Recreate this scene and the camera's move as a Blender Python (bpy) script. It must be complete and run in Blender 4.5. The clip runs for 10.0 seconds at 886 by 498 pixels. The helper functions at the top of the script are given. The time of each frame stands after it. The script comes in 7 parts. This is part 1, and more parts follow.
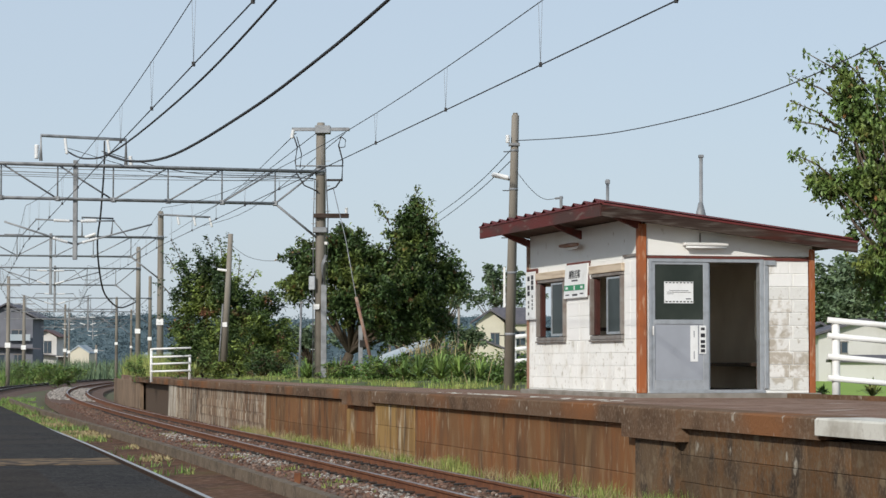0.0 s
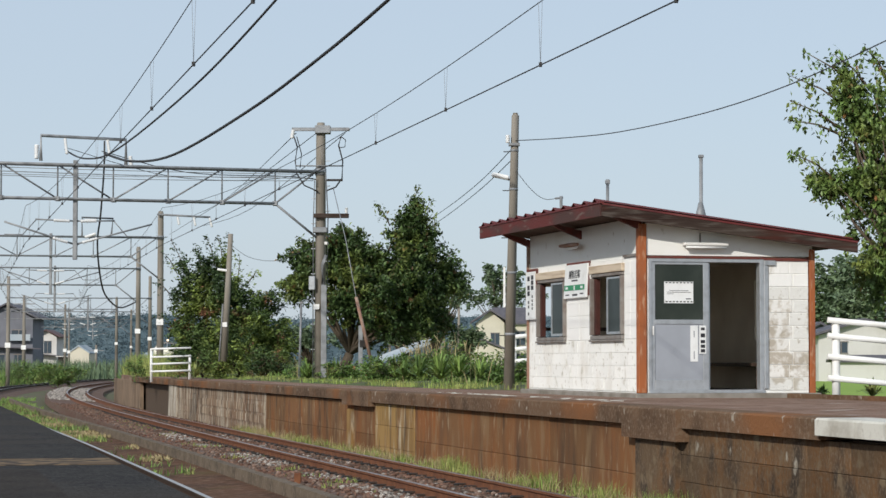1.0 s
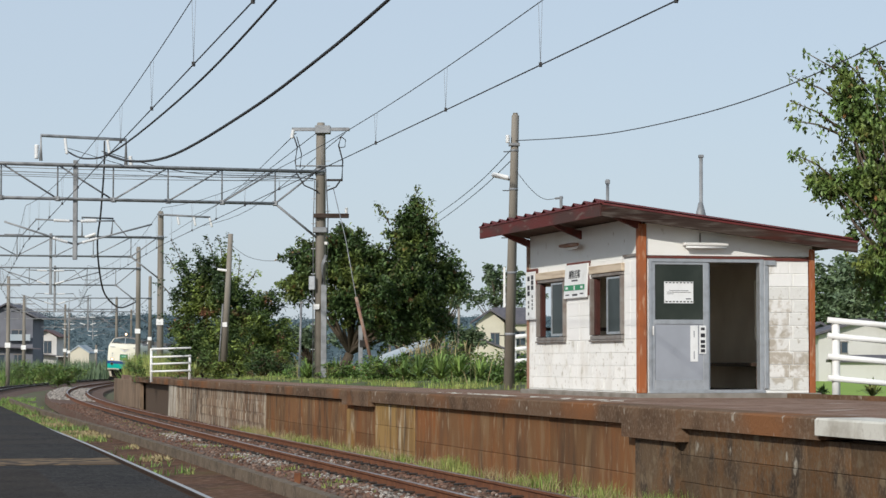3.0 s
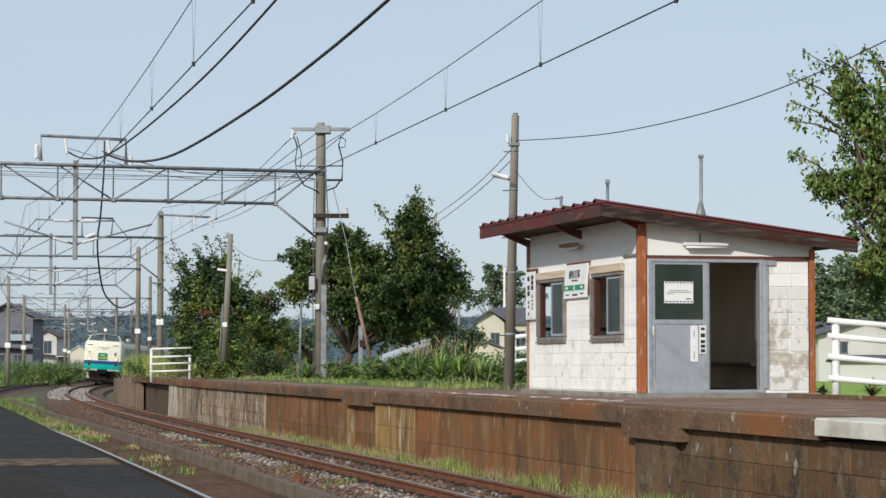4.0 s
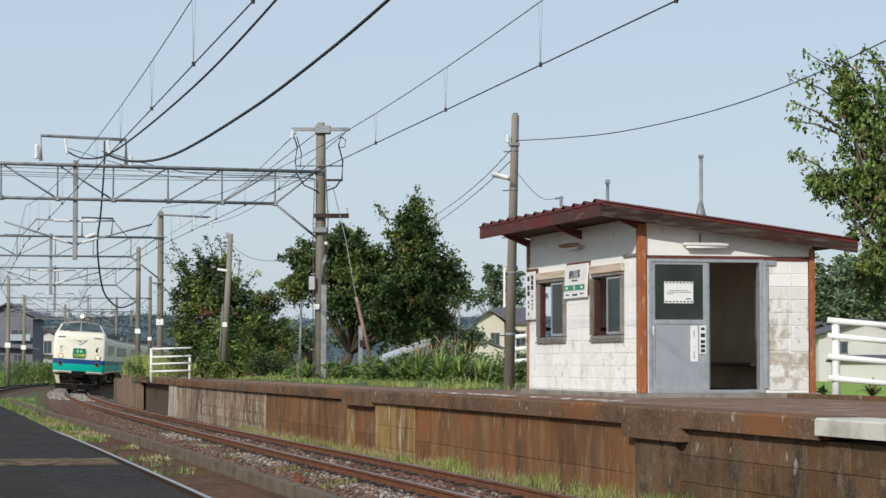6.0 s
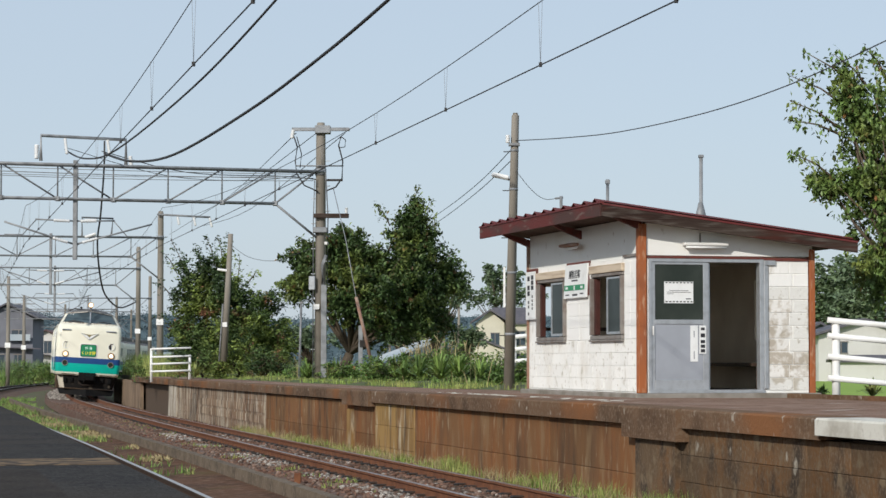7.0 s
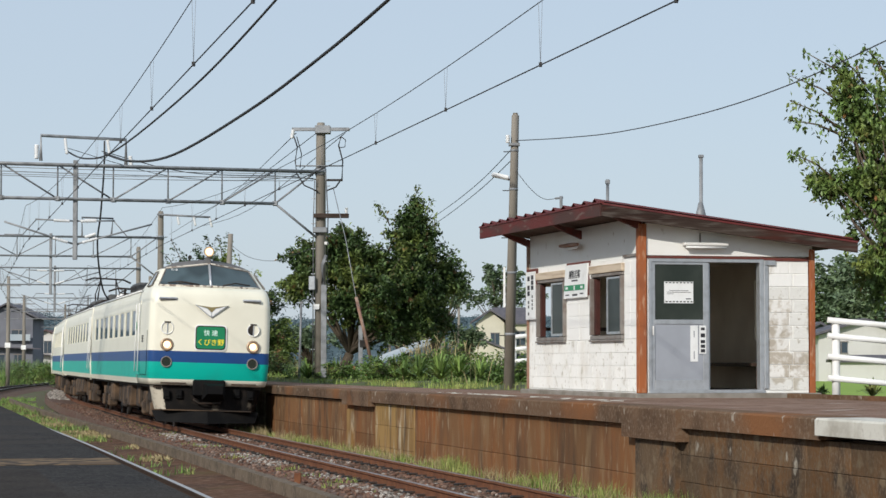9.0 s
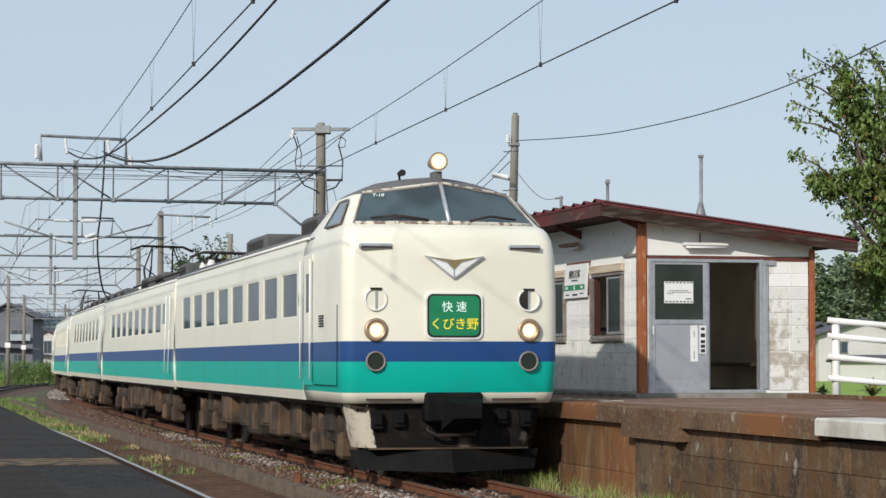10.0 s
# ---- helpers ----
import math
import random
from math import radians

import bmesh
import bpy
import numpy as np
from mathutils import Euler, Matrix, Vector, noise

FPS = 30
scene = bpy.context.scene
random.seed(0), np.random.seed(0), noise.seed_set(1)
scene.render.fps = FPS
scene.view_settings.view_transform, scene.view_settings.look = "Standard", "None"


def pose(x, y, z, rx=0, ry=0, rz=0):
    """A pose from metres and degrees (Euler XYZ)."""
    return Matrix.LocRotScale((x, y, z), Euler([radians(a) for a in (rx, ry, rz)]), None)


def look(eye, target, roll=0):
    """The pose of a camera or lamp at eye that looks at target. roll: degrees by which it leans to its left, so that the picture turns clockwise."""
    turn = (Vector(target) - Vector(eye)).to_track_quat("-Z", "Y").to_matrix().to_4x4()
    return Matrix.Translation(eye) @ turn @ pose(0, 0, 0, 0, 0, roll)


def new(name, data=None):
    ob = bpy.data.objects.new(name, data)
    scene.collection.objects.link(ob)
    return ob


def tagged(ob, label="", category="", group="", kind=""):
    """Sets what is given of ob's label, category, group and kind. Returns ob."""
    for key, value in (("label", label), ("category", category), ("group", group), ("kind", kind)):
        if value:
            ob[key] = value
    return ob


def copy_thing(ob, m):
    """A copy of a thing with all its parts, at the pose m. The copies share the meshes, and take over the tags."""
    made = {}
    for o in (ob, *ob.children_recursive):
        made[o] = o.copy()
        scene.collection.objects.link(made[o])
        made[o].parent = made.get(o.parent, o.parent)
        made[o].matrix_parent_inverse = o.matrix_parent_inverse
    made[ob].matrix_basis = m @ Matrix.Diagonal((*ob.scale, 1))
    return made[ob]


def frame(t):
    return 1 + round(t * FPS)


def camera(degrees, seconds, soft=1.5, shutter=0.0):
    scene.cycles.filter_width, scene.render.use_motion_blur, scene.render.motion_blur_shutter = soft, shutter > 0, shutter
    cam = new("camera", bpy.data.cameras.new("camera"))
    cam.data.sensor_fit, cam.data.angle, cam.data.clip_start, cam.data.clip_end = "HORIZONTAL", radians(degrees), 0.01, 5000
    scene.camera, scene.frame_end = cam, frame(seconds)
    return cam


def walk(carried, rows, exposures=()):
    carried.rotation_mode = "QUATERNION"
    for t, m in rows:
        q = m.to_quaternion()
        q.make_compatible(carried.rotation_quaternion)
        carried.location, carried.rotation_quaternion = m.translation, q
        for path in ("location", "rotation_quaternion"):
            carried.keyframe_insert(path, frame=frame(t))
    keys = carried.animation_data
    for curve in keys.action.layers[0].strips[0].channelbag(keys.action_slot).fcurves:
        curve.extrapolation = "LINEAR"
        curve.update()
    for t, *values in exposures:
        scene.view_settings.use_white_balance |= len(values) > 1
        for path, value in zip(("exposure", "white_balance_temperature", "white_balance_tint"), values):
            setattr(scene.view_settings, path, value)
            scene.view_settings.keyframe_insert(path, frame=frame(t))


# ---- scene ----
import collections
from functools import lru_cache

# ------------------------------------------------------------------ camera
EYE = (0.0, 0.0, 1.6)
cam = camera(21.76, 10.0, soft=1.5)
VIEW = pose(*EYE, 92.764, 0, 0)
walk(cam, [(0.0, VIEW), (10.0, VIEW)], exposures=[(0.0, 0.0, 6500, 10), (10.0, 0.0, 6500, 10)])

# ------------------------------------------------------------------ light
SUN_H = Vector((-0.48, -0.88, 0)).normalized()
SUN_EL = radians(26.5)
sun_dir = Vector((SUN_H.x * math.cos(SUN_EL), SUN_H.y * math.cos(SUN_EL), math.sin(SUN_EL)))
world = bpy.data.worlds.new("sky")
scene.world = world
world.use_nodes = True
wn = world.node_tree
sky = wn.nodes.new("ShaderNodeTexSky")
sky.sky_type = "NISHITA"
sky.sun_disc = False
sky.sun_elevation = SUN_EL
sky.sun_rotation = math.atan2(SUN_H.x, SUN_H.y)
sky.air_density, sky.dust_density, sky.ozone_density = 1.0, 1.0, 2.0
# summer haze: the clear sky is veiled by an even pale blue
veil = wn.nodes.new("ShaderNodeMix")
veil.data_type = "RGBA"
veil.inputs[0].default_value = 0.72
veil.inputs[7].default_value = (5.85, 6.85, 8.05, 1)
wn.links.new(sky.outputs[0], veil.inputs[6])
wn.links.new(veil.outputs[2], wn.nodes["Background"].inputs[0])
wn.nodes["Background"].inputs[1].default_value = 0.1
sun = new("sun", bpy.data.lights.new("sun", "SUN"))
sun.data.energy, sun.data.angle, sun.data.color = 3.2, radians(1.0), (1.0, 0.95, 0.87)
sun.matrix_world = look((0, 0, 50), Vector((0, 0, 50)) - sun_dir)


# ------------------------------------------------------------------ materials
def mat(name, base, rough=0.7, metal=0.0, vary=(), bump=0.0, bump_scale=30.0, island=0.0, obj=0.0, stretch=(1, 1, 1), spec=0.35):
    """vary: rows of (scale, low, high, colour, detail): noise between low and high mixes colour in."""
    m = bpy.data.materials.new(name)
    m.use_nodes = True
    n, l = m.node_tree.nodes, m.node_tree.links
    b = n["Principled BSDF"]
    b.inputs["Roughness"].default_value, b.inputs["Metallic"].default_value = rough, metal
    b.inputs["Specular IOR Level"].default_value = spec
    tc = n.new("ShaderNodeTexCoord")
    mp = n.new("ShaderNodeMapping")
    mp.inputs["Scale"].default_value = stretch
    l.new(tc.outputs["Object"], mp.inputs[0])
    rgb = n.new("ShaderNodeRGB")
    rgb.outputs[0].default_value = (*base, 1)
    out = rgb.outputs[0]
    for scale, low, high, colour, detail in vary:
        t = n.new("ShaderNodeTexNoise")
        t.inputs["Scale"].default_value, t.inputs["Detail"].default_value = scale, detail
        l.new(mp.outputs[0], t.inputs["Vector"])
        r = n.new("ShaderNodeMapRange")
        r.inputs[1].default_value, r.inputs[2].default_value = low, high
        l.new(t.outputs[0], r.inputs[0])
        x = n.new("ShaderNodeMix")
        x.data_type = "RGBA"
        l.new(r.outputs[0], x.inputs[0])
        l.new(out, x.inputs[6])
        x.inputs[7].default_value = (*colour, 1)
        out = x.outputs[2]
    for amount, kind, socket in ((island, "ShaderNodeNewGeometry", "Random Per Island"), (obj, "ShaderNodeObjectInfo", "Random")):
        if amount:
            g = n.new(kind)
            r = n.new("ShaderNodeMapRange")
            r.inputs[3].default_value, r.inputs[4].default_value = 1 - amount, 1 + amount
            l.new(g.outputs[socket], r.inputs[0])
            h = n.new("ShaderNodeHueSaturation")
            l.new(r.outputs[0], h.inputs["Value"])
            l.new(out, h.inputs["Color"])
            out = h.outputs[0]
    l.new(out, b.inputs["Base Color"])
    if bump:
        t = n.new("ShaderNodeTexNoise")
        t.inputs["Scale"].default_value, t.inputs["Detail"].default_value = bump_scale, 5
        l.new(mp.outputs[0], t.inputs["Vector"])
        p = n.new("ShaderNodeBump")
        p.inputs["Strength"].default_value, p.inputs["Distance"].default_value = bump, 0.02
        l.new(t.outputs[0], p.inputs["Height"])
        l.new(p.outputs[0], b.inputs["Normal"])
    return m


def glow(name, colour, strength):
    m = mat(name, colour, 0.4)
    b = m.node_tree.nodes["Principled BSDF"]
    b.inputs["Emission Color"].default_value, b.inputs["Emission Strength"].default_value = (*colour, 1), strength
    return m


M = {}
M["soil"] = mat("soil", (0.1, 0.09, 0.05), 0.95, vary=[(0.15, 0.4, 0.6, (0.07, 0.1, 0.03), 5), (3, 0.45, 0.6, (0.13, 0.1, 0.07), 6)], bump=0.8, bump_scale=6)
M["ballast"] = mat("ballast", (0.14, 0.086, 0.062), 0.95, vary=[(1.2, 0.42, 0.62, (0.13, 0.062, 0.04), 6), (5, 0.5, 0.7, (0.2, 0.15, 0.12), 5)], island=0.45, bump=0.4, bump_scale=25)
M["concrete"] = mat("concrete", (0.16, 0.098, 0.06), 0.92, vary=[(1.2, 0.42, 0.6, (0.09, 0.056, 0.036), 7), (18, 0.5, 0.75, (0.21, 0.155, 0.11), 5), (0.6, 0.5, 0.64, (0.22, 0.1, 0.045), 7), (5, 0.64, 0.72, (0.36, 0.31, 0.25), 7)], bump=0.7, bump_scale=25, spec=0.1)
M["wall"] = mat("wall", (0.185, 0.098, 0.047), 0.92, vary=[(0.8, 0.4, 0.64, (0.24, 0.095, 0.036), 9), (1.5, 0.46, 0.7, (0.11, 0.067, 0.041), 10), (4, 0.52, 0.72, (0.23, 0.145, 0.078), 10), (2.4, 0.58, 0.74, (0.06, 0.045, 0.034), 10), (9, 0.6, 0.75, (0.33, 0.25, 0.16), 9)], stretch=(1, 1, 0.28), bump=0.9, bump_scale=20, spec=0.1, obj=0.12)
M["walldark"] = mat("walldark", (0.115, 0.077, 0.047), 0.92, vary=[(0.8, 0.44, 0.6, (0.155, 0.08, 0.036), 8), (2.2, 0.5, 0.64, (0.058, 0.044, 0.033), 9), (5, 0.57, 0.68, (0.17, 0.125, 0.078), 9), (3.1, 0.66, 0.71, (0.3, 0.27, 0.22), 9), (30, 0.5, 0.7, (0.15, 0.11, 0.075), 6)], stretch=(1, 1, 0.8), bump=1.0, bump_scale=16, spec=0.1, obj=0.2)
M["paving"] = mat("paving", (0.21, 0.125, 0.088), 0.95, vary=[(0.8, 0.42, 0.62, (0.27, 0.18, 0.135), 6), (3, 0.52, 0.64, (0.12, 0.068, 0.047), 8), (1.7, 0.63, 0.7, (0.42, 0.37, 0.32), 7), (30, 0.5, 0.7, (0.3, 0.22, 0.17), 4)], bump=0.4, bump_scale=40, spec=0.1)
M["asphalt"] = mat("asphalt", (0.025, 0.0235, 0.023), 0.95, vary=[(0.3, 0.45, 0.56, (0.038, 0.031, 0.026), 8), (0.9, 0.52, 0.6, (0.018, 0.0175, 0.018), 8), (7, 0.5, 0.66, (0.043, 0.039, 0.036), 7), (45, 0.5, 0.68, (0.08, 0.075, 0.07), 3), (120, 0.56, 0.72, (0.12, 0.115, 0.11), 2)], bump=1.0, bump_scale=60, spec=0.1)
M["rust"] = mat("rust", (0.13, 0.05, 0.025), 0.85, vary=[(8, 0.4, 0.65, (0.2, 0.08, 0.035), 5)], bump=0.3, bump_scale=60)
# rust darkened to put shade on the second track's rails
M["rust_shaded"] = mat("rust_shaded", (0.04, 0.025, 0.018), 0.9, vary=[(8, 0.4, 0.65, (0.06, 0.035, 0.022), 5)])
M["railshine"] = mat("railshine", (0.42, 0.42, 0.42), 0.5, 0.4, vary=[(6, 0.5, 0.75, (0.32, 0.3, 0.28), 4)])
M["railhead"] = mat("railhead", (0.36, 0.29, 0.26), 0.35, 0.7, vary=[(10, 0.4, 0.7, (0.26, 0.17, 0.13), 4)])
M["white"] = mat("white", (0.78, 0.77, 0.74), 0.6, vary=[(2.5, 0.55, 0.75, (0.6, 0.58, 0.53), 5)], bump=0.1)
M["red"] = mat("red", (0.13, 0.022, 0.02), 0.6, vary=[(5, 0.45, 0.7, (0.09, 0.022, 0.022), 5), (1.5, 0.6, 0.75, (0.17, 0.05, 0.045), 5)], bump=0.1)
M["galv"] = mat("galv", (0.28, 0.29, 0.3), 0.6, 0.3, vary=[(4, 0.4, 0.7, (0.17, 0.175, 0.18), 5)], obj=0.15)
M["pole"] = mat("pole", (0.26, 0.235, 0.2), 0.85, vary=[(2, 0.4, 0.65, (0.18, 0.16, 0.13), 5)], stretch=(1, 1, 0.2), bump=0.3, bump_scale=30)
M["wire"] = mat("wire", (0.05, 0.05, 0.052), 0.6, 0.3)
M["leaf"] = mat("leaf", (0.055, 0.1, 0.028), 0.55, vary=[(0.6, 0.4, 0.65, (0.035, 0.075, 0.022), 3)], island=0.45)
M["bark"] = mat("bark", (0.11, 0.085, 0.06), 0.95, bump=0.8, bump_scale=20)
M["hill"] = mat("hill", (0.09, 0.14, 0.13), 1.0, vary=[(0.02, 0.4, 0.6, (0.12, 0.17, 0.17), 6)])
M["cream"] = mat("cream", (0.82, 0.79, 0.66), 0.35, vary=[(1.2, 0.5, 0.8, (0.76, 0.73, 0.6), 5), (0.5, 0.6, 0.8, (0.67, 0.64, 0.53), 6)])
M["blue"] = mat("blue", (0.016, 0.066, 0.22), 0.4, vary=[(1.5, 0.5, 0.8, (0.022, 0.06, 0.18), 5)])
M["teal"] = mat("teal", (0.0, 0.43, 0.34), 0.4, vary=[(1.5, 0.5, 0.8, (0.01, 0.36, 0.29), 5)])
M["under"] = mat("under", (0.03, 0.023, 0.018), 0.85, vary=[(3, 0.45, 0.65, (0.08, 0.055, 0.036), 5)], bump=0.4)
M["roofgrey"] = mat("roofgrey", (0.14, 0.138, 0.138), 0.75, vary=[(1.5, 0.4, 0.7, (0.19, 0.18, 0.17), 6), (6, 0.55, 0.7, (0.1, 0.095, 0.09), 5)], spec=0.2)
M["tinted"] = mat("tinted", (0.014, 0.024, 0.03), 0.05, vary=[(0.55, 0.46, 0.58, (0.04, 0.062, 0.072), 3)], spec=0.06)
M["reflector"] = glow("reflector", (0.85, 0.6, 0.36), 0.55)
M["lamp"] = glow("lamp", (1.0, 0.8, 0.55), 3.5)


M["kerb"] = mat("kerb", (0.17, 0.135, 0.1), 0.9, vary=[(2, 0.4, 0.62, (0.11, 0.088, 0.066), 8), (14, 0.5, 0.7, (0.22, 0.18, 0.14), 5)], bump=0.5, bump_scale=25, spec=0.1)
M["jambred"] = mat("jambred", (0.07, 0.022, 0.017), 0.7, vary=[(6, 0.45, 0.7, (0.04, 0.015, 0.012), 5)])
M["mortar"] = mat("mortar", (0.09, 0.06, 0.04), 0.95, bump=0.4)
M["cess"] = mat("cess", (0.12, 0.064, 0.04), 0.95, vary=[(1.2, 0.44, 0.6, (0.08, 0.046, 0.031), 8), (6, 0.5, 0.64, (0.17, 0.105, 0.07), 8), (0.5, 0.54, 0.66, (0.11, 0.095, 0.04), 7)], bump=1.0, bump_scale=22, spec=0.1)
M["newcon"] = mat("newcon", (0.62, 0.6, 0.53), 0.85, vary=[(2, 0.5, 0.68, (0.42, 0.39, 0.33), 7), (12, 0.55, 0.7, (0.5, 0.47, 0.41), 5)], bump=0.3, bump_scale=40, spec=0.2)
M["tan"] = mat("tan", (0.2, 0.14, 0.085), 0.9, vary=[(7, 0.46, 0.56, (0.05, 0.042, 0.036), 8), (1.5, 0.5, 0.62, (0.12, 0.085, 0.055), 6)], bump=0.4, spec=0.1)
M["asphalt_old"] = mat("asphalt_old", (0.026, 0.021, 0.018), 0.95, vary=[(2, 0.4, 0.65, (0.042, 0.034, 0.028), 7), (60, 0.52, 0.7, (0.075, 0.065, 0.056), 3)], bump=0.8, bump_scale=70, spec=0.15)
M["rice"] = mat("rice", (0.25, 0.36, 0.07), 0.9, vary=[(0.3, 0.4, 0.65, (0.2, 0.31, 0.06), 5), (8, 0.4, 0.7, (0.29, 0.4, 0.1), 3)], spec=0.1)
M["turf"] = mat("turf", (0.07, 0.09, 0.03), 0.95, vary=[(0.7, 0.4, 0.6, (0.11, 0.09, 0.05), 6), (5, 0.4, 0.65, (0.08, 0.13, 0.035), 5)], bump=0.8, bump_scale=8)
M["palestone"] = mat("palestone", (0.3, 0.27, 0.24), 0.9, island=0.5, spec=0.1)
M["sleeper"] = mat("sleeper", (0.1, 0.07, 0.05), 0.95, vary=[(6, 0.4, 0.65, (0.06, 0.045, 0.035), 5)], bump=0.5)
M["iron"] = mat("iron", (0.03, 0.027, 0.025), 0.7, 0.3, vary=[(6, 0.45, 0.7, (0.06, 0.04, 0.03), 4)])
M["whiteblock"] = mat("whiteblock", (0.88, 0.87, 0.84), 0.75, vary=[(1.3, 0.55, 0.76, (0.8, 0.785, 0.74), 7), (4.5, 0.62, 0.74, (0.62, 0.58, 0.51), 8)], stretch=(1, 1, 0.4), bump=0.35, bump_scale=30, obj=0.02)
M["peel"] = mat("peel", (0.74, 0.73, 0.69), 0.8, vary=[(2.6, 0.55, 0.61, (0.5, 0.46, 0.39), 6), (14, 0.6, 0.7, (0.42, 0.38, 0.32), 5)], bump=0.4, bump_scale=20)
M["grime"] = mat("grime", (0.87, 0.86, 0.82), 0.8, vary=[(1.6, 0.52, 0.68, (0.78, 0.75, 0.69), 8), (5, 0.58, 0.7, (0.6, 0.57, 0.5), 9), (14, 0.62, 0.7, (0.5, 0.46, 0.4), 7)], stretch=(1, 1, 0.9), bump=0.4, bump_scale=25, obj=0.04)
M["bare"] = mat("bare", (0.78, 0.76, 0.72), 0.85, vary=[(3.4, 0.46, 0.55, (0.46, 0.41, 0.34), 8), (12, 0.52, 0.62, (0.62, 0.58, 0.52), 7)], bump=0.5, bump_scale=20, obj=0.05)
M["whiteboard"] = mat("whiteboard", (0.86, 0.86, 0.82), 0.6, vary=[(1.1, 0.52, 0.78, (0.78, 0.77, 0.71), 6), (6, 0.66, 0.75, (0.6, 0.56, 0.5), 6)])
M["inside"] = mat("inside", (0.66, 0.58, 0.46), 0.85, vary=[(1.2, 0.45, 0.7, (0.56, 0.48, 0.37), 5)])
M["orange"] = mat("orange", (0.36, 0.11, 0.035), 0.65, vary=[(5, 0.45, 0.65, (0.27, 0.09, 0.04), 6), (20, 0.55, 0.7, (0.45, 0.24, 0.14), 4)], stretch=(1, 1, 0.25), bump=0.2)
M["redbrown"] = mat("redbrown", (0.15, 0.04, 0.03), 0.7, vary=[(7, 0.45, 0.7, (0.1, 0.04, 0.035), 5)], bump=0.2)
M["redfade"] = mat("redfade", (0.12, 0.03, 0.027), 0.75, vary=[(2.5, 0.45, 0.6, (0.075, 0.04, 0.035), 7), (7, 0.58, 0.66, (0.14, 0.1, 0.085), 7)], stretch=(1, 0.3, 1.5), bump=0.25, spec=0.2)
M["greywood"] = mat("greywood", (0.062, 0.046, 0.037), 0.9, vary=[(4, 0.42, 0.62, (0.035, 0.022, 0.018), 8), (9, 0.52, 0.66, (0.1, 0.082, 0.07), 7), (2, 0.56, 0.66, (0.07, 0.024, 0.018), 6)], stretch=(0.25, 1, 2.5), bump=0.4, spec=0.1)
M["soffit"] = mat("soffit", (0.11, 0.075, 0.058), 0.85, vary=[(3, 0.45, 0.7, (0.06, 0.04, 0.032), 6)], stretch=(0.4, 1, 1), bump=0.2, spec=0.15)
M["oldframe"] = mat("oldframe", (0.26, 0.24, 0.22), 0.6, 0.2, vary=[(6, 0.45, 0.7, (0.19, 0.15, 0.13), 5)])
M["alu"] = mat("alu", (0.52, 0.54, 0.56), 0.4, 0.6, vary=[(8, 0.45, 0.75, (0.4, 0.41, 0.42), 4)])
M["panelgrey"] = mat("panelgrey", (0.33, 0.35, 0.39), 0.5, vary=[(2, 0.45, 0.75, (0.28, 0.3, 0.33), 5)])
M["concrete_pale"] = mat("concrete_pale", (0.27, 0.25, 0.22), 0.9, vary=[(3, 0.45, 0.65, (0.18, 0.16, 0.13), 6)], bump=0.4)
M["darkwood"] = mat("darkwood", (0.05, 0.032, 0.022), 0.6, vary=[(4, 0.45, 0.7, (0.08, 0.05, 0.035), 5)])
M["darkglass"] = mat("darkglass", (0.02, 0.027, 0.02), 0.12, vary=[(1.2, 0.45, 0.65, (0.035, 0.043, 0.034), 4)])
M["dullglass"] = mat("dullglass", (0.03, 0.038, 0.036), 0.3, vary=[(1.5, 0.4, 0.7, (0.055, 0.068, 0.068), 4)], spec=0.1)
M["paper"] = mat("paper", (0.8, 0.81, 0.8), 0.55, vary=[(4, 0.55, 0.8, (0.7, 0.7, 0.68), 3)])
M["ink"] = mat("ink", (0.03, 0.03, 0.035), 0.6)
M["inkgrey"] = mat("inkgrey", (0.3, 0.3, 0.32), 0.6)
M["signgreen"] = mat("signgreen", (0.03, 0.27, 0.12), 0.5)
M["whitepaint"] = mat("whitepaint", (0.82, 0.82, 0.8), 0.45, vary=[(4, 0.55, 0.8, (0.68, 0.66, 0.6), 5)])
M["dust"] = mat("dust", (0.13, 0.083, 0.05), 0.9, vary=[(1.6, 0.42, 0.6, (0.045, 0.033, 0.025), 6)], bump=0.3)
M["roofunit"] = mat("roofunit", (0.1, 0.1, 0.098), 0.7, vary=[(3, 0.45, 0.7, (0.06, 0.058, 0.055), 5)])
# dark colour of the solid block that stands in for a shaded car interior
M["dim_interior"] = mat("dim_interior", (0.05, 0.06, 0.065), 0.9)
M["screen"] = mat("screen", (0.06, 0.09, 0.1), 0.06, vary=[(0.9, 0.45, 0.6, (0.03, 0.045, 0.05), 2)], spec=0.6)
M["copper"] = mat("copper", (0.42, 0.3, 0.2), 0.4, 0.5)
M["gold"] = mat("gold", (0.38, 0.3, 0.14), 0.35, 0.6)
M["slate"] = mat("slate", (0.006, 0.006, 0.0065), 0.7, vary=[(3, 0.45, 0.7, (0.012, 0.011, 0.01), 6)], spec=0.12)
M["skirt_side"] = mat("skirt_side", (0.52, 0.47, 0.38), 0.7, vary=[(2.2, 0.5, 0.53, (0.03, 0.026, 0.022), 7), (9, 0.55, 0.7, (0.3, 0.25, 0.18), 5)], spec=0.2)
M["skirt"] = mat("skirt", (0.011, 0.01, 0.0095), 0.8, vary=[(1.1, 0.62, 0.65, (0.11, 0.095, 0.075), 5), (6, 0.5, 0.7, (0.022, 0.018, 0.015), 5)], spec=0.1)
M["boardgreen"] = glow("boardgreen", (0.01, 0.16, 0.07), 0.35)
M["boardwhite"] = glow("boardwhite", (0.6, 0.75, 0.68), 0.35)
M["boardyellow"] = glow("boardyellow", (0.8, 0.62, 0.03), 0.35)
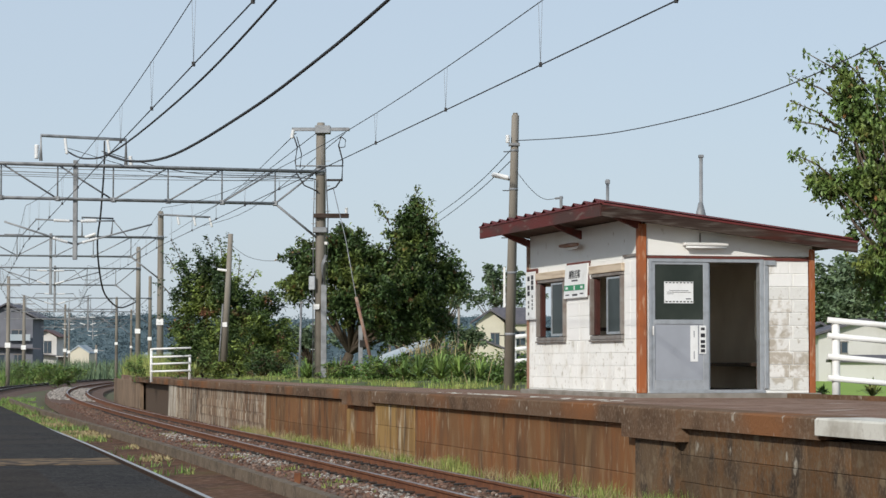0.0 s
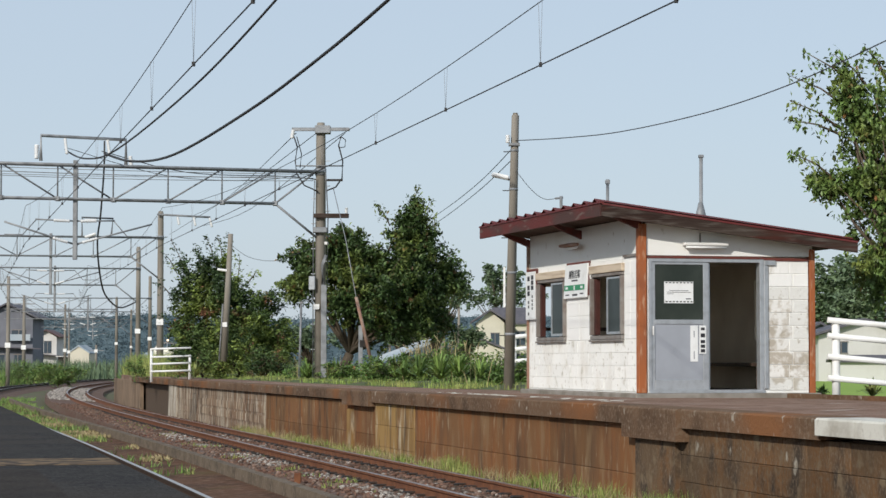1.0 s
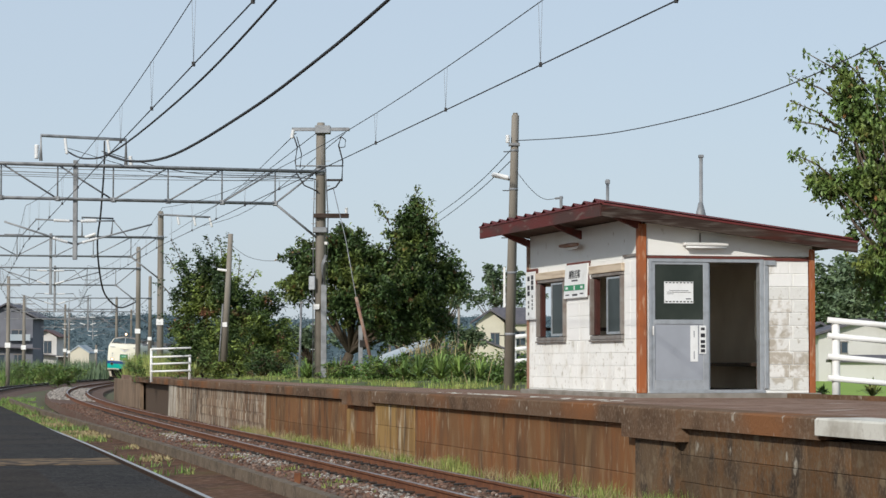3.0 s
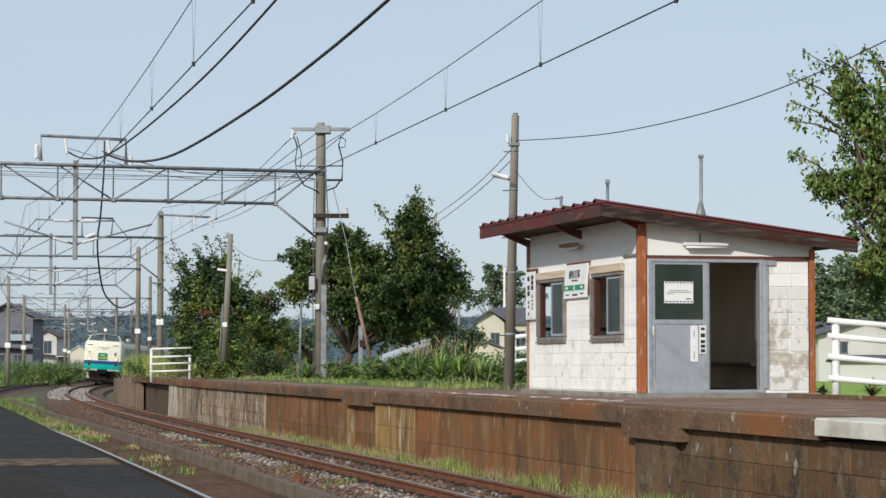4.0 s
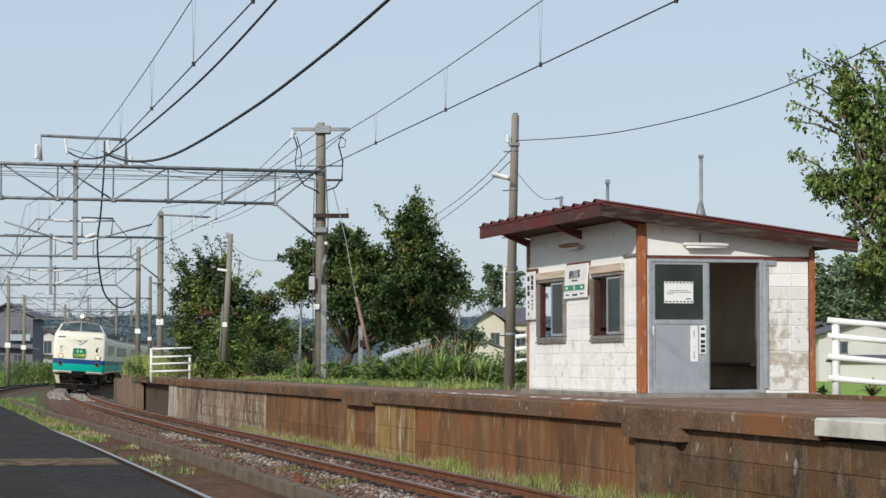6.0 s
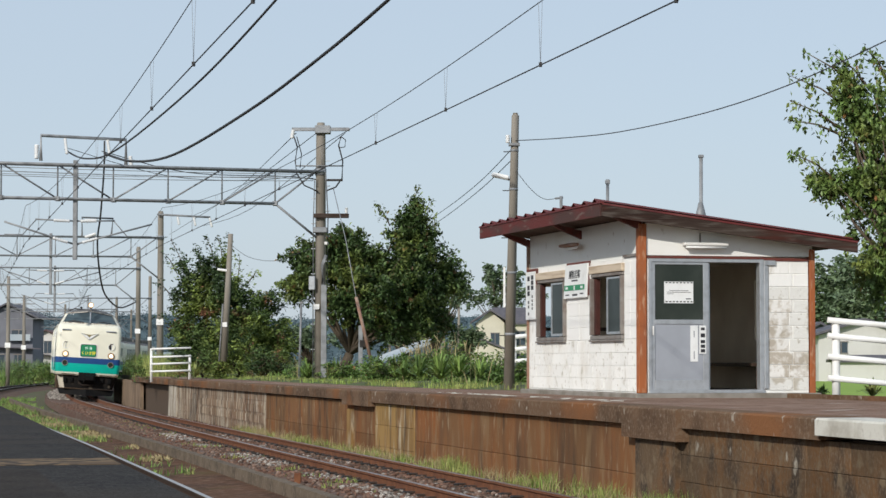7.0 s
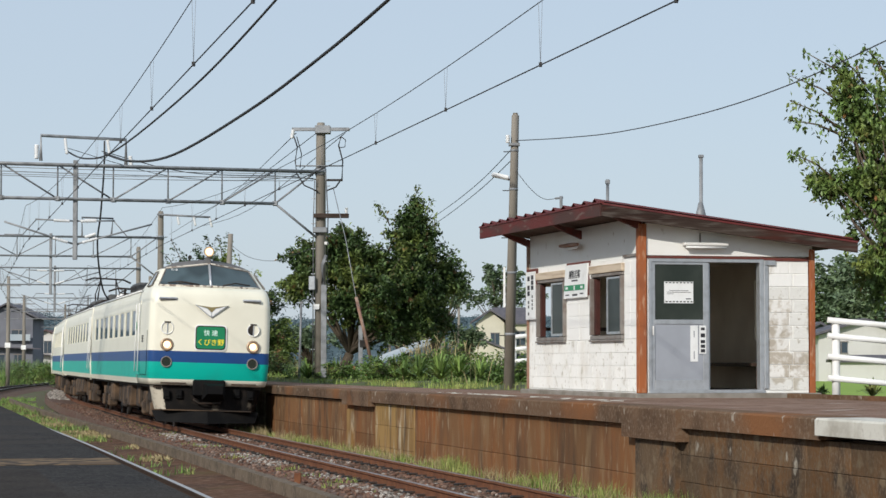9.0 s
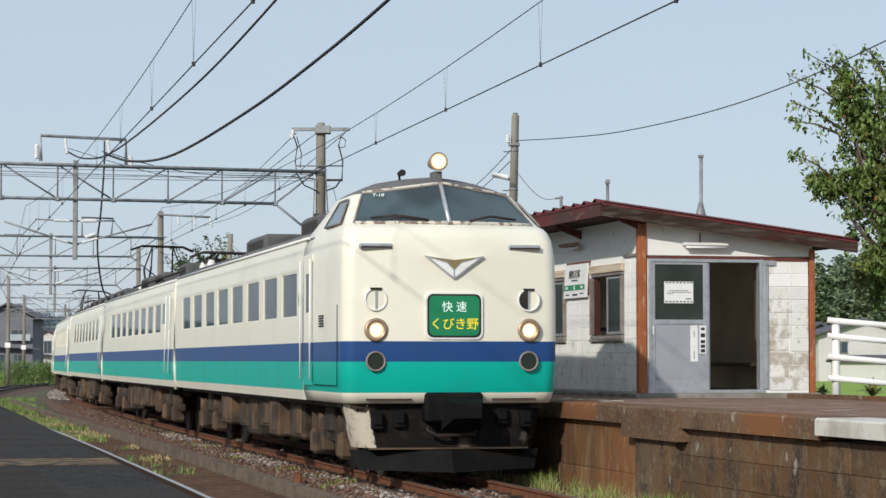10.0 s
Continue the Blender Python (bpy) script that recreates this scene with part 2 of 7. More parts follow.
M["oldpipe"] = mat("oldpipe", (0.27, 0.15, 0.105), 0.75, vary=[(5, 0.45, 0.65, (0.33, 0.24, 0.19), 5)])
M["ceramic"] = mat("ceramic", (0.75, 0.76, 0.76), 0.25)
M["leaf_dark"] = mat("leaf_dark", (0.055, 0.095, 0.028), 0.5, vary=[(1.1, 0.48, 0.62, (0.14, 0.18, 0.045), 3), (3.5, 0.64, 0.72, (0.2, 0.11, 0.05), 2)], island=0.6)
M["leaf_bush"] = mat("leaf_bush", (0.075, 0.12, 0.034), 0.55, vary=[(0.7, 0.48, 0.58, (0.2, 0.26, 0.06), 3), (1.3, 0.6, 0.67, (0.2, 0.1, 0.055), 3), (0.45, 0.52, 0.6, (0.04, 0.07, 0.025), 3)], island=0.55)
M["leaf_near"] = mat("leaf_near", (0.1, 0.175, 0.042), 0.5, vary=[(1.2, 0.5, 0.65, (0.17, 0.22, 0.055), 3), (5, 0.64, 0.72, (0.24, 0.13, 0.05), 2)], island=0.5)
M["leaf_persimmon"] = mat("leaf_persimmon", (0.11, 0.175, 0.045), 0.45, vary=[(1.2, 0.5, 0.65, (0.17, 0.21, 0.055), 3), (5, 0.64, 0.72, (0.26, 0.13, 0.05), 2)], island=0.55)
# far foliage, greyed and paled to carry distance haze in the colour
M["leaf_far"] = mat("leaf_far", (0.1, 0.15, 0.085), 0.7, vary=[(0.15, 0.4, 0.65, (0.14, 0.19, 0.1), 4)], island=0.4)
M["grass"] = mat("grass", (0.19, 0.27, 0.06), 0.6, vary=[(0.6, 0.42, 0.62, (0.3, 0.31, 0.1), 3)], island=0.5)
M["weed"] = mat("weed", (0.17, 0.26, 0.065), 0.6, vary=[(0.3, 0.42, 0.62, (0.12, 0.2, 0.05), 3), (1.1, 0.55, 0.65, (0.3, 0.33, 0.11), 3)], island=0.5)
M["straw"] = mat("straw", (0.33, 0.27, 0.14), 0.7, island=0.3)
M["housewall"] = mat("housewall", (0.62, 0.58, 0.47), 0.8, vary=[(0.4, 0.45, 0.7, (0.54, 0.5, 0.41), 5)])
M["housegrey"] = mat("housegrey", (0.17, 0.175, 0.2), 0.8, vary=[(0.4, 0.45, 0.7, (0.13, 0.135, 0.155), 5)])
M["housewhite"] = mat("housewhite", (0.6, 0.585, 0.56), 0.8, vary=[(0.4, 0.45, 0.7, (0.52, 0.5, 0.47), 5)])
M["rooftile"] = mat("rooftile", (0.09, 0.085, 0.1), 0.6, vary=[(1.5, 0.4, 0.7, (0.13, 0.12, 0.13), 5)], bump=0.4, bump_scale=5)
M["roofbrown"] = mat("roofbrown", (0.13, 0.075, 0.07), 0.7, vary=[(1.5, 0.4, 0.7, (0.1, 0.06, 0.06), 5)])
M["farglass"] = mat("farglass", (0.05, 0.07, 0.09), 0.1)
# woods of the ridge, blue-grey because distance haze is mixed into the colour
M["ridge_hazed"] = mat("ridge_hazed", (0.105, 0.15, 0.17), 1.0, island=0.18, vary=[(0.05, 0.4, 0.6, (0.14, 0.19, 0.21), 4)], spec=0.0)
M["wallpale"] = mat("wallpale", (0.27, 0.2, 0.14), 0.92, vary=[(0.9, 0.45, 0.6, (0.2, 0.125, 0.08), 6), (3.2, 0.5, 0.6, (0.42, 0.36, 0.28), 9), (5, 0.54, 0.64, (0.09, 0.065, 0.048), 8), (9, 0.6, 0.68, (0.55, 0.5, 0.42), 8)], stretch=(1, 1, 0.16), bump=0.8, bump_scale=14, spec=0.1, obj=0.1)
M["walltan"] = mat("walltan", (0.25, 0.18, 0.125), 0.92, vary=[(1.2, 0.45, 0.6, (0.17, 0.12, 0.085), 7), (4, 0.55, 0.66, (0.11, 0.085, 0.065), 8)], stretch=(1, 1, 0.25), bump=0.5, bump_scale=14, spec=0.1)
M["wallgold"] = mat("wallgold", (0.32, 0.2, 0.078), 0.92, vary=[(2, 0.45, 0.65, (0.19, 0.105, 0.048), 10), (4, 0.54, 0.66, (0.5, 0.42, 0.29), 10), (5, 0.56, 0.7, (0.1, 0.07, 0.045), 10)], stretch=(1, 1, 0.22), bump=0.8, bump_scale=18, spec=0.1, obj=0.12)
M["palecon"] = mat("palecon", (0.5, 0.45, 0.37), 0.9, vary=[(3, 0.45, 0.58, (0.27, 0.22, 0.17), 8), (9, 0.58, 0.68, (0.14, 0.11, 0.085), 7)], stretch=(1, 1, 0.25), bump=0.5, bump_scale=18, spec=0.1)
M["chipped"] = mat("chipped", (0.62, 0.58, 0.5), 0.6, vary=[(9, 0.5, 0.56, (0.2, 0.15, 0.12), 6)])
M["thinwire"] = mat("thinwire", (0.3, 0.31, 0.32), 0.5, 0.3)
M["palewood"] = mat("palewood", (0.62, 0.52, 0.4), 0.75, vary=[(5, 0.45, 0.62, (0.45, 0.35, 0.25), 6)], stretch=(1, 0.2, 3), bump=0.3)
# pale blue-grey with distance haze put into the colour
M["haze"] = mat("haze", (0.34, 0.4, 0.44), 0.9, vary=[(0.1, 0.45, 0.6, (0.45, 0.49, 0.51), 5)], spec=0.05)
M["greensheet"] = mat("greensheet", (0.1, 0.2, 0.14), 0.7, vary=[(0.5, 0.45, 0.6, (0.07, 0.15, 0.1), 5)])
M["orangesheet"] = mat("orangesheet", (0.6, 0.2, 0.03), 0.6, vary=[(2, 0.5, 0.7, (0.45, 0.15, 0.03), 4)])


# ------------------------------------------------------------------ building helpers
def part(name, bm, material, parent=None, label=""):
    me = bpy.data.meshes.new(name)
    bm.to_mesh(me)
    bm.free()
    for m in (material if isinstance(material, (list, tuple)) else [material]):
        me.materials.append(m)
    ob = new(name, me)
    if parent is not None:
        ob.parent = parent
    return tagged(ob, label)


def thing(name, label, category, m=None, group="", kind=""):
    ob = new(name)
    ob.empty_display_size = 0.2
    if m is not None:
        ob.matrix_basis = m
    return tagged(ob, label, category, group, kind)


def box(bm, x0, x1, y0, y1, z0, z1, m=None, bevel=0.0, mi=0):
    v = [bm.verts.new((x, y, z)) for x in (x0, x1) for y in (y0, y1) for z in (z0, z1)]
    fs = [bm.faces.new([v[i] for i in q]) for q in ((0, 1, 3, 2), (4, 6, 7, 5), (0, 4, 5, 1), (2, 3, 7, 6), (0, 2, 6, 4), (1, 5, 7, 3))]
    for f in fs:
        f.material_index = mi
    if bevel:
        es = list({e for f in fs for e in f.edges})
        r = bmesh.ops.bevel(bm, geom=es, offset=bevel, segments=1, affect="EDGES", profile=0.5)
        v = list({w for f in r["faces"] for w in f.verts} | {w for w in v if w.is_valid})
        for f in r["faces"]:
            f.material_index = mi
    if m is not None:
        for w in v:
            w.co = m @ w.co
    return bm


def boxes(rows, bevel=0.0):
    bm = bmesh.new()
    for r in rows:
        box(bm, *r[:6], m=r[6] if len(r) > 6 else None, bevel=bevel)
    return bm


def tube(bm, points, radius, sides=8, cap=True, mi=0):
    """A round bar through points; radius one number or one for each point."""
    pts = [Vector(p) for p in points]
    rad = radius if isinstance(radius, (list, tuple)) else [radius] * len(pts)
    rings = []
    for i, p in enumerate(pts):
        d = (pts[min(i + 1, len(pts) - 1)] - pts[max(i - 1, 0)]).normalized()
        a = d.cross(Vector((0, 0, 1)))
        if a.length < 1e-3:
            a = Vector((1, 0, 0))
        a.normalize()
        b = d.cross(a)
        rings.append([bm.verts.new(p + (a * math.cos(k * math.tau / sides) + b * math.sin(k * math.tau / sides)) * rad[i]) for k in range(sides)])
    for r, q in zip(rings, rings[1:]):
        for k in range(sides):
            f = bm.faces.new((r[k], r[(k + 1) % sides], q[(k + 1) % sides], q[k]))
            f.smooth, f.material_index = True, mi
    if cap:
        for r in (rings[0][::-1], rings[-1]):
            bm.faces.new(r).material_index = mi
    return bm


def tubes(rows, sides=8):
    bm = bmesh.new()
    for points, radius in rows:
        tube(bm, points, radius, sides)
    return bm


def sag(a, b, drop, n=16):
    a, b = Vector(a), Vector(b)
    return [a.lerp(b, i / n) - Vector((0, 0, 4 * drop * (i / n) * (1 - i / n))) for i in range(n + 1)]


def shape(bm, loop, m=None, depth=0.0, mi=0):
    """A flat outline in x, z (facing -y), with depth towards +y."""
    front = [bm.verts.new((x, 0, z)) for x, z in loop]
    back = [bm.verts.new((x, depth, z)) for x, z in loop] if depth else []
    bm.faces.new(front).material_index = mi
    if depth:
        bm.faces.new(back[::-1]).material_index = mi
        for i in range(len(loop)):
            j = (i + 1) % len(loop)
            bm.faces.new((front[j], front[i], back[i], back[j])).material_index = mi
    if m is not None:
        for w in front + back:
            w.co = m @ w.co
    return bm


# ------------------------------------------------------------------ the line of the railway
STEP = 1.0
S0, S1 = -45, 420


def bend(s):
    return -0.00134 * min(1, max(0, (s - 4.85) / 89.4)) + 0.0007 * min(1, max(0, (s - 150) / 30))


@lru_cache(None)
def line_table():
    rows = {}
    x, y, a = 0.168, 30.4, 0.2281
    rows[0] = (x, y, a)
    for i in range(1, S1 + 1):
        a += bend(i - 0.5) * STEP
        x, y = x - math.sin(a) * STEP, y + math.cos(a) * STEP
        rows[i] = (x, y, a)
    x, y, a = 0.168, 30.4, 0.2281
    for i in range(-1, S0 - 1, -1):
        x, y = x + math.sin(a) * STEP, y - math.cos(a) * STEP
        rows[i] = (x, y, a)
    return rows


def grade(s):
    """The line falls gently away from the eye."""
    return -0.0019 * max(0.0, s)


def line(s, w=0.0, z=0.0):
    """A point s metres along the main track (away from the eye), w to its left seen from the eye's end, z over the rail."""
    t = line_table()
    i = min(max(math.floor(s), S0), S1 - 1)
    f = s - i
    a, b = t[i], t[i + 1]
    x, y, h = (p + (q - p) * f for p, q in zip(a, b))
    return Vector((x - math.cos(h) * w, y - math.sin(h) * w, z + grade(s)))


def cant(s):
    return 0.058 * min(1, max(0, (s - 10) / 40))


def ribbon(bm, s0, s1, section, step=2.0, mi=0, closed=True, aside=None):
    """Sweeps a section of (w, z) along the line; aside: a further offset by s."""
    n = max(1, math.ceil((s1 - s0) / step))
    rings = [[bm.verts.new(line(s0 + (s1 - s0) * i / n, w + (aside(s0 + (s1 - s0) * i / n) if aside else 0), z)) for w, z in section] for i in range(n + 1)]
    k = len(section)
    for a, b in zip(rings, rings[1:]):
        for j in range(k if closed else k - 1):
            bm.faces.new((a[j], a[(j + 1) % k], b[(j + 1) % k], b[j])).material_index = mi
    if closed:
        bm.faces.new(rings[0][::-1]).material_index = mi
        bm.faces.new(rings[-1]).material_index = mi
    return bm


def struct(name, bm, material, label, category):
    return tagged(part(name, bm, material), label, category, kind="structure")


# ------------------------------------------------------------------ ground and tracks
bm = bmesh.new()
xs = [-3000, -800, -300, -150] + list(range(-100, 101, 10)) + [150, 300, 800, 3000]
ys = [-400, -100, -30] + list(range(0, 301, 10)) + [400, 600, 1000, 2000, 4000]
grid = [[bm.verts.new((x, y, -0.42 - 0.0019 * min(400, max(0, y - 30)))) for x in xs] for y in ys]
for r, q in zip(grid, grid[1:]):
    for k in range(len(xs) - 1):
        bm.faces.new((r[k], r[k + 1], q[k + 1], q[k]))
struct("ground", bm, M["soil"], "flat weedy brown soil and grass ground", "ground")
bm = boxes([(8, 90, 62, 330, -1.4, -0.36)])
struct("rice_field", bm, M["rice"], "bright green rice field behind the station", "field")

NEAR = 4.16


def spread(s):
    """How far the second track draws away from the main one."""
    f = min(1, max(0, (s - 12) / 78))
    return 1.25 * f * f * (3 - 2 * f)



def swept(s0, s1, section, step=2.0, tilt=True):
    """A ribbon whose section leans with the track."""
    bm = ribbon(bmesh.new(), s0, s1, section, step, aside=None if tilt else spread)
    if tilt:
        n = max(1, math.ceil((s1 - s0) / step))
        vs = list(bm.verts)
        k = len(section)
        for i in range(n + 1):
            c = cant(s0 + (s1 - s0) * i / n)
            for j in range(k):
                vs[i * k + j].co.z += section[j][0] * c
    return bm


struct("track_bed", swept(-44, 400, [(1.75, -0.43), (1.72, -0.14), (-1.46, -0.16), (-1.56, -0.43)]), M["ballast"], "reddish brown ballast bed under the main track", "track bed")
struct("track_bed_2", ribbon(bmesh.new(), -44, 400, [(NEAR + 1.45, -0.43), (NEAR + 1.3, -0.2), (NEAR - 0.75, -0.2), (NEAR - 1.5, -0.41)], aside=spread), M["ballast"], "reddish brown ballast bed under the second track", "track bed")
RAIL = [(0.034, 0), (0.034, -0.03), (0.009, -0.045), (0.009, -0.125), (0.062, -0.14), (0.062, -0.153), (-0.062, -0.153), (-0.062, -0.14), (-0.009, -0.125), (-0.009, -0.045), (-0.034, -0.03), (-0.034, 0)]


def rail(w, tilt):
    bm = swept(-40, 380, [(w + a, b) for a, b in RAIL], 2.0, tilt)
    bm.verts.index_update()
    for f in bm.faces:
        ids = {v.index % 12 for v in f.verts}
        f.material_index = 1 if ids == {0, 11} else 0
    return tagged(part("rail", bm, [M["rust"] if tilt else M["rust_shaded"], M["railhead"] if tilt else M["railshine"]]), "rusty brown steel rail with a worn top on ballast", "rail", "rails", "structure")


for w, tilt in ((0.566, True), (-0.566, True), (NEAR + 0.566, False), (NEAR - 0.566, False)):
    rail(w, tilt)


def blob(seed, r):
    """A rough stone, twenty triangles."""
    rnd = random.Random(seed)
    bm = bmesh.new()
    bmesh.ops.create_icosphere(bm, subdivisions=1, radius=r)
    k = (rnd.uniform(0.7, 1.3), rnd.uniform(0.7, 1.2), rnd.uniform(0.55, 0.9))
    for v in bm.verts:
        q = rnd.uniform(0.75, 1.2)
        v.co = Vector((v.co.x * k[0] * q, v.co.y * k[1] * q, v.co.z * k[2] * q))
    vs = np.array([v.co for v in bm.verts])
    fs = np.array([[v.index for v in f.verts] for f in bm.faces])
    bm.free()
    return vs, fs


STONES = [blob(i, 1.0) for i in range(8)]


def scatter(name, places, material, label, category):
    """places: rows of x, y, z, size: one object of many stones."""
    rnd = random.Random(name)
    vv, ff, n = [], [], 0
    for x, y, z, r in places:
        vs, fs = STONES[rnd.randrange(8)]
        a = rnd.uniform(0, 6.28)
        c, q = math.cos(a) * r, math.sin(a) * r
        vv.append(np.stack([vs[:, 0] * c - vs[:, 1] * q + x, vs[:, 0] * q + vs[:, 1] * c + y, vs[:, 2] * r + z], 1))
        ff.append(fs + n)
        n += len(vs)
    me = bpy.data.meshes.new(name)
    me.from_pydata(np.concatenate(vv).tolist(), [], np.concatenate(ff).tolist())
    me.materials.append(material)
    return tagged(new(name, me), label, category, kind="stuff")


rnd = random.Random(4)
places = []
for i in range(15000):
    s = -8 + 75 * rnd.random() ** 1.5
    w = rnd.uniform(-1.5, 1.72)
    if abs(abs(w) - 0.566) < 0.1:
        continue
    p = line(s, w)
    places.append((p.x, p.y, p.z - 0.15 + w * cant(s) + rnd.uniform(-0.01, 0.025), rnd.uniform(0.022, 0.045)))
for i in range(4200):
    s = -8 + 60 * rnd.random() ** 1.4
    w = rnd.uniform(1.98, 3.5)
    p = line(s, w)
    places.append((p.x, p.y, p.z - 0.235 - 0.044 * w, rnd.uniform(0.015, 0.04)))
scatter("ballast_stones", places, M["ballast"], "loose reddish brown ballast stones along the track", "ballast")
places = []
for i in range(2400):
    s = -8 + 34 * rnd.random()
    if noise.noise((s * 0.35, 1.7, 0)) < -0.15:
        continue
    w = 0.98 + rnd.gauss(0, 0.16) if rnd.random() < 0.8 else rnd.uniform(-0.4, 0.4)
    if rnd.random() > 0.8 and not 8 < s < 22:
        continue
    p = line(s, w)
    places.append((p.x, p.y, p.z - 0.14 + w * cant(s) + rnd.uniform(-0.01, 0.02), rnd.uniform(0.018, 0.036)))
for i in range(1500):
    s = rnd.uniform(78, 135)
    w = rnd.choice((rnd.uniform(-0.4, 0.4), rnd.uniform(0.7, 1.6)))
    p = line(s, w)
    places.append((p.x, p.y, p.z - 0.13 + w * cant(s), rnd.uniform(0.03, 0.07)))
scatter("pale_stones", places, M["palestone"], "pale grey fresh ballast stones beside the rail", "ballast")

# sleepers with their rail fastenings
sl = bmesh.new()
box(sl, -0.11, 0.11, -1.1, 1.1, -0.3, -0.135)
sleeper_mesh = bpy.data.meshes.new("sleeper")
sl.to_mesh(sleeper_mesh)
sl.free()
sleeper_mesh.materials.append(M["sleeper"])
fa = box(bmesh.new(), -0.07, 0.07, -0.17, 0.17, -0.14, -0.105, bevel=0.02)
fast_mesh = bpy.data.meshes.new("fastening")
fa.to_mesh(fast_mesh)
fa.free()
fast_mesh.materials.append(M["iron"])
for i in range(110):
    s = -10 + i * 0.62
    p, q = line(s), line(s + 0.1)
    d = q - p
    ob = tagged(new("sleeper", sleeper_mesh), "weathered dark timber railway sleeper sunk in ballast", "sleeper", "sleepers")
    ob.matrix_basis = Matrix.Translation(p) @ Matrix.Rotation(math.atan2(d.y, d.x), 4, "Z") @ Matrix.Rotation(cant(s), 4, "X")
    for w in (-0.566, 0.566):
        c = new("fastening", fast_mesh)
        c.parent = ob
        c.location = (0, w, 0)

# low concrete kerb between the tracks
bm = bmesh.new()
s = -12.0
while s < 84:
    ribbon(bm, s, s + 1.985, [(1.94, -0.44), (1.94, -0.09), (1.78, -0.09), (1.78, -0.44)], 1.0, aside=lambda q: 1.6 * (max(0, q - 15) / 70) ** 1.5)
    s += 2.0
struct("kerb", bm, M["kerb"], "low weathered concrete kerb between the tracks", "kerb")
struct("cess", ribbon(bmesh.new(), -14, 84, [(1.945, -0.44), (1.945, -0.27), (2.6, -0.3), (3.3, -0.33), (3.3, -0.44)], aside=spread), M["cess"], "reddish brown earth between the tracks", "ground")
bm = bmesh.new()
box(bm, -0.05, 0.05, -0.05, 0.05, -0.42, 0.02, Matrix.Translation(line(2.7, 1.65)), 0.01)
tagged(part("marker_post", bm, M["rust"]), "short rusty iron marker post in ballast", "post")

# ------------------------------------------------------------------ platforms
PZ = 1.04
EDGE = -1.63
PEND = 88.0
bm = ribbon(bmesh.new(), -40, PEND, [(EDGE - 0.3, -0.43), (EDGE - 0.3, PZ - 0.22), (EDGE - 0.5, PZ - 0.22), (EDGE - 0.5, -0.43)], 2)
platform_wall = struct("platform_wall", bm, M["mortar"], "rust-stained concrete block platform wall", "platform wall")
bm = ribbon(bmesh.new(), -40, 90, [(EDGE - 0.504, -0.4), (EDGE - 0.504, PZ - 0.004), (EDGE - 2.0, PZ), (EDGE - 4.5, PZ - 0.01), (EDGE - 4.5, -0.4)])
struct("platform", bm, M["paving"], "worn reddish brown paved platform surface", "platform")
bm = ribbon(bmesh.new(), -40, 14, [(EDGE - 4.504, -0.4), (EDGE - 4.504, PZ + 0.06), (EDGE - 4.62, PZ + 0.06), (EDGE - 4.62, -0.4)])
struct("platform_kerb", bm, M["concrete"], "narrow concrete kerb behind the platform", "kerb")
# bank with weeds behind the platform
bm = bmesh.new()
rows = []
for i in range(60):
    s = 12.5 + i * 1.6
    r = []
    for j, w in enumerate((-3.3, -4.2, -5.2, -6.2, -7.2, -8.0, -8.6, -9.4)):
        edge = min(1, (s - 12.5) / 4)
        z = (1.02 if j == 0 else 1.12 + 0.12 * noise.noise((s * 0.3, w * 0.5, 0))) - (0.9 if j == 7 else 0)
        if j:
            z = -0.4 + (z + 0.4) * (edge if j > 2 else 1)
        r.append(bm.verts.new(line(s, w - 1.4 * max(0, 1 - (s - 12.5) / 9), z)))
    rows.append(r)
for a, b in zip(rows, rows[1:]):
    for k in range(7):
        bm.faces.new((a[k], a[k + 1], b[k + 1], b[k])).smooth = True
struct("bank", bm, M["turf"], "grassy earth bank behind the platform", "bank")
# near platform
bm = ribbon(bmesh.new(), -44, 58, [(5.58, -0.42), (5.58, 0.885), (13.2, 0.885), (13.2, -0.42)])
struct("platform_2", bm, M["asphalt"], "dark grey asphalt platform with patched surface", "platform")
# thin tan speckled band across the surface
bm = ribbon(bmesh.new(), -13.6, -12.6, [(5.6, 0.88), (5.6, 0.89), (NEAR + 4, 0.89), (NEAR + 4, 0.88)], 1.0)
struct("platform_patch", bm, M["tan"], "tan speckled strip across the asphalt platform", "patch")
bm = ribbon(bmesh.new(), -24, -14.2, [(NEAR + 2.05, 0.88), (NEAR + 2.05, 0.889), (NEAR + 4, 0.889), (NEAR + 4, 0.88)], 1.0)
struct("platform_patch_2", bm, M["asphalt_old"], "brownish worn asphalt patch on the platform", "patch")

# edge beam stretches
def beam(s0, s1, h, out, material, label, cut=0.0):
    bm = bmesh.new()
    n = max(1, round((s1 - s0) / (cut or 6.0)))
    for i in range(n):
        a, b = s0 + (s1 - s0) * i / n, s0 + (s1 - s0) * (i + 1) / n
        ribbon(bm, a, b - 0.012, [(EDGE + out, PZ - h), (EDGE + out, PZ - 0.02), (EDGE + out - 0.02, PZ), (EDGE - 0.5, PZ), (EDGE - 0.5, PZ - h)], 2.0)
    return tagged(part("platform_edge", bm, material), label, "platform edge", kind="structure")


beam(-40, -8.45, 0.17, 0.05, M["newcon"], "pale new concrete edge slabs on the platform", 1.0)
beam(-8.44, -4.3, 0.22, 0, M["concrete"], "dark weathered concrete platform edge beam")
beam(-4.29, -2.2, 0.38, 0.05, M["concrete"], "deep weathered concrete block in the platform edge")
beam(-2.19, 13.9, 0.22, 0, M["concrete"], "dark weathered concrete platform edge beam")
beam(13.91, 16.7, 0.3, 0.05, M["concrete"], "deep weathered concrete block in the platform edge")
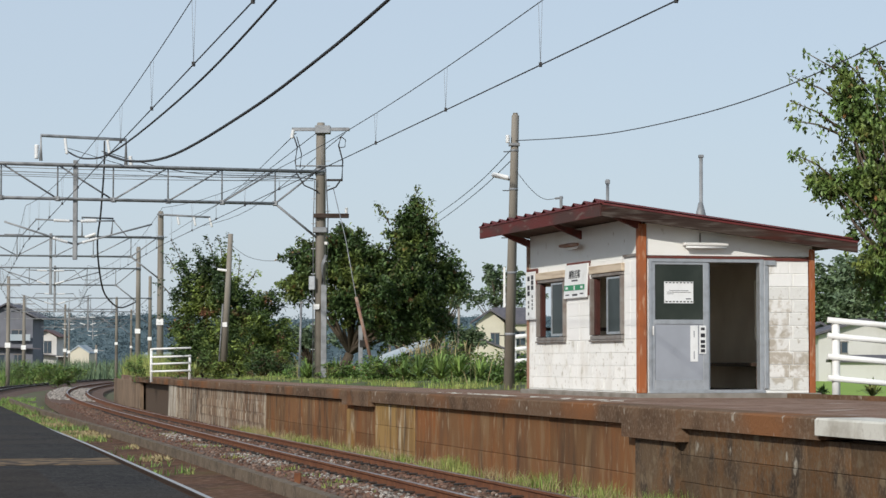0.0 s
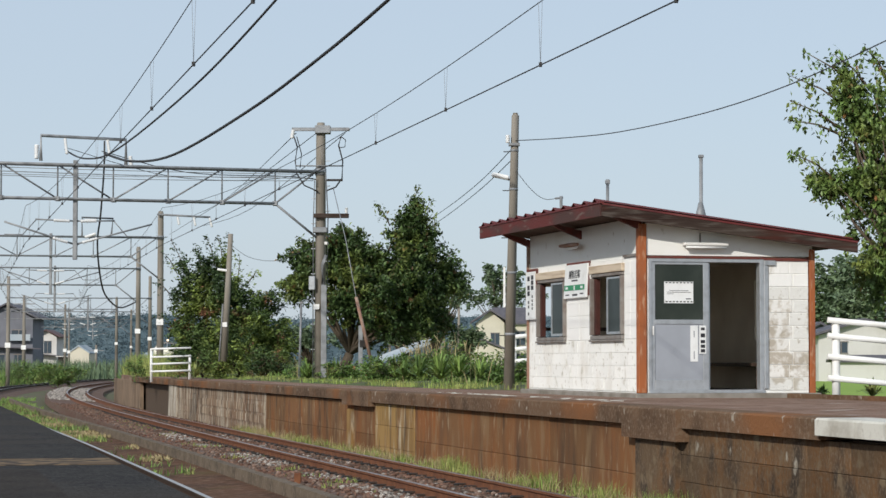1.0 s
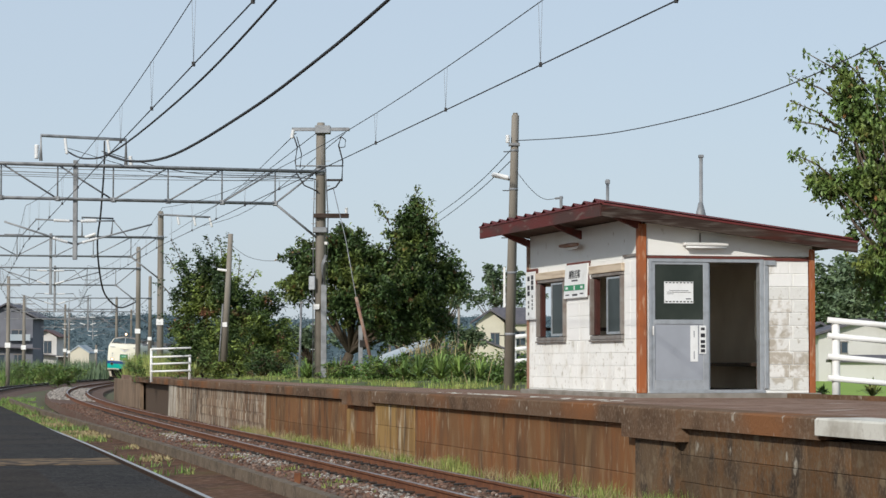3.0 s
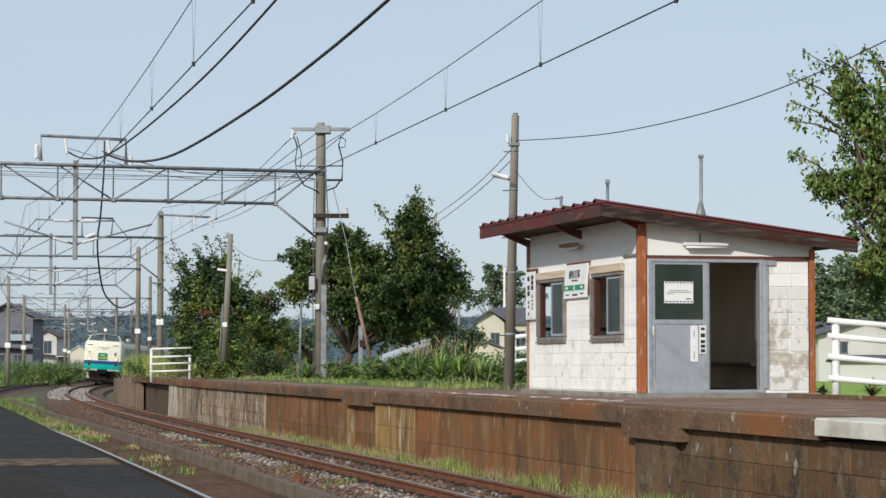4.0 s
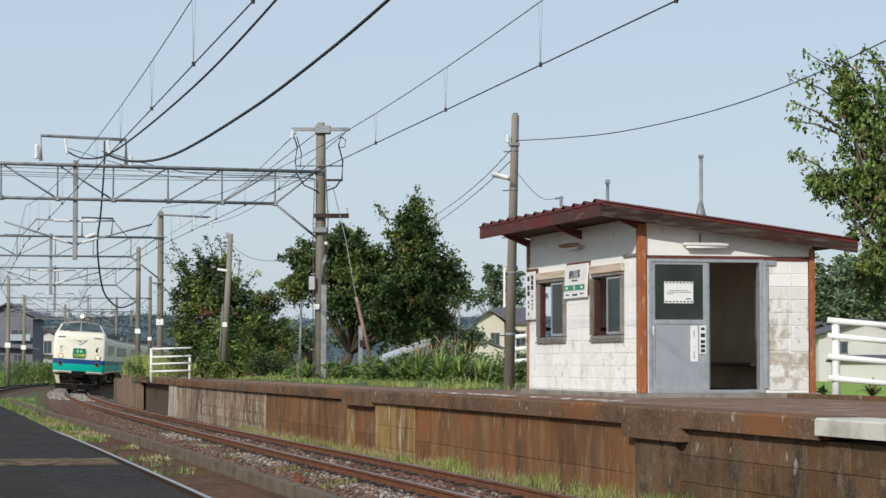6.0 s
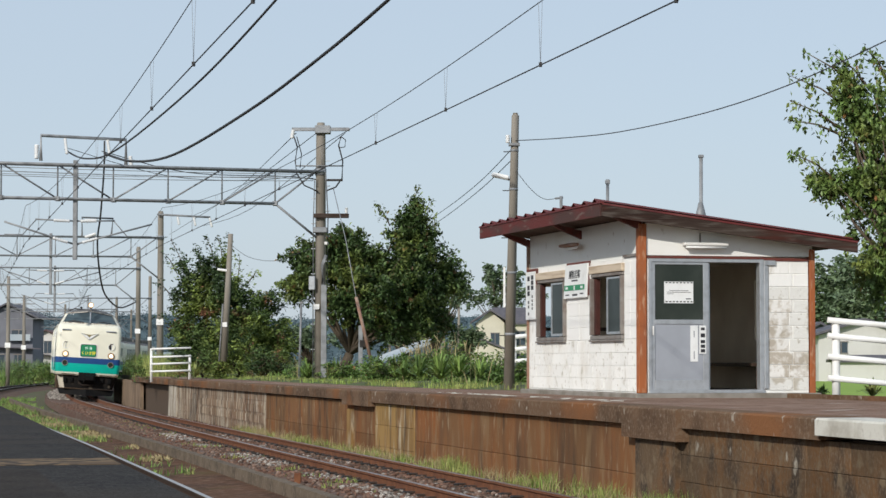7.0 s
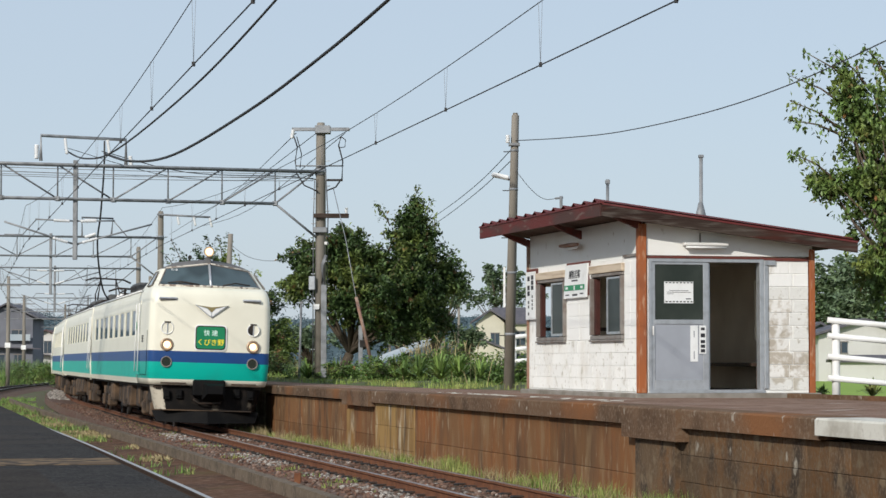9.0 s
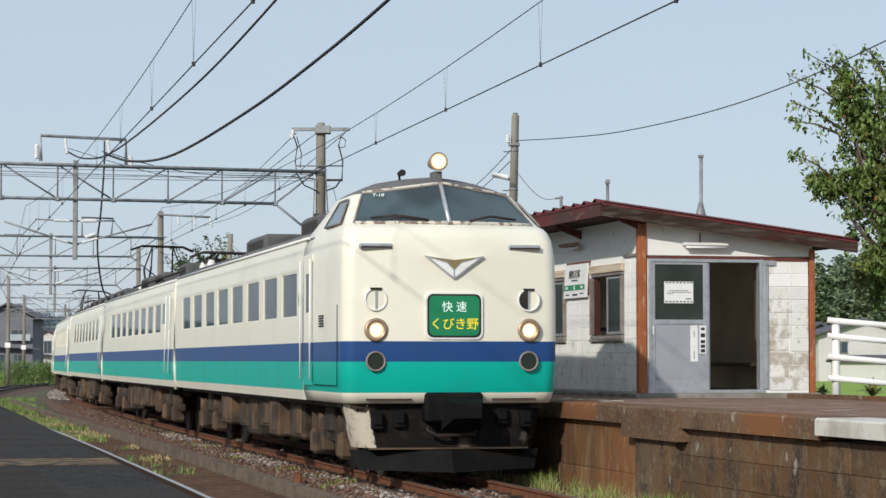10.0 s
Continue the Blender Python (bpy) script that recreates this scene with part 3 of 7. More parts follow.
beam(16.71, 52.0, 0.2, 0, M["concrete"], "dark weathered concrete platform edge beam")
beam(52.1, 69.5, 0.2, 0.02, M["concrete"], "overhanging concrete platform edge slab")


# worn white line, left in fragments along the edge
bm = bmesh.new()
r = random.Random(41)
for k in range(46):
    a = r.uniform(0.5, 11.5)
    w = EDGE - 0.62 - r.uniform(0, 0.35)
    ribbon(bm, a, a + r.uniform(0.1, 0.5), [(w, PZ - 0.002), (w, PZ + 0.004), (w - r.uniform(0.03, 0.09), PZ + 0.004), (w - 0.02, PZ - 0.002)], 2.0)
tagged(part("paint_line", bm, M["newcon"]), "worn fragments of a white line on the platform", "paint", kind="structure")


# ------------------------------------------------------------------ waiting shelter
SH = pose(2.98, 35.0, 0, 0, 0, 14.5)
DEPTH, LONG = 2.87, 5.96


def plane_wall(u0, u1, z0, z1, holes, t, along):
    """Boxes round rectangular openings; along: 'x' for a wall facing -y, 'y' for one facing -x; t: its two depths."""
    us = sorted({u0, u1, *[h[0] for h in holes], *[h[1] for h in holes]})
    zs = sorted({z0, z1, *[h[2] for h in holes], *[h[3] for h in holes]})
    bm = bmesh.new()
    for a, b in zip(us, us[1:]):
        for c, d in zip(zs, zs[1:]):
            if any(h[0] < (a + b) / 2 < h[1] and h[2] < (c + d) / 2 < h[3] for h in holes):
                continue
            box(bm, *((a, b, t[0], t[1], c, d) if along == "x" else (t[0], t[1], a, b, c, d)))
    bmesh.ops.remove_doubles(bm, verts=bm.verts[:], dist=1e-5)
    bm.verts.index_update()
    twice = collections.Counter(tuple(sorted(v.index for v in f.verts)) for f in bm.faces)
    bmesh.ops.delete(bm, geom=[f for f in bm.faces if twice[tuple(sorted(v.index for v in f.verts))] > 1], context="FACES")
    return bm


def bars(parent, name, place, rows, material, label=""):
    """Plain printed bars: rows of (x0, x1, z0, z1) on a plane facing -y at the pose."""
    for x0, x1, z0, z1 in rows:
        part(name, box(bmesh.new(), x0, x1, -0.003, 0, z0, z1, place), material, parent, label)


def lettering(text, size, material, parent, x, y, z):
    c = bpy.data.curves.new("text", "FONT")
    c.body, c.size, c.align_x, c.extrude, c.offset = text, size, "CENTER", 0.002, 0.0004
    ob = new("text", c)
    me = bpy.data.meshes.new_from_object(ob.evaluated_get(bpy.context.evaluated_depsgraph_get()))
    bpy.data.objects.remove(ob)
    me.materials.clear()
    me.materials.append(material)
    me.transform(Matrix.Translation((x, y, z)) @ Matrix.Rotation(radians(90), 4, "X"))
    o = new("lettering", me)
    o.parent = parent
    return o


def sliding_window(t, y0, y1, z0, z1):
    w = part("window_frame", boxes([(-0.02, 0.1, y0, y1, z1 - 0.05, z1), (-0.03, 0.1, y0, y1, z0, z0 + 0.06), (-0.04, 0.1, y0, y0 + 0.06, z0 + 0.07, z1 - 0.06), (-0.04, 0.1, y1 - 0.06, y1, z0 + 0.07, z1 - 0.06)], 0.006), M["oldframe"], t, "grey weathered window frame")
    mid = (y0 + y1) / 2
    part("sill", boxes([(-0.045, 0.05, y0 - 0.03, y1 + 0.03, z0 - 0.035, z0 - 0.004)], 0.006), M["oldframe"], w)
    part("lintel", boxes([(-0.04, 0.03, y0 - 0.03, y1 + 0.03, z1 + 0.004, z1 + 0.13)], 0.006), M["palewood"], w)
    part("sash", boxes([(0.0, 0.03, y0 + 0.07, y0 + 0.1, z0 + 0.08, z1 - 0.07), (0.0, 0.03, mid - 0.02, mid + 0.03, z0 + 0.08, z1 - 0.07), (0.0, 0.03, y0 + 0.1, mid - 0.02, z0 + 0.08, z0 + 0.12), (0.0, 0.03, y0 + 0.1, mid - 0.02, z1 - 0.1, z1 - 0.07)]), M["alu"], w)
    pane = part("pane", boxes([(0.012, 0.018, y0 + 0.1, mid - 0.02, z0 + 0.12, z1 - 0.1)]), M["dullglass"], w, "dusty grey window pane")
    pane.visible_shadow = False
    part("jamb", boxes([(0.02, 0.09, y1 - 0.17, y1 - 0.07, z0 + 0.08, z1 - 0.07)]), M["jambred"], w, "dark red-brown inner jamb board")


def shelter():
    t = thing("shelter", "small white block waiting shelter with dark red sloping roof", "waiting shelter", SH)
    zt = 3.18
    wins = [(0.75, 2.31, 1.93, 2.98), (3.71, 5.3, 1.93, 2.98)]
    # walls: lower masonry and smooth upper boards under the slope
    part("wall", plane_wall(0.14, LONG - 0.1, 1.1, zt, wins, (0.02, 0.14), "y"), M["whiteblock"], t, "white painted block wall with grey stains")
    part("wall", plane_wall(0.14, DEPTH - 0.1, 1.1, zt, [(0.15, 2.02, 1.1, zt)], (0.02, 0.14), "x"), M["whiteblock"], t)
    # rear openings, added out of sight, let daylight into the room
    part("wall", plane_wall(0.14, LONG - 0.1, 1.1, 3.3, [(0.3, 2.1, 1.93, 2.9), (4.75, 5.7, 1.93, 2.9)], (DEPTH - 0.14, DEPTH), "y"), M["inside"], t)
    part("wall", plane_wall(0.02, DEPTH - 0.1, 1.1, 3.3, [(0.2, 0.6, 1.93, 2.9)], (LONG - 0.12, LONG), "x"), M["inside"], t)
    # sloping upper boards
    def slope(x):
        return 3.79 - x * 0.127
    bm = bmesh.new()
    shape(bm, [(0.13, zt + 0.02), (DEPTH - 0.02, zt + 0.02), (DEPTH - 0.02, slope(DEPTH) - 0.002), (0.13, slope(0.13) - 0.002)], Matrix.Translation((0, 0.03, 0)), 0.08)
    part("gable_board", bm, M["whiteboard"], t, "off-white smooth board under the roof")
    part("upper_board", boxes([(0.03, 0.11, 0.14, LONG - 0.1, zt + 0.002, slope(0.1))]), M["whiteboard"], t, "off-white smooth board under the eaves")
    # posts
    part("post", boxes([(-0.01, 0.12, -0.01, 0.12, 1.1, 3.68)], 0.008), M["orange"], t, "weathered red-orange corner post")
    part("post", boxes([(DEPTH - 0.08, DEPTH + 0.01, -0.01, 0.1, 1.08, 3.32)], 0.008), M["orange"], t, "weathered red-orange corner post")
    part("post", boxes([(-0.01, 0.06, LONG - 0.05, LONG + 0.01, 1.1, 3.66)], 0.008), M["oldpipe"], t)
    part("trim", boxes([(2.03, DEPTH - 0.09, -0.005, 0.03, 3.13, 3.18)]), M["redbrown"], t, "red-brown painted trim strip")
    part("trim", boxes([(0.13, 2.03, -0.008, 0.03, 3.155, 3.19)]), M["redbrown"], t)
    part("trim", boxes([(-0.012, 0.03, 0.13, 0.74, 3.19, 3.23)]), M["oldframe"], t)
    # base
    part("base", boxes([(-0.1, DEPTH + 0.06, -0.12, LONG + 0.1, 0.95, 1.098)], 0.015), M["concrete_pale"], t, "grey concrete base slab")
    # floor inside and bench
    part("floor_slab", boxes([(0.14, DEPTH - 0.14, 0.14, LONG - 0.12, 1.1, 1.13)]), M["concrete_pale"], t)
    part("ceiling_board", boxes([(0.12, DEPTH - 0.02, 0.12, LONG - 0.1, 3.2, 3.24)]), M["inside"], t)
    for x0, x1, y0, y1 in ((0.5, 2.7, LONG - 0.55, LONG - 0.15), (DEPTH - 0.56, DEPTH - 0.16, 1.2, LONG - 0.6)):
        part("bench_seat", boxes([(x0, x1, y0, y1, 1.5, 1.56)], 0.006), M["darkwood"], t, "dark brown wooden bench seat")
        part("bench_front", boxes([(x0 + 0.1, x1 - 0.02, y0 + 0.05, y0 + 0.08, 1.13, 1.49)]), M["darkwood"], t)
    part("dado_rail", boxes([(0.2, DEPTH - 0.16, LONG - 0.15, LONG - 0.12, 2.12, 2.18)]), M["darkwood"], t)
    # windows of the side to the track
    for y0, y1, z0, z1 in wins:
        sliding_window(t, y0, y1, z0, z1)
    # block joints: courses proud of the wall on the side of the door
    zc = 1.14
    r = random.Random(8)
    for i in range(10):
        for x0, x1 in ((2.11, 2.5), (2.515, 2.77)) if i % 2 == 0 else ((2.11, 2.44), (2.455, 2.77)):
            d = r.uniform(0.0, 0.006)
            part("block", boxes([(x0, x1, 0.006 + d, 0.022, zc, zc + 0.187)], 0.003), (M["bare"] if (x0 < 2.3 and 0 < i < 7) or i in (1, 2) else M["peel"]) if i < 8 else M["whiteblock"], t)
        zc += 0.2
    for row in range(4):
        z0 = 1.12 + row * 0.2
        y = 0.16 + (0.2 if row % 2 else 0)
        y0 = 0.14
        while y0 < LONG - 0.12:
            y1 = min(LONG - 0.12, (y if y0 == 0.14 else y0) + 0.39)
            if y1 - y0 > 0.04:
                part("block", boxes([(0.004 + r.uniform(0, 0.005), 0.022, y0, y1 - 0.0025, z0, z0 + 0.1975)], 0.003), M["grime"] if row < 4 else M["whiteblock"], t)
            y0 = y1
    for row in range(6):
        z0 = 1.93 + row * 0.2
        for y0, y1 in ((0.16, 0.42), (0.43, 0.69), (2.4, 2.98), (2.99, 3.62)):
            part("block", boxes([(0.004 + r.uniform(0, 0.005), 0.022, y0, y1 - 0.0025, z0, z0 + 0.1975)], 0.003), M["whiteblock"], t)
    # doors
    part("door_frame", boxes([(0.15, 0.2, -0.01, 0.14, 1.13, 3.15), (1.96, 2.03, -0.01, 0.14, 1.13, 3.15), (0.2, 1.96, -0.01, 0.14, 3.1, 3.15), (0.15, 2.03, -0.02, 0.14, 1.1, 1.15)], 0.004), M["alu"], t, "grey aluminium sliding door frame")
    d = part("door", boxes([(0.2, 0.26, 0.01, 0.05, 1.15, 3.1), (1.04, 1.13, 0.01, 0.05, 1.15, 3.1), (0.26, 1.04, 0.01, 0.05, 3.06, 3.1), (0.26, 1.04, 0.01, 0.05, 2.15, 2.22), (0.26, 1.04, 0.01, 0.05, 1.15, 1.3)], 0.004), M["alu"], t, "closed grey sliding door leaf with glazed top")
    part("door_panel", boxes([(0.26, 1.04, 0.022, 0.04, 1.3, 2.15)]), M["panelgrey"], d)
    part("door_pane", boxes([(0.26, 1.04, 0.026, 0.032, 2.22, 3.06)]), M["darkglass"], d)
    part("handle", boxes([(0.215, 0.24, -0.005, 0.012, 1.98, 2.12)], 0.004), M["white"], d)
    part("door", boxes([(1.0, 1.04, 0.07, 0.1, 1.15, 3.1), (1.14, 1.17, 0.07, 0.1, 1.15, 3.1)], 0.003), M["alu"], t)
    part("downpipe", boxes([(2.03, 2.1, -0.02, 0.05, 1.16, 3.06), (2.03, 2.22, -0.03, 0.03, 3.06, 3.14)], 0.008), M["alu"], t, "pale square metal pipe beside the door")
    # notices on the door
    p = part("notice", boxes([(0.41, 0.88, 0.018, 0.025, 2.47, 2.8)]), M["paper"], d, "white printed notice with hatched borders")
    rows = [(0.43 + i * 0.058, 0.462 + i * 0.058, z, z + 0.018) for i in range(8) for z in (2.775, 2.485)]
    rows += [(0.49, 0.8, 2.66, 2.666), (0.45, 0.84, 2.635, 2.641), (0.45, 0.56, 2.61, 2.616), (0.76, 0.84, 2.53, 2.545)]
    bars(p, "print", Matrix.Translation((0, 0.0175, 0)), rows, M["ink"])
    p = part("sticker", boxes([(0.83, 0.95, 0.014, 0.021, 1.58, 2.13)]), M["paper"], d, "tall white sticker")
    bars(p, "print", Matrix.Translation((0, 0.0135, 0)), [(0.88, 0.895, 1.95, 2.05), (0.88, 0.895, 1.62, 1.74)], M["inkgrey"])
    p = part("sticker", boxes([(0.97, 1.08, 0.002, 0.009, 1.7, 2.13)]), M["paper"], d, "white sticker with dark signs")
    bars(p, "print", Matrix.Translation((0, 0.0015, 0)), [(0.995, 1.055, 2.06, 2.1), (0.99, 1.06, 1.95, 2.01), (0.99, 1.06, 1.86, 1.91), (0.99, 1.06, 1.79, 1.84), (0.99, 1.06, 1.72, 1.77)], M["ink"])
    # lamps
    for m in (Matrix.Translation((1.055, -0.09, 3.345)), Matrix.Translation((-0.1, 3.1, 3.47)) @ Matrix.Rotation(radians(90), 4, "Z")):
        old = m.translation.x < 0
        f = part("light_fitting", boxes([(-0.36, 0.36, -0.03, 0.1, 0.0, 0.05, m)], 0.012), M["oldpipe"] if old else M["white"], t, "rusty brown light fitting" if old else "white fluorescent light fitting")
        bm = tube(bmesh.new(), [m @ Vector((-0.33, 0, -0.022)), m @ Vector((0.33, 0, -0.022))], 0.018, 8)
        part("lamp_tube", bm, M["paper"], f)
    part("conduit", tubes([([(0.99, 0.0, 3.37), (0.99, 0.0, 3.54)], 0.012)]), M["oldframe"], t)
    # roof
    X0, X1, Y0, Y1 = -0.7, 3.45, -0.32, 6.5
    def top(x):
        return 3.985 - (x - X0) * 0.127
    bm = bmesh.new()
    n = 52
    prev = None
    for j in range(n + 1):
        y = Y0 + (Y1 - Y0) * j / n
        k = (0.0, 0.0, 0.055, 0.055)[j % 4] if j % 4 != 3 else 0.0
        cur = [bm.verts.new((x, y, top(x) + k)) for x in (X0 - 0.03, X1 + 0.03)] + [bm.verts.new((x, y, top(x) + k - 0.012)) for x in (X0 - 0.03, X1 + 0.03)]
        if prev:
            bm.faces.new((prev[0], prev[1], cur[1], cur[0]))
            bm.faces.new((prev[2], cur[2], cur[3], prev[3]))
            bm.faces.new((prev[0], cur[0], cur[2], prev[2]))
            bm.faces.new((prev[1], prev[3], cur[3], cur[1]))
        prev = cur
    part("roof_sheet", bm, M["red"], t, "corrugated dark red metal roof sheet")
    bm = bmesh.new()
    shape(bm, [(X0, top(X0) - 0.02), (X1, top(X1) - 0.02), (X1, top(X1) - 0.05), (X0, top(X0) - 0.05)], Matrix.Translation((0, Y0 - 0.03, 0)), 0.03)
    part("verge_strip", bm, M["red"], t)
    bm = bmesh.new()
    shape(bm, [(X0, top(X0) - 0.052), (X1, top(X1) - 0.052), (X1, top(X1) - 0.2), (X0, top(X0) - 0.22)], Matrix.Translation((0, Y0 - 0.02, 0)), 0.04)
    part("verge_board", bm, M["greywood"], t, "weathered grey-brown timber verge board")
    part("eaves_board", boxes([(X0 - 0.02, X0 + 0.02, Y0 + 0.02, Y1, top(X0) - 0.22, top(X0) - 0.03)]), M["redfade"], t, "faded red timber eaves board")
    part("eaves_strip", boxes([(X0 - 0.035, X0 + 0.02, Y0 - 0.03, Y1, top(X0) - 0.03, top(X0) - 0.005)]), M["red"], t)
    bm = bmesh.new()
    shape(bm, [(X0 + 0.03, top(X0) - 0.06), (X1 - 0.02, top(X1) - 0.06), (X1 - 0.02, top(X1) - 0.1), (X0 + 0.03, top(X0) - 0.1)], Matrix.Translation((0, Y0 + 0.03, 0)), Y1 - Y0 - 0.06)
    part("soffit", bm, M["soffit"], t, "dark stained timber soffit")
    for y in (0.06, 2.95, LONG - 0.05):
        bm = bmesh.new()
        shape(bm, [(X0 + 0.1, top(X0) - 0.11), (0.05, 3.72), (0.05, 3.58), (X0 + 0.35, top(X0) - 0.24)], Matrix.Translation((0, y - 0.045, 0)), 0.09)
        part("bracket", bm, M["redbrown"], t, "red-brown timber eaves bracket")
    return t


shelter()


def station_sign():
    m = SH @ Matrix.Translation((-0.035, 3.06, 2.9)) @ Matrix.Rotation(radians(-90), 4, "Z") @ pose(0, 0, 0, -3)
    t = thing("station_sign", "white station name board with a green band on the wall", "sign", m)
    part("board", boxes([(-0.6, 0.6, 0, 0.03, -0.28, 0.28)], 0.006), M["paper"], t)
    part("back_frame", boxes([(-0.63, 0.63, 0.032, 0.06, -0.24, 0.32)], 0.004), M["redbrown"], t)
    lettering("越後岩塚", 0.15, M["ink"], t, -0.06, -0.004, 0.06)
    bars(t, "print", Matrix.Identity(4), [(-0.2, 0.12, 0.0, 0.025), (-0.5, -0.3, -0.23, -0.21), (-0.12, 0.14, -0.24, -0.21), (0.28, 0.46, -0.22, -0.2)], M["ink"])
    bars(t, "band", Matrix.Identity(4), [(-0.58, 0.5, -0.15, -0.06)], M["signgreen"], "green band across the board")
    bars(t, "band_print", Matrix.Translation((0, -0.0035, 0)), [(-0.5, -0.38, -0.125, -0.085), (0.3, 0.42, -0.125, -0.085), (-0.06, 0.0, -0.14, -0.07)], M["paper"])


def narrow_sign():
    m = SH @ Matrix.Translation((-0.04, 5.63, 2.75)) @ Matrix.Rotation(radians(-90), 4, "Z")
    t = thing("narrow_sign", "tall narrow white sign with dark writing on the wall", "sign", m)
    part("board", boxes([(-0.28, 0.28, 0, 0.02, -0.44, 0.4)], 0.005), M["paper"], t)
    part("back_frame", boxes([(-0.3, 0.31, 0.022, 0.05, -0.42, 0.45)], 0.004), M["redbrown"], t)
    bars(t, "print", Matrix.Identity(4), [(0.05, 0.19, z, z + 0.075) for z in (0.26, 0.17, 0.08)] + [(-0.17, -0.04, z, z + 0.08) for z in (0.24, 0.08, -0.02)] + [(0.09, 0.15, z, z + 0.045) for z in (-0.06, -0.13, -0.2, -0.27)] + [(-0.14, -0.07, z, z + 0.05) for z in (-0.16, -0.24, -0.36)], M["ink"])


station_sign()
narrow_sign()
# tall vent posts behind the shelter
t = thing("vent_post", "grey metal post with a flared foot behind the shelter", "post")
part("shaft", tubes([([(4.92, 44.0, -0.4), (4.94, 44.00, 5.52)], 0.035)]), M["galv"], t)
part("flare", tubes([([(4.93, 44.00, 4.17), (4.93, 44.00, 4.62)], [0.15, 0.04])]), M["galv"], t)
part("cap", boxes([(-0.05, 0.05, -0.05, 0.05, 0, 0.06, Matrix.Translation((4.94, 44.00, 5.47)))], 0.01), M["galv"], t)
t = thing("antenna_post", "thin grey metal post behind the shelter", "post")
part("shaft", tubes([([(3.14, 44.0, -0.4), (3.15, 44.00, 5.06)], 0.03)]), M["galv"], t)
part("cap", boxes([(-0.045, 0.045, -0.045, 0.045, 0, 0.08, Matrix.Translation((3.15, 44.00, 4.97)))], 0.01), M["galv"], t)
t = thing("antenna_post", "thin grey metal post behind the shelter", "post")
part("shaft", tubes([([(2.30, 45.0, -0.4), (2.31, 45.00, 4.81)], 0.03)]), M["galv"], t)
part("arm", tubes([([(2.19, 45.00, 4.76), (2.35, 45.00, 4.78)], 0.02)]), M["galv"], t)


# white pipe fences
def fence(name_label, a, b, heights, posts, r, last=0.0):
    t = thing("pipe_fence", name_label, "fence")
    a, b = Vector(a), Vector(b)
    for h in heights:
        part("rail_pipe", tubes([([a + Vector((0, 0, h)), b + Vector((0, 0, h))], r)], 10), M["whitepaint"], t)
    for f in posts:
        p = a.lerp(b, f)
        part("post", tubes([([p - Vector((0, -0.06, 0.25)), p + Vector((0, 0.06, last if last and f > 0.5 else heights[-1] + 0.02))], r * 1.35)], 10), M["whitepaint"], t)


fence("white painted pipe fence beside the shelter", (5.92, 35.50, 1.06), (7.43, 35.50, 0.92), (0.27, 0.6, 0.92, 1.16), (0.09, 0.95), 0.047)
fence("white painted pipe fence at the platform end", (-10.12, 80.00, 1.09), (-8.73, 80.00, 1.13), (0.12, 0.38, 0.62, 0.9), (0.0, 0.96), 0.034, 0.66)
fence("white painted pipe fence behind the utility pole", (1.54, 52.00, 1.22), (2.05, 52.00, 1.27), (0.35, 0.62, 0.9), (0.1, 0.9), 0.05)


# ------------------------------------------------------------------ the train
def car_pose(s, length):
    a, b = line(s + 3.4), line(s + length - 3.4)
    d = (a - b).normalized()
    m = Matrix.Translation((a + b) / 2) @ Matrix.Rotation(math.atan2(d.y, d.x) + math.pi / 2, 4, "Z")
    return m @ Matrix.Rotation(cant(s + 5), 4, "Y")


# car space: x across (towards the far platform), y back from the nose, z up from the rail
PAINT = (1.05, 1.19, 1.6, 1.87)
SIDE = [(1.43, 1.05), (1.46, 1.19), (1.473, 1.6), (1.473, 1.87), (1.473, 2.2), (1.473, 2.97), (1.455, 3.2), (1.42, 3.35)]
ROOF = [(1.42, 3.35), (1.3, 3.46), (1.1, 3.54), (0.75, 3.61), (0.3, 3.645), (0.0, 3.65)]


def paint_index(z):
    return 0 if z < PAINT[1] else 2 if z < PAINT[2] else 1 if z < PAINT[3] else 0


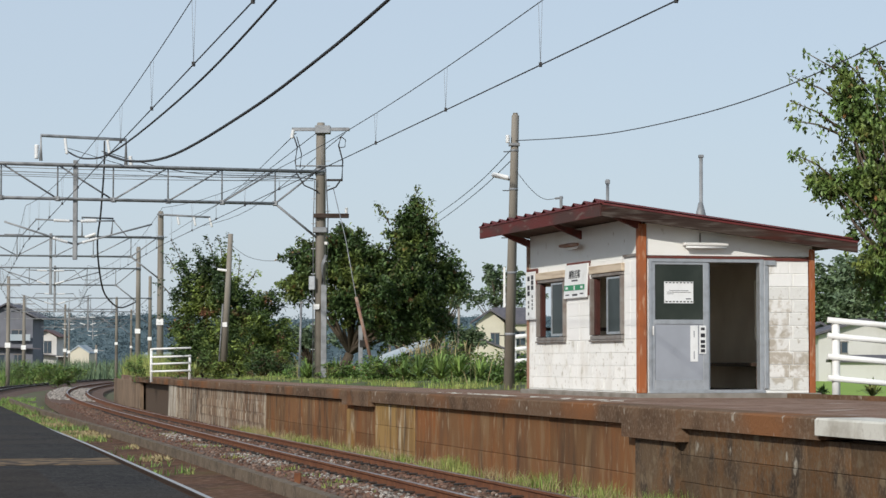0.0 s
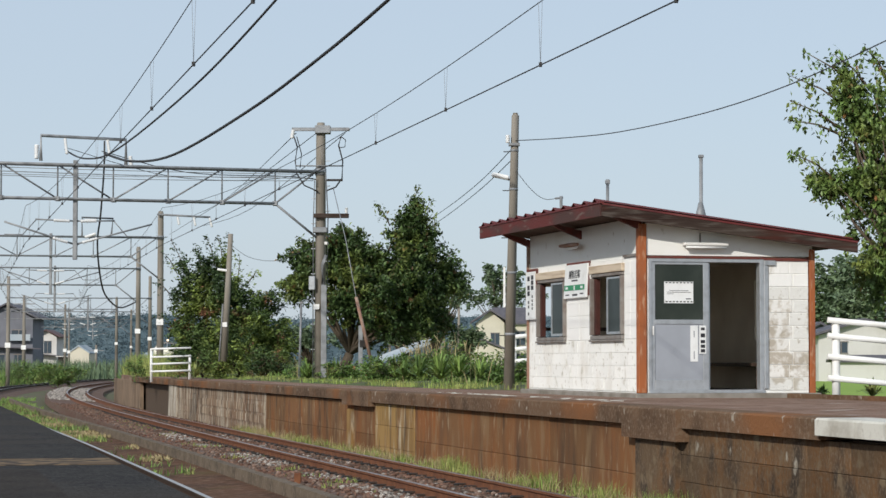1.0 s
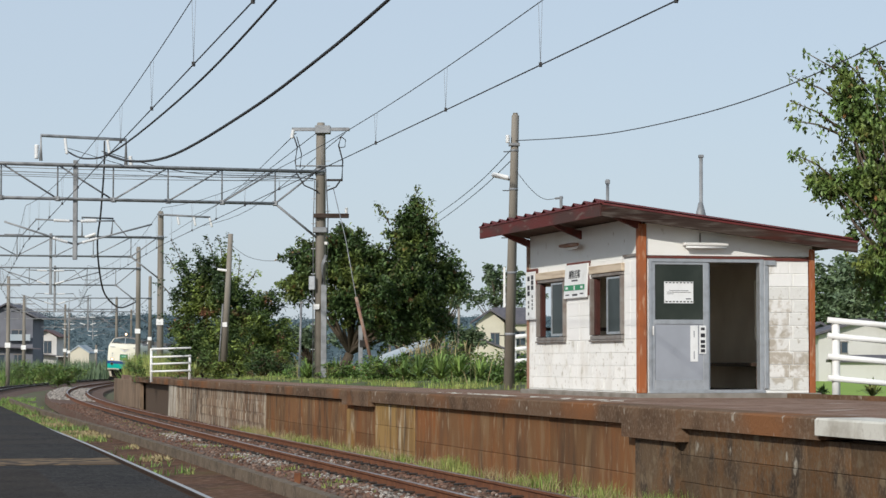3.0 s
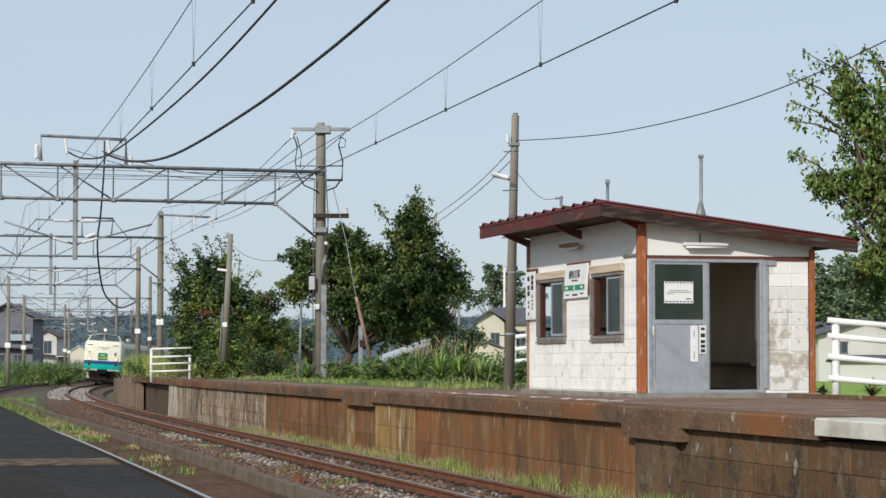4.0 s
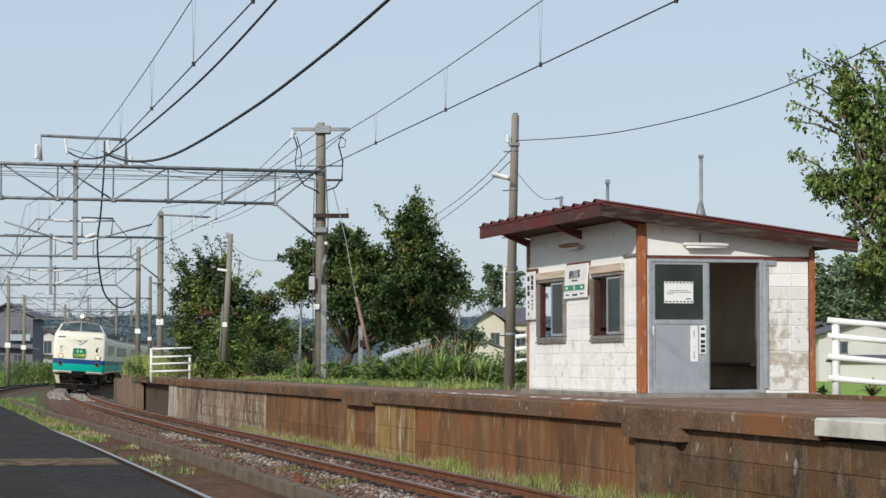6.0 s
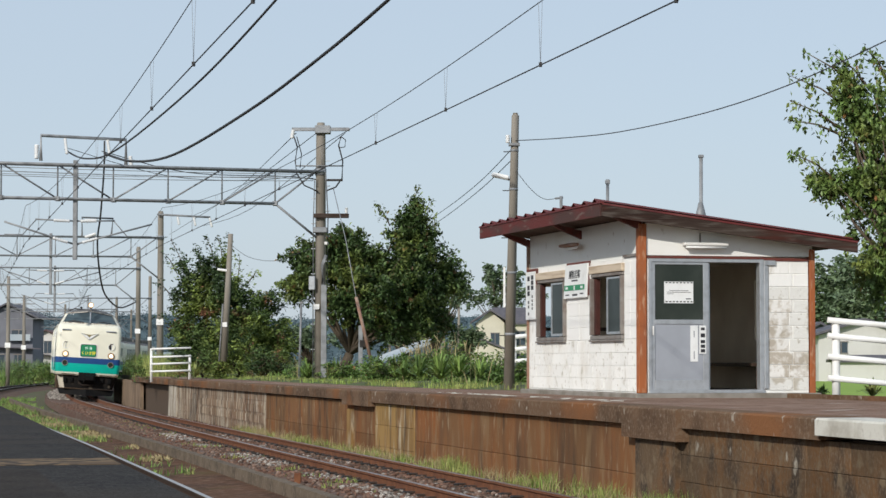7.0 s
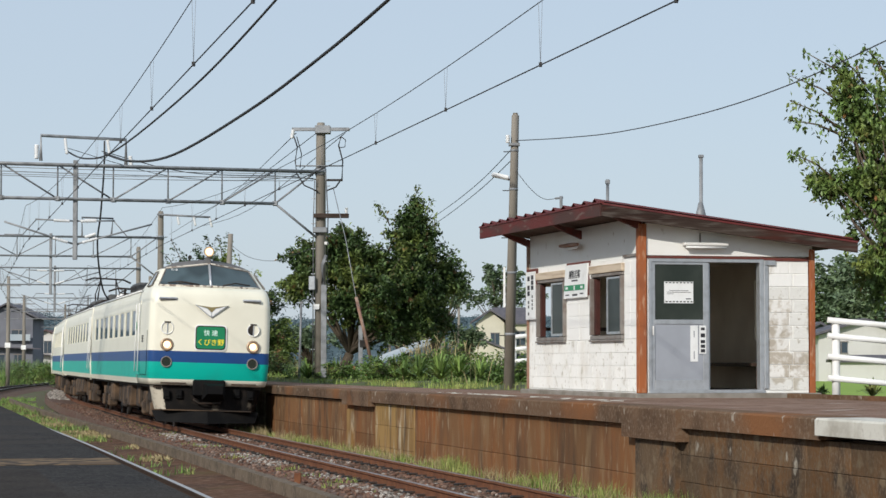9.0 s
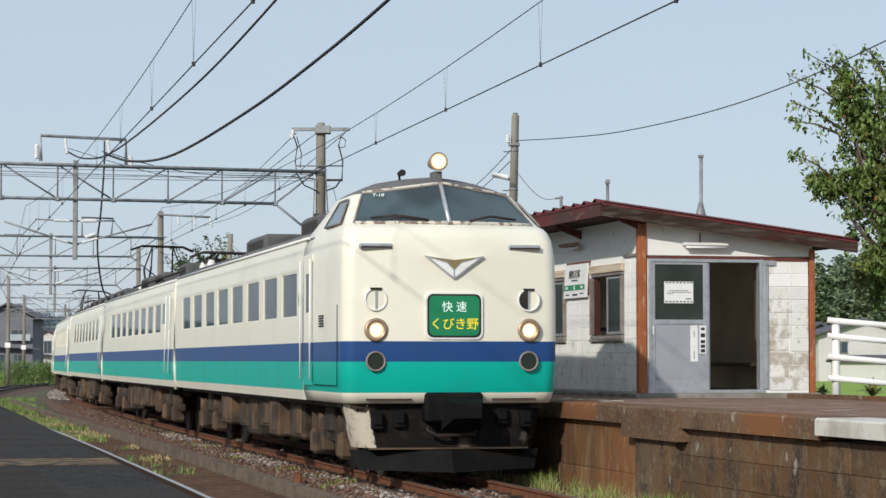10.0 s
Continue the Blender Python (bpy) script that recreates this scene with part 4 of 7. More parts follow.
def side_shell(y0, y1, holes):
    """Both side walls from y0 to y1, painted in bands, with window openings on the side to the eye and their reveals."""
    bm = bmesh.new()
    zs = [z for _, z in SIDE]
    ys = sorted({y0, y1, *[v for h in holes for v in h[:2]]})
    zz = sorted({*zs, *[v for h in holes for v in h[2:4]]})

    def width(z):
        for (a, p), (b, q) in zip(SIDE, SIDE[1:]):
            if p <= z <= q:
                return a + (b - a) * (z - p) / (q - p)
        return SIDE[-1][0]

    ends = {}
    for sx in (-1, 1):
        grid = {}
        for i, y in enumerate(ys):
            for j, z in enumerate(zz):
                grid[i, j] = bm.verts.new((sx * width(z), y, z))
        for i in range(len(ys) - 1):
            for j in range(len(zz) - 1):
                yc, zc = (ys[i] + ys[i + 1]) / 2, (zz[j] + zz[j + 1]) / 2
                if any(h[0] < yc < h[1] and h[2] < zc < h[3] for h in holes):
                    continue
                q = [grid[i, j], grid[i + 1, j], grid[i + 1, j + 1], grid[i, j + 1]]
                f = bm.faces.new(q if sx > 0 else q[::-1])
                f.material_index = paint_index(zc)
        for a, b, c, d in holes:
            i0, i1, j0, j1 = ys.index(a), ys.index(b), zz.index(c), zz.index(d)
            rim = [(i0, j) for j in range(j0, j1)] + [(i, j1) for i in range(i0, i1)] + [(i1, j) for j in range(j1, j0, -1)] + [(i, j0) for i in range(i1, i0, -1)]
            outer = [grid[k] for k in rim]
            inner = [bm.verts.new((v.co.x - sx * 0.05, v.co.y, v.co.z)) for v in outer]
            for k in range(len(rim)):
                n = (k + 1) % len(rim)
                bm.faces.new((outer[k], outer[n], inner[n], inner[k]))
        for i in (0, len(ys) - 1):
            ends[sx, i] = [grid[i, j] for j in range(len(zz))]
    for i in (0, len(ys) - 1):
        bm.faces.new(ends[-1, i] + ends[1, i][::-1])
    return bm


def roof_shell(y0, y1):
    bm = bmesh.new()
    sec = [(-w, z) for w, z in ROOF] + [(w, z) for w, z in ROOF[-2::-1]]
    a, b = ([bm.verts.new((w, y, z)) for w, z in sec] for y in (y0, y1))
    for k in range(len(sec) - 1):
        bm.faces.new((a[k], a[k + 1], b[k + 1], b[k])).smooth = True
    bm.faces.new(a[::-1])
    bm.faces.new(b)
    return bm


def bogie(t, y):
    b = part("bogie", boxes([(-1.1, -0.95, y - 1.5, y + 1.5, 0.48, 0.66), (0.95, 1.1, y - 1.5, y + 1.5, 0.48, 0.66), (-1.1, 1.1, y - 0.25, y + 0.25, 0.45, 0.8), (-1.15, -0.9, y - 0.35, y + 0.35, 0.6, 0.98), (-1.16, -0.95, y - 0.7, y - 0.5, 0.3, 0.8), (-1.16, -0.95, y + 0.5, y + 0.7, 0.3, 0.8)], 0.03), M["under"], t, "dust-brown steel bogie frame")
    for k in (-1.05, 1.05):
        for x0, x1 in ((-0.62, -0.5), (0.5, 0.62)):
            bm = tube(bmesh.new(), [(x0, y + k, 0.43), (x1, y + k, 0.43)], 0.43, 20)
            part("wheel", bm, M["iron"], b)
        part("axle_box", boxes([(-1.22, -0.92, y + k - 0.17, y + k + 0.17, 0.25, 0.62)], 0.05), M["dust"], b)
        for q in (-0.28, 0.28):
            part("spring", tubes([([(-1.08, y + k + q, 0.55), (-1.08, y + k + q, 0.85)], 0.09)], 10), M["dust"], b)


def window_row(t, spans, z0, z1):
    for a, b in spans:
        for sx in (-1, 1):
            w = part("window", boxes([(sx * 1.445 - 0.006, sx * 1.445 + 0.006, a + 0.03, b - 0.03, z0 + 0.03, z1 - 0.03)]), M["tinted"], t, "dark tinted window pane")
            if sx < 0:
                part("window_seal", boxes([(-1.466, -1.44, a, b, z0, z0 + 0.03), (-1.466, -1.44, a, b, z1 - 0.03, z1), (-1.466, -1.44, a, a + 0.03, z0 + 0.03, z1 - 0.03), (-1.466, -1.44, b - 0.03, b, z0 + 0.03, z1 - 0.03)]), M["cream"], w)


def gutter(t, y0, y1):
    for sx in (-1, 1):
        part("gutter", tubes([([(sx * 1.43, y0, 3.37), (sx * 1.43, y1, 3.37)], 0.022)], 6), M["whitepaint"], t, "pale rain gutter along the roof edge")


def roof_gear(t, rows):
    """Air conditioning boxes: rows of (y, length, half width, height)."""
    for y, l, w, h in rows:
        bm = bmesh.new()
        box(bm, -w, w, y, y + l, 3.5, 3.6 + h, bevel=0.07)
        u = part("roof_unit", bm, M["roofunit"], t, "grey roof air conditioning unit")
        part("louver", boxes([(-w - 0.004, -w + 0.01, y + 0.12 + i * 0.16, y + 0.22 + i * 0.16, 3.66, 3.5 + h) for i in range(int((l - 0.25) / 0.16))]), M["iron"], u)


def door(t, y, z0=1.22):
    d = part("door", boxes([(-1.478, -1.45, y, y + 0.72, z0 + 0.05, 3.12)], 0.012), [M["cream"]], t, "cream sliding passenger door")
    part("door_band", boxes([(-1.4795, -1.46, y, y + 0.72, 1.6, 1.87)]), M["blue"], d)
    part("door_band", boxes([(-1.4795, -1.46, y, y + 0.72, z0 + 0.05, 1.598)]), M["teal"], d)
    part("door_pane", boxes([(-1.482, -1.47, y + 0.2, y + 0.5, 2.3, 2.85)]), M["tinted"], d)
    part("grab_rail", tubes([([(-1.52, y - 0.05, 1.35), (-1.52, y - 0.05, 3.05)], 0.012), ([(-1.52, y + 0.77, 1.35), (-1.52, y + 0.77, 3.05)], 0.012)]), M["whitepaint"], t, "pale vertical grab rail")


def underfloor(t, h, seed, front):
    r = random.Random(seed)
    y = front
    while y < h - 6.4:
        l = r.choice((0.9, 1.3, 1.8, 2.3))
        z = r.uniform(0.28, 0.5)
        x = r.uniform(1.15, 1.32)
        u = part("equipment_box", boxes([(-x, x, y, min(y + l, h - 6.2), z, 1.0)], 0.04), M["dust"] if r.random() < 0.6 else M["under"], t, "dusty brown underfloor equipment box")
        part("cover", boxes([(-x - 0.02, -x + 0.01, y + 0.1, y + l * 0.55, z + 0.08, 0.92)], 0.015), M["dust"], u)
        y += l + r.uniform(0.15, 0.5)
    part("floor_frame", boxes([(-1.3, 1.3, -h + 0.3, h - 0.05, 0.98, 1.06)]), M["under"], t)


def end_car(t, h, y):
    part("gangway", boxes([(-0.55, 0.55, y, y + 0.25, 1.1, 3.2)], 0.03), M["iron"], t, "black rubber gangway between cars")
    part("end_pipe", tubes([([(-1.45, y - 0.06, 1.0), (-1.49, y - 0.06, 1.5), (-1.49, y - 0.06, 2.9), (-1.44, y - 0.06, 3.3)], 0.03)]), M["cream"], t, "pale vertical pipe at the car end")


def pantograph(t, y, raised):
    p = part("pantograph", tubes([([(-0.5, y - 0.7, 3.9), (0.5, y - 0.7, 3.9), (0.5, y + 0.7, 3.9), (-0.5, y + 0.7, 3.9), (-0.5, y - 0.7, 3.9)], 0.035)]), M["iron"], t, "dark steel pantograph on the roof")
    z1, z2 = (4.35, 4.98) if raised else (4.0, 4.1)
    k = 1.1 if raised else 1.3
    for x in (-0.42, 0.42):
        part("lower_arm", tubes([([(x, y - 0.5, 3.92), (x, y - k, z1)], 0.03), ([(x, y + 0.5, 3.92), (x, y + k, z1)], 0.03)]), M["iron"], p)
        part("upper_arm", tubes([([(x, y - k, z1), (x * 0.7, y, z2)], 0.022), ([(x, y + k, z1), (x * 0.7, y, z2)], 0.022)]), M["iron"], p)
    part("contact_shoe", tubes([([(-0.9, y - 0.1, z2 - 0.12), (-0.6, y - 0.1, z2), (0.6, y - 0.1, z2), (0.9, y - 0.1, z2 - 0.12)], 0.03), ([(-0.9, y + 0.1, z2 - 0.12), (-0.6, y + 0.1, z2), (0.6, y + 0.1, z2), (0.9, y + 0.1, z2 - 0.12)], 0.03)]), M["iron"], p)
    for x in (-0.5, 0.5):
        for q in (-0.7, 0.7):
            part("insulator", tubes([([(x, y + q, 3.55), (x, y + q, 3.68), (x, y + q, 3.72), (x, y + q, 3.78), (x, y + q, 3.9)], [0.08, 0.11, 0.07, 0.11, 0.06])], 10), M["white"], p)


def mid_car(power):
    L = 20.0
    h = L / 2
    t = thing("railcar", "cream, blue and teal passenger railcar with dark windows", "railcar", group="cars of the train")
    spans = [(-h + 3.0 + k * 1.82, -h + 4.42 + k * 1.82) for k in range(8)]
    part("body", side_shell(-h, h, [(a, b, 2.24, 2.93) for a, b in spans]), [M["cream"], M["blue"], M["teal"]], t, "cream body shell with blue and teal bands")
    part("roof", roof_shell(-h, h), M["roofgrey"], t, "grey curved roof")
    gutter(t, -h, h)
    part("cabin_core", boxes([(-1.3, 1.3, -h + 0.4, h - 0.4, 2.0, 3.1)]), M["dim_interior"], t)
    window_row(t, spans, 2.24, 2.93)
    part("toilet_pane", boxes([(-1.48, -1.465, -h + 2.1, -h + 2.5, 2.45, 2.9)]), M["tinted"], t)
    door(t, -h + 0.7)
    end_car(t, h, h)
    bogie(t, -h + 3.4)
    bogie(t, h - 3.4)
    underfloor(t, h, 5 + power, -h + 5.6)
    if power:
        roof_gear(t, [(-h + 4.6, 1.5, 0.75, 0.36), (-1.0, 1.9, 0.85, 0.3), (3.2, 2.2, 0.8, 0.34)])
        pantograph(t, -h + 2.4, False)
        pantograph(t, h - 2.4, True)
        part("roof_cable", tubes([([(-0.9, -h + 3.5, 3.72), (-0.9, 0, 3.72), (-0.9, h - 3.5, 3.72)], 0.03)]), M["iron"], t)
    else:
        roof_gear(t, [(-7.6 + k * 3.1, 2.1, 0.75, 0.34) for k in range(6)])
    return t


# the leading car, its head lofted from plan outlines
HEAD = [(1.05, 1.42, 0.12, 0.22), (1.19, 1.455, 0.06, 0.21), (1.6, 1.473, 0.015, 0.2), (1.87, 1.473, 0.0, 0.2), (2.5, 1.473, 0.0, 0.2), (3.0, 1.465, 0.02, 0.21), (3.22, 1.445, 0.05, 0.25), (3.34, 1.41, 0.1, 0.3), (3.4, 1.38, 0.18, 0.3), (3.44, 1.36, 0.28, 0.45), (4.02, 1.13, 0.84, 0.44), (4.07, 1.08, 0.92, 0.44), (4.12, 0.98, 1.02, 0.42), (4.17, 0.75, 1.22, 0.32), (4.2, 0.35, 1.6, 0.15)]


def dome(x, z):
    """The cab's upper lines droop towards its sides."""
    soft = min(1, max(0, (z - 4.04) / 0.06))
    return z - 0.125 * min(1, max(0, (z - 3.46) / 0.5)) * (abs(x) * (1 - soft) + x * x * soft) - 0.035 * soft

BACK = 3.3


def outline(z, grow=0.0):
    """The plan outline of the head at a height, from the rear on the eye's side round the nose to the other rear."""
    for a, b in zip(HEAD, HEAD[1:]):
        if a[0] <= z <= b[0]:
            f = (z - a[0]) / (b[0] - a[0])
            w, n, r = (p + (q - p) * f for p, q in zip(a[1:], b[1:]))
            break
    w, n = w + grow, n - grow
    back = BACK if z < 3.36 else BACK - (z - 3.36) * 1.3
    # above the nose the plan turns from a soft bow into two flat panes that meet on the centre line
    flat = min(1, max(0, (z - 3.38) / 0.08))
    bulge = 0.1 + 0.24 * flat
    r += (min(r, 0.15) - r) * flat
    half = []
    y_arc = n + bulge + r
    for k in range(4):
        half.append((-w, back + (y_arc - back) * k / 4))
    for k in range(7):
        a = k / 6 * math.pi / 2
        half.append((-(w - r) - r * math.cos(a), n + bulge + r - r * math.sin(a)))
    for k in range(1, 6):
        x = -(w - r) * (1 - k / 5)
        q = abs(x) / (w - r)
        half.append((x, n + bulge * (q * q * (1 - flat) + q * flat)))
    return half + [(-x, y) for x, y in half[-2::-1]]


def head_shell(h):
    bm = bmesh.new()
    zs = sorted({r[0] for r in HEAD} | {2.2, 2.97, 3.1, 3.6, 3.75})
    rings = [[bm.verts.new((x, y - h, dome(x, z))) for x, y in outline(z)] for z in zs]
    for z, a, b in zip(zs, rings, rings[1:]):
        for k in range(len(a) - 1):
            f = bm.faces.new((a[k], a[k + 1], b[k + 1], b[k]))
            f.smooth = True
            zc = z + 0.001
            f.material_index = 3 if zc > 4.01 else paint_index(zc)
        f = bm.faces.new((a[-1], a[0], b[0], b[-1]))
        f.material_index = 3 if z > 3.3 else 0
    bm.faces.new(rings[-1])
    bm.faces.new(rings[0][::-1])
    return bm


def head_patch(h, k0, k1, z0, z1, grow, rows=5):
    bm = bmesh.new()
    rings = [[bm.verts.new((x, y - h, dome(x, z0 + (z1 - z0) * i / rows))) for x, y in outline(z0 + (z1 - z0) * i / rows, grow)[k0:k1 + 1]] for i in range(rows + 1)]
    for a, b in zip(rings, rings[1:]):
        for k in range(len(a) - 1):
            bm.faces.new((a[k], a[k + 1], b[k + 1], b[k])).smooth = True
    return bm


def disc(bm, x, y, z, r, depth, sides=24):
    return tube(bm, [(x, y, z), (x, y - depth, z)], r, sides)


def ring(x, y, z, r0, r1, depth):
    bm = bmesh.new()
    n = 24
    q = [[bm.verts.new((x + r * math.cos(i * math.tau / n), y - d, z + r * math.sin(i * math.tau / n))) for i in range(n)] for r, d in ((r1, 0), (r1, depth), (r0, depth), (r0, 0))]
    for a, b in zip(q, q[1:]):
        for i in range(n):
            bm.faces.new((a[i], a[(i + 1) % n], b[(i + 1) % n], b[i])).smooth = True
    return bm


def lead_car():
    L = 19.7
    h = L / 2
    t = thing("railcar", "cream leading railcar with blue and teal bands and lit headlamps", "railcar", group="cars of the train")
    spans = [(-h + 3.8 + k * 1.88, -h + 5.2 + k * 1.88) for k in range(8)]
    part("body", side_shell(-h + BACK - 0.002, h, [(a, b, 2.24, 2.93) for a, b in spans]), [M["cream"], M["blue"], M["teal"]], t, "cream body shell with blue and teal bands")
    part("roof", roof_shell(-h + BACK - 0.6, h), M["roofgrey"], t, "grey curved roof")
    gutter(t, -h + BACK - 0.3, h)
    part("cabin_core", boxes([(-1.3, 1.3, -h + 3.6, h - 0.4, 2.0, 3.1)]), M["dim_interior"], t)
    window_row(t, spans, 2.24, 2.93)
    hd = part("head", head_shell(h), [M["cream"], M["blue"], M["teal"], M["roofgrey"]], t, "rounded cream cab front with blue and teal bands")
    c = 15
    for k0, k1, nm in ((10, c, "windscreen"), (c, 2 * c - 10, "windscreen"), (2, 4, "cab_side_window"), (2 * c - 4, 2 * c - 2, "cab_side_window")):
        z1 = 4.0 if nm == "windscreen" else 3.95
        w = part(nm, head_patch(h, k0, k1, 3.475, z1, 0.035), M["screen"], hd, "dark raked windscreen pane")
        pts = [Vector((x, y - h, dome(x, 3.46))) for x, y in outline(3.46, 0.03)[k0:k1 + 1]] + [Vector((x, y - h, dome(x, z1 + 0.01))) for x, y in reversed(outline(z1 + 0.01, 0.036)[k0:k1 + 1])]
        part("window_trim", tube(bmesh.new(), pts + pts[:1], 0.016, 6), M["oldframe"], w)
        if nm == "windscreen":
            top = [Vector((x, y - h - 0.012, dome(x, 4.03))) for x, y in outline(4.03, 0.04)[k0:k1 + 1]]
            part("rain_strip", tube(bmesh.new(), top, 0.022, 6), M["chipped"], w, "pale chipped strip over the windscreen")
            low = [Vector((x, y - h - 0.01, dome(x, 3.455))) for x, y in outline(3.455, 0.03)[k0:k1 + 1]]
            part("sill_strip", tube(bmesh.new(), low, 0.03, 6), M["chipped"], w)
    part("windscreen_pillar", tubes([([(0, outline(z, 0.04)[c][1] - h, z) for z in (3.45, 3.72, 4.0)], 0.032)]), M["alu"], hd)
    for pts in (((-1.02, 3.52), (-0.7, 3.56), (-0.42, 3.5)), ((-0.78, 3.5), (-0.6, 3.55), (-0.28, 3.49)), ((0.3, 3.49), (0.62, 3.56), (0.98, 3.52))):
        part("wiper", tubes([([(x, -h + 0.17 + 0.27 * abs(x) + (z - 3.44), z) for x, z in pts], 0.016)]), M["iron"], hd)
    code = lettering("T-18", 0.085, M["whitepaint"], hd, 0, 0, 0)
    code.matrix_basis = Matrix.Translation((-0.84, 0.915 - h, 3.84)) @ Matrix.Rotation(radians(-16.5), 4, "Z") @ Matrix.Rotation(radians(-45), 4, "X")
    # roof headlamp and horns
    lamp = part("roof_headlamp", tubes([([(0, 1.25 - h, 4.33), (0, 0.9 - h, 4.33)], [0.08, 0.13])], 20), M["copper"], t, "round lit headlamp on the cab roof")
    part("lamp_glass", disc(bmesh.new(), 0, 0.902 - h, 4.33, 0.105, 0.012), M["reflector"], lamp)
    part("bulb", disc(bmesh.new(), 0, 0.891 - h, 4.33, 0.072, 0.006), M["lamp"], lamp)
    part("lamp_foot", boxes([(-0.06, 0.06, 0.95 - h, 1.2 - h, 4.05, 4.2)], 0.01), M["roofgrey"], lamp)
    part("horn", tubes([([(-0.42, 1.5 - h, 4.1), (-0.42, 1.5 - h, 4.2), (-0.42, 1.3 - h, 4.2)], [0.03, 0.035, 0.05])]), M["iron"], t, "dark air horn on the roof")
    # front lamps
    def nose(x, z):
        return min(y for xx, y in outline(z) if abs(xx - x) < 0.25) - h
    for sx in (-1, 1):
        x = sx * 1.04
        y = nose(x, 2.0) + 0.016
        l = part("headlamp", ring(x, y, 2.02, 0.1, 0.155, 0.05), M["copper"], t, "lit round headlamp in a copper ring")
        part("lamp_glass", disc(bmesh.new(), x, y, 2.02, 0.1, 0.03), M["reflector"], l)
        part("bulb", disc(bmesh.new(), x, y - 0.029, 2.02, 0.068, 0.006), M["lamp"], l)
        l = part("tail_lamp", ring(x, y, 1.605, 0.11, 0.135, 0.035), M["oldframe"], t, "unlit dark round tail lamp")
        part("lamp_glass", disc(bmesh.new(), x, y, 1.605, 0.11, 0.02), M["darkglass"], l)
        l = part("port_cover", ring(x, y, 2.42, 0.135, 0.155, 0.04), M["whitepaint"], t, "round cream lamp cover")
        part("cover_plate", disc(bmesh.new(), x, y, 2.42, 0.135, 0.025), M["cream"], l)
        part("cover_bar", boxes([(x - 0.012, x + 0.012, y - 0.04, y - 0.02, 2.29, 2.55)]), M["alu"], l)
        if sx > 0:
            # dark half disc on the plate paints the shade of the open half
            part("cover_dark_half", shape(bmesh.new(), [(x - 0.012 - 0.125 * math.sin(radians(q)), 2.42 + 0.125 * math.cos(radians(q))) for q in range(0, 181, 20)][::-1], Matrix.Translation((0, y - 0.034, 0)), 0.02), M["iron"], l)
        part("cover_hinge", boxes([(x - 0.075, x + 0.075, y - 0.05, y, 2.545, 2.575)]), M["iron"], l)
        g = part("vent_slot", boxes([(x - 0.25 + sx * -0.03, x + 0.2 + sx * -0.03, nose(x, 3.1) - 0.045, nose(x, 3.1) + 0.1, 3.085, 3.16)], 0.02), M["alu"], t, "grey slotted vent with a hood")
        # dark bar laid on the vent as the shade under its hood
        part("vent_shadow", boxes([(x - 0.23 + sx * -0.03, x + 0.18 + sx * -0.03, nose(x, 3.1) - 0.05, nose(x, 3.1) + 0.05, 3.1, 3.122)]), M["iron"], g)
    # destination board
    def rounded(x0, x1, z0, z1, r):
        pts = []
        for cx, cz, a in ((x1 - r, z1 - r, 0), (x0 + r, z1 - r, 90), (x0 + r, z0 + r, 180), (x1 - r, z0 + r, 270)):
            pts += [(cx + r * math.cos(radians(a + q)), cz + r * math.sin(radians(a + q))) for q in (0, 30, 60, 90)]
        return pts
    bd = part("destination_board", shape(bmesh.new(), rounded(-0.39, 0.39, 1.895, 2.52, 0.09), Matrix.Translation((0, -h - 0.02, 0)), 0.06), M["whitepaint"], t, "rounded green destination board in a white frame")
    part("board_seal", shape(bmesh.new(), rounded(-0.365, 0.365, 1.92, 2.495, 0.08), Matrix.Translation((0, -h - 0.026, 0)), 0.02), M["iron"], bd)
    part("board_face", shape(bmesh.new(), rounded(-0.34, 0.34, 1.945, 2.47, 0.07), Matrix.Translation((0, -h - 0.031, 0)), 0.02), M["boardgreen"], bd)
    lettering("快 速", 0.15, M["boardwhite"], bd, 0.0, -h - 0.034, 2.27)
    lettering("くびき野", 0.165, M["boardyellow"], bd, 0.0, -h - 0.034, 2.04)
    # winged emblem
    e = part("emblem", shape(bmesh.new(), [(-0.4, 3.0), (0, 2.93), (0.4, 3.0), (0.1, 2.76), (0, 2.69), (-0.1, 2.76)][::-1], Matrix.Translation((0, -h - 0.03, 0)), 0.06), M["alu"], t, "silver and gold winged emblem")
    part("emblem_gold", shape(bmesh.new(), [(-0.37, 2.99), (0, 2.945), (0.37, 2.99), (0.1, 2.92), (0, 2.82), (-0.1, 2.92)][::-1], Matrix.Translation((0, -h - 0.034, 0)), 0.01), M["gold"], e)
    for k in (-1, 1):
        wing = [(k * 0.33, 2.967), (k * 0.1, 2.9), (k * 0.012, 2.81), (k * 0.012, 2.72)]
        part("emblem_wing", shape(bmesh.new(), wing if k < 0 else wing[::-1], Matrix.Translation((0, -h - 0.036, 0)), 0.01), M["whitepaint"], e)
    # under the nose: coupler cover, steps, skirt and plough
    # solid black block paints the shade of an open coupler recess
    part("coupler_pocket", boxes([(-0.38, 0.4, 0.0 - h, 0.4 - h, 0.8, 1.195)], 0.03), M["slate"], t, "black block in place of the shaded coupler recess")
    bm = bmesh.new()
    a = [bm.verts.new((x, 0.05 - h, z)) for x, z in ((-0.16, 0.7), (0.39, 0.7), (0.39, 1.13), (-0.16, 1.13))]
    b = [bm.verts.new((x, -0.32 - h, z)) for x, z in ((-0.07, 0.86), (0.3, 0.86), (0.3, 1.06), (-0.07, 1.06))]
    bm.faces.new(b)
    for k in range(4):
        bm.faces.new((a[k], a[(k + 1) % 4], b[(k + 1) % 4], b[k]))
    bm.faces.new(a[::-1])
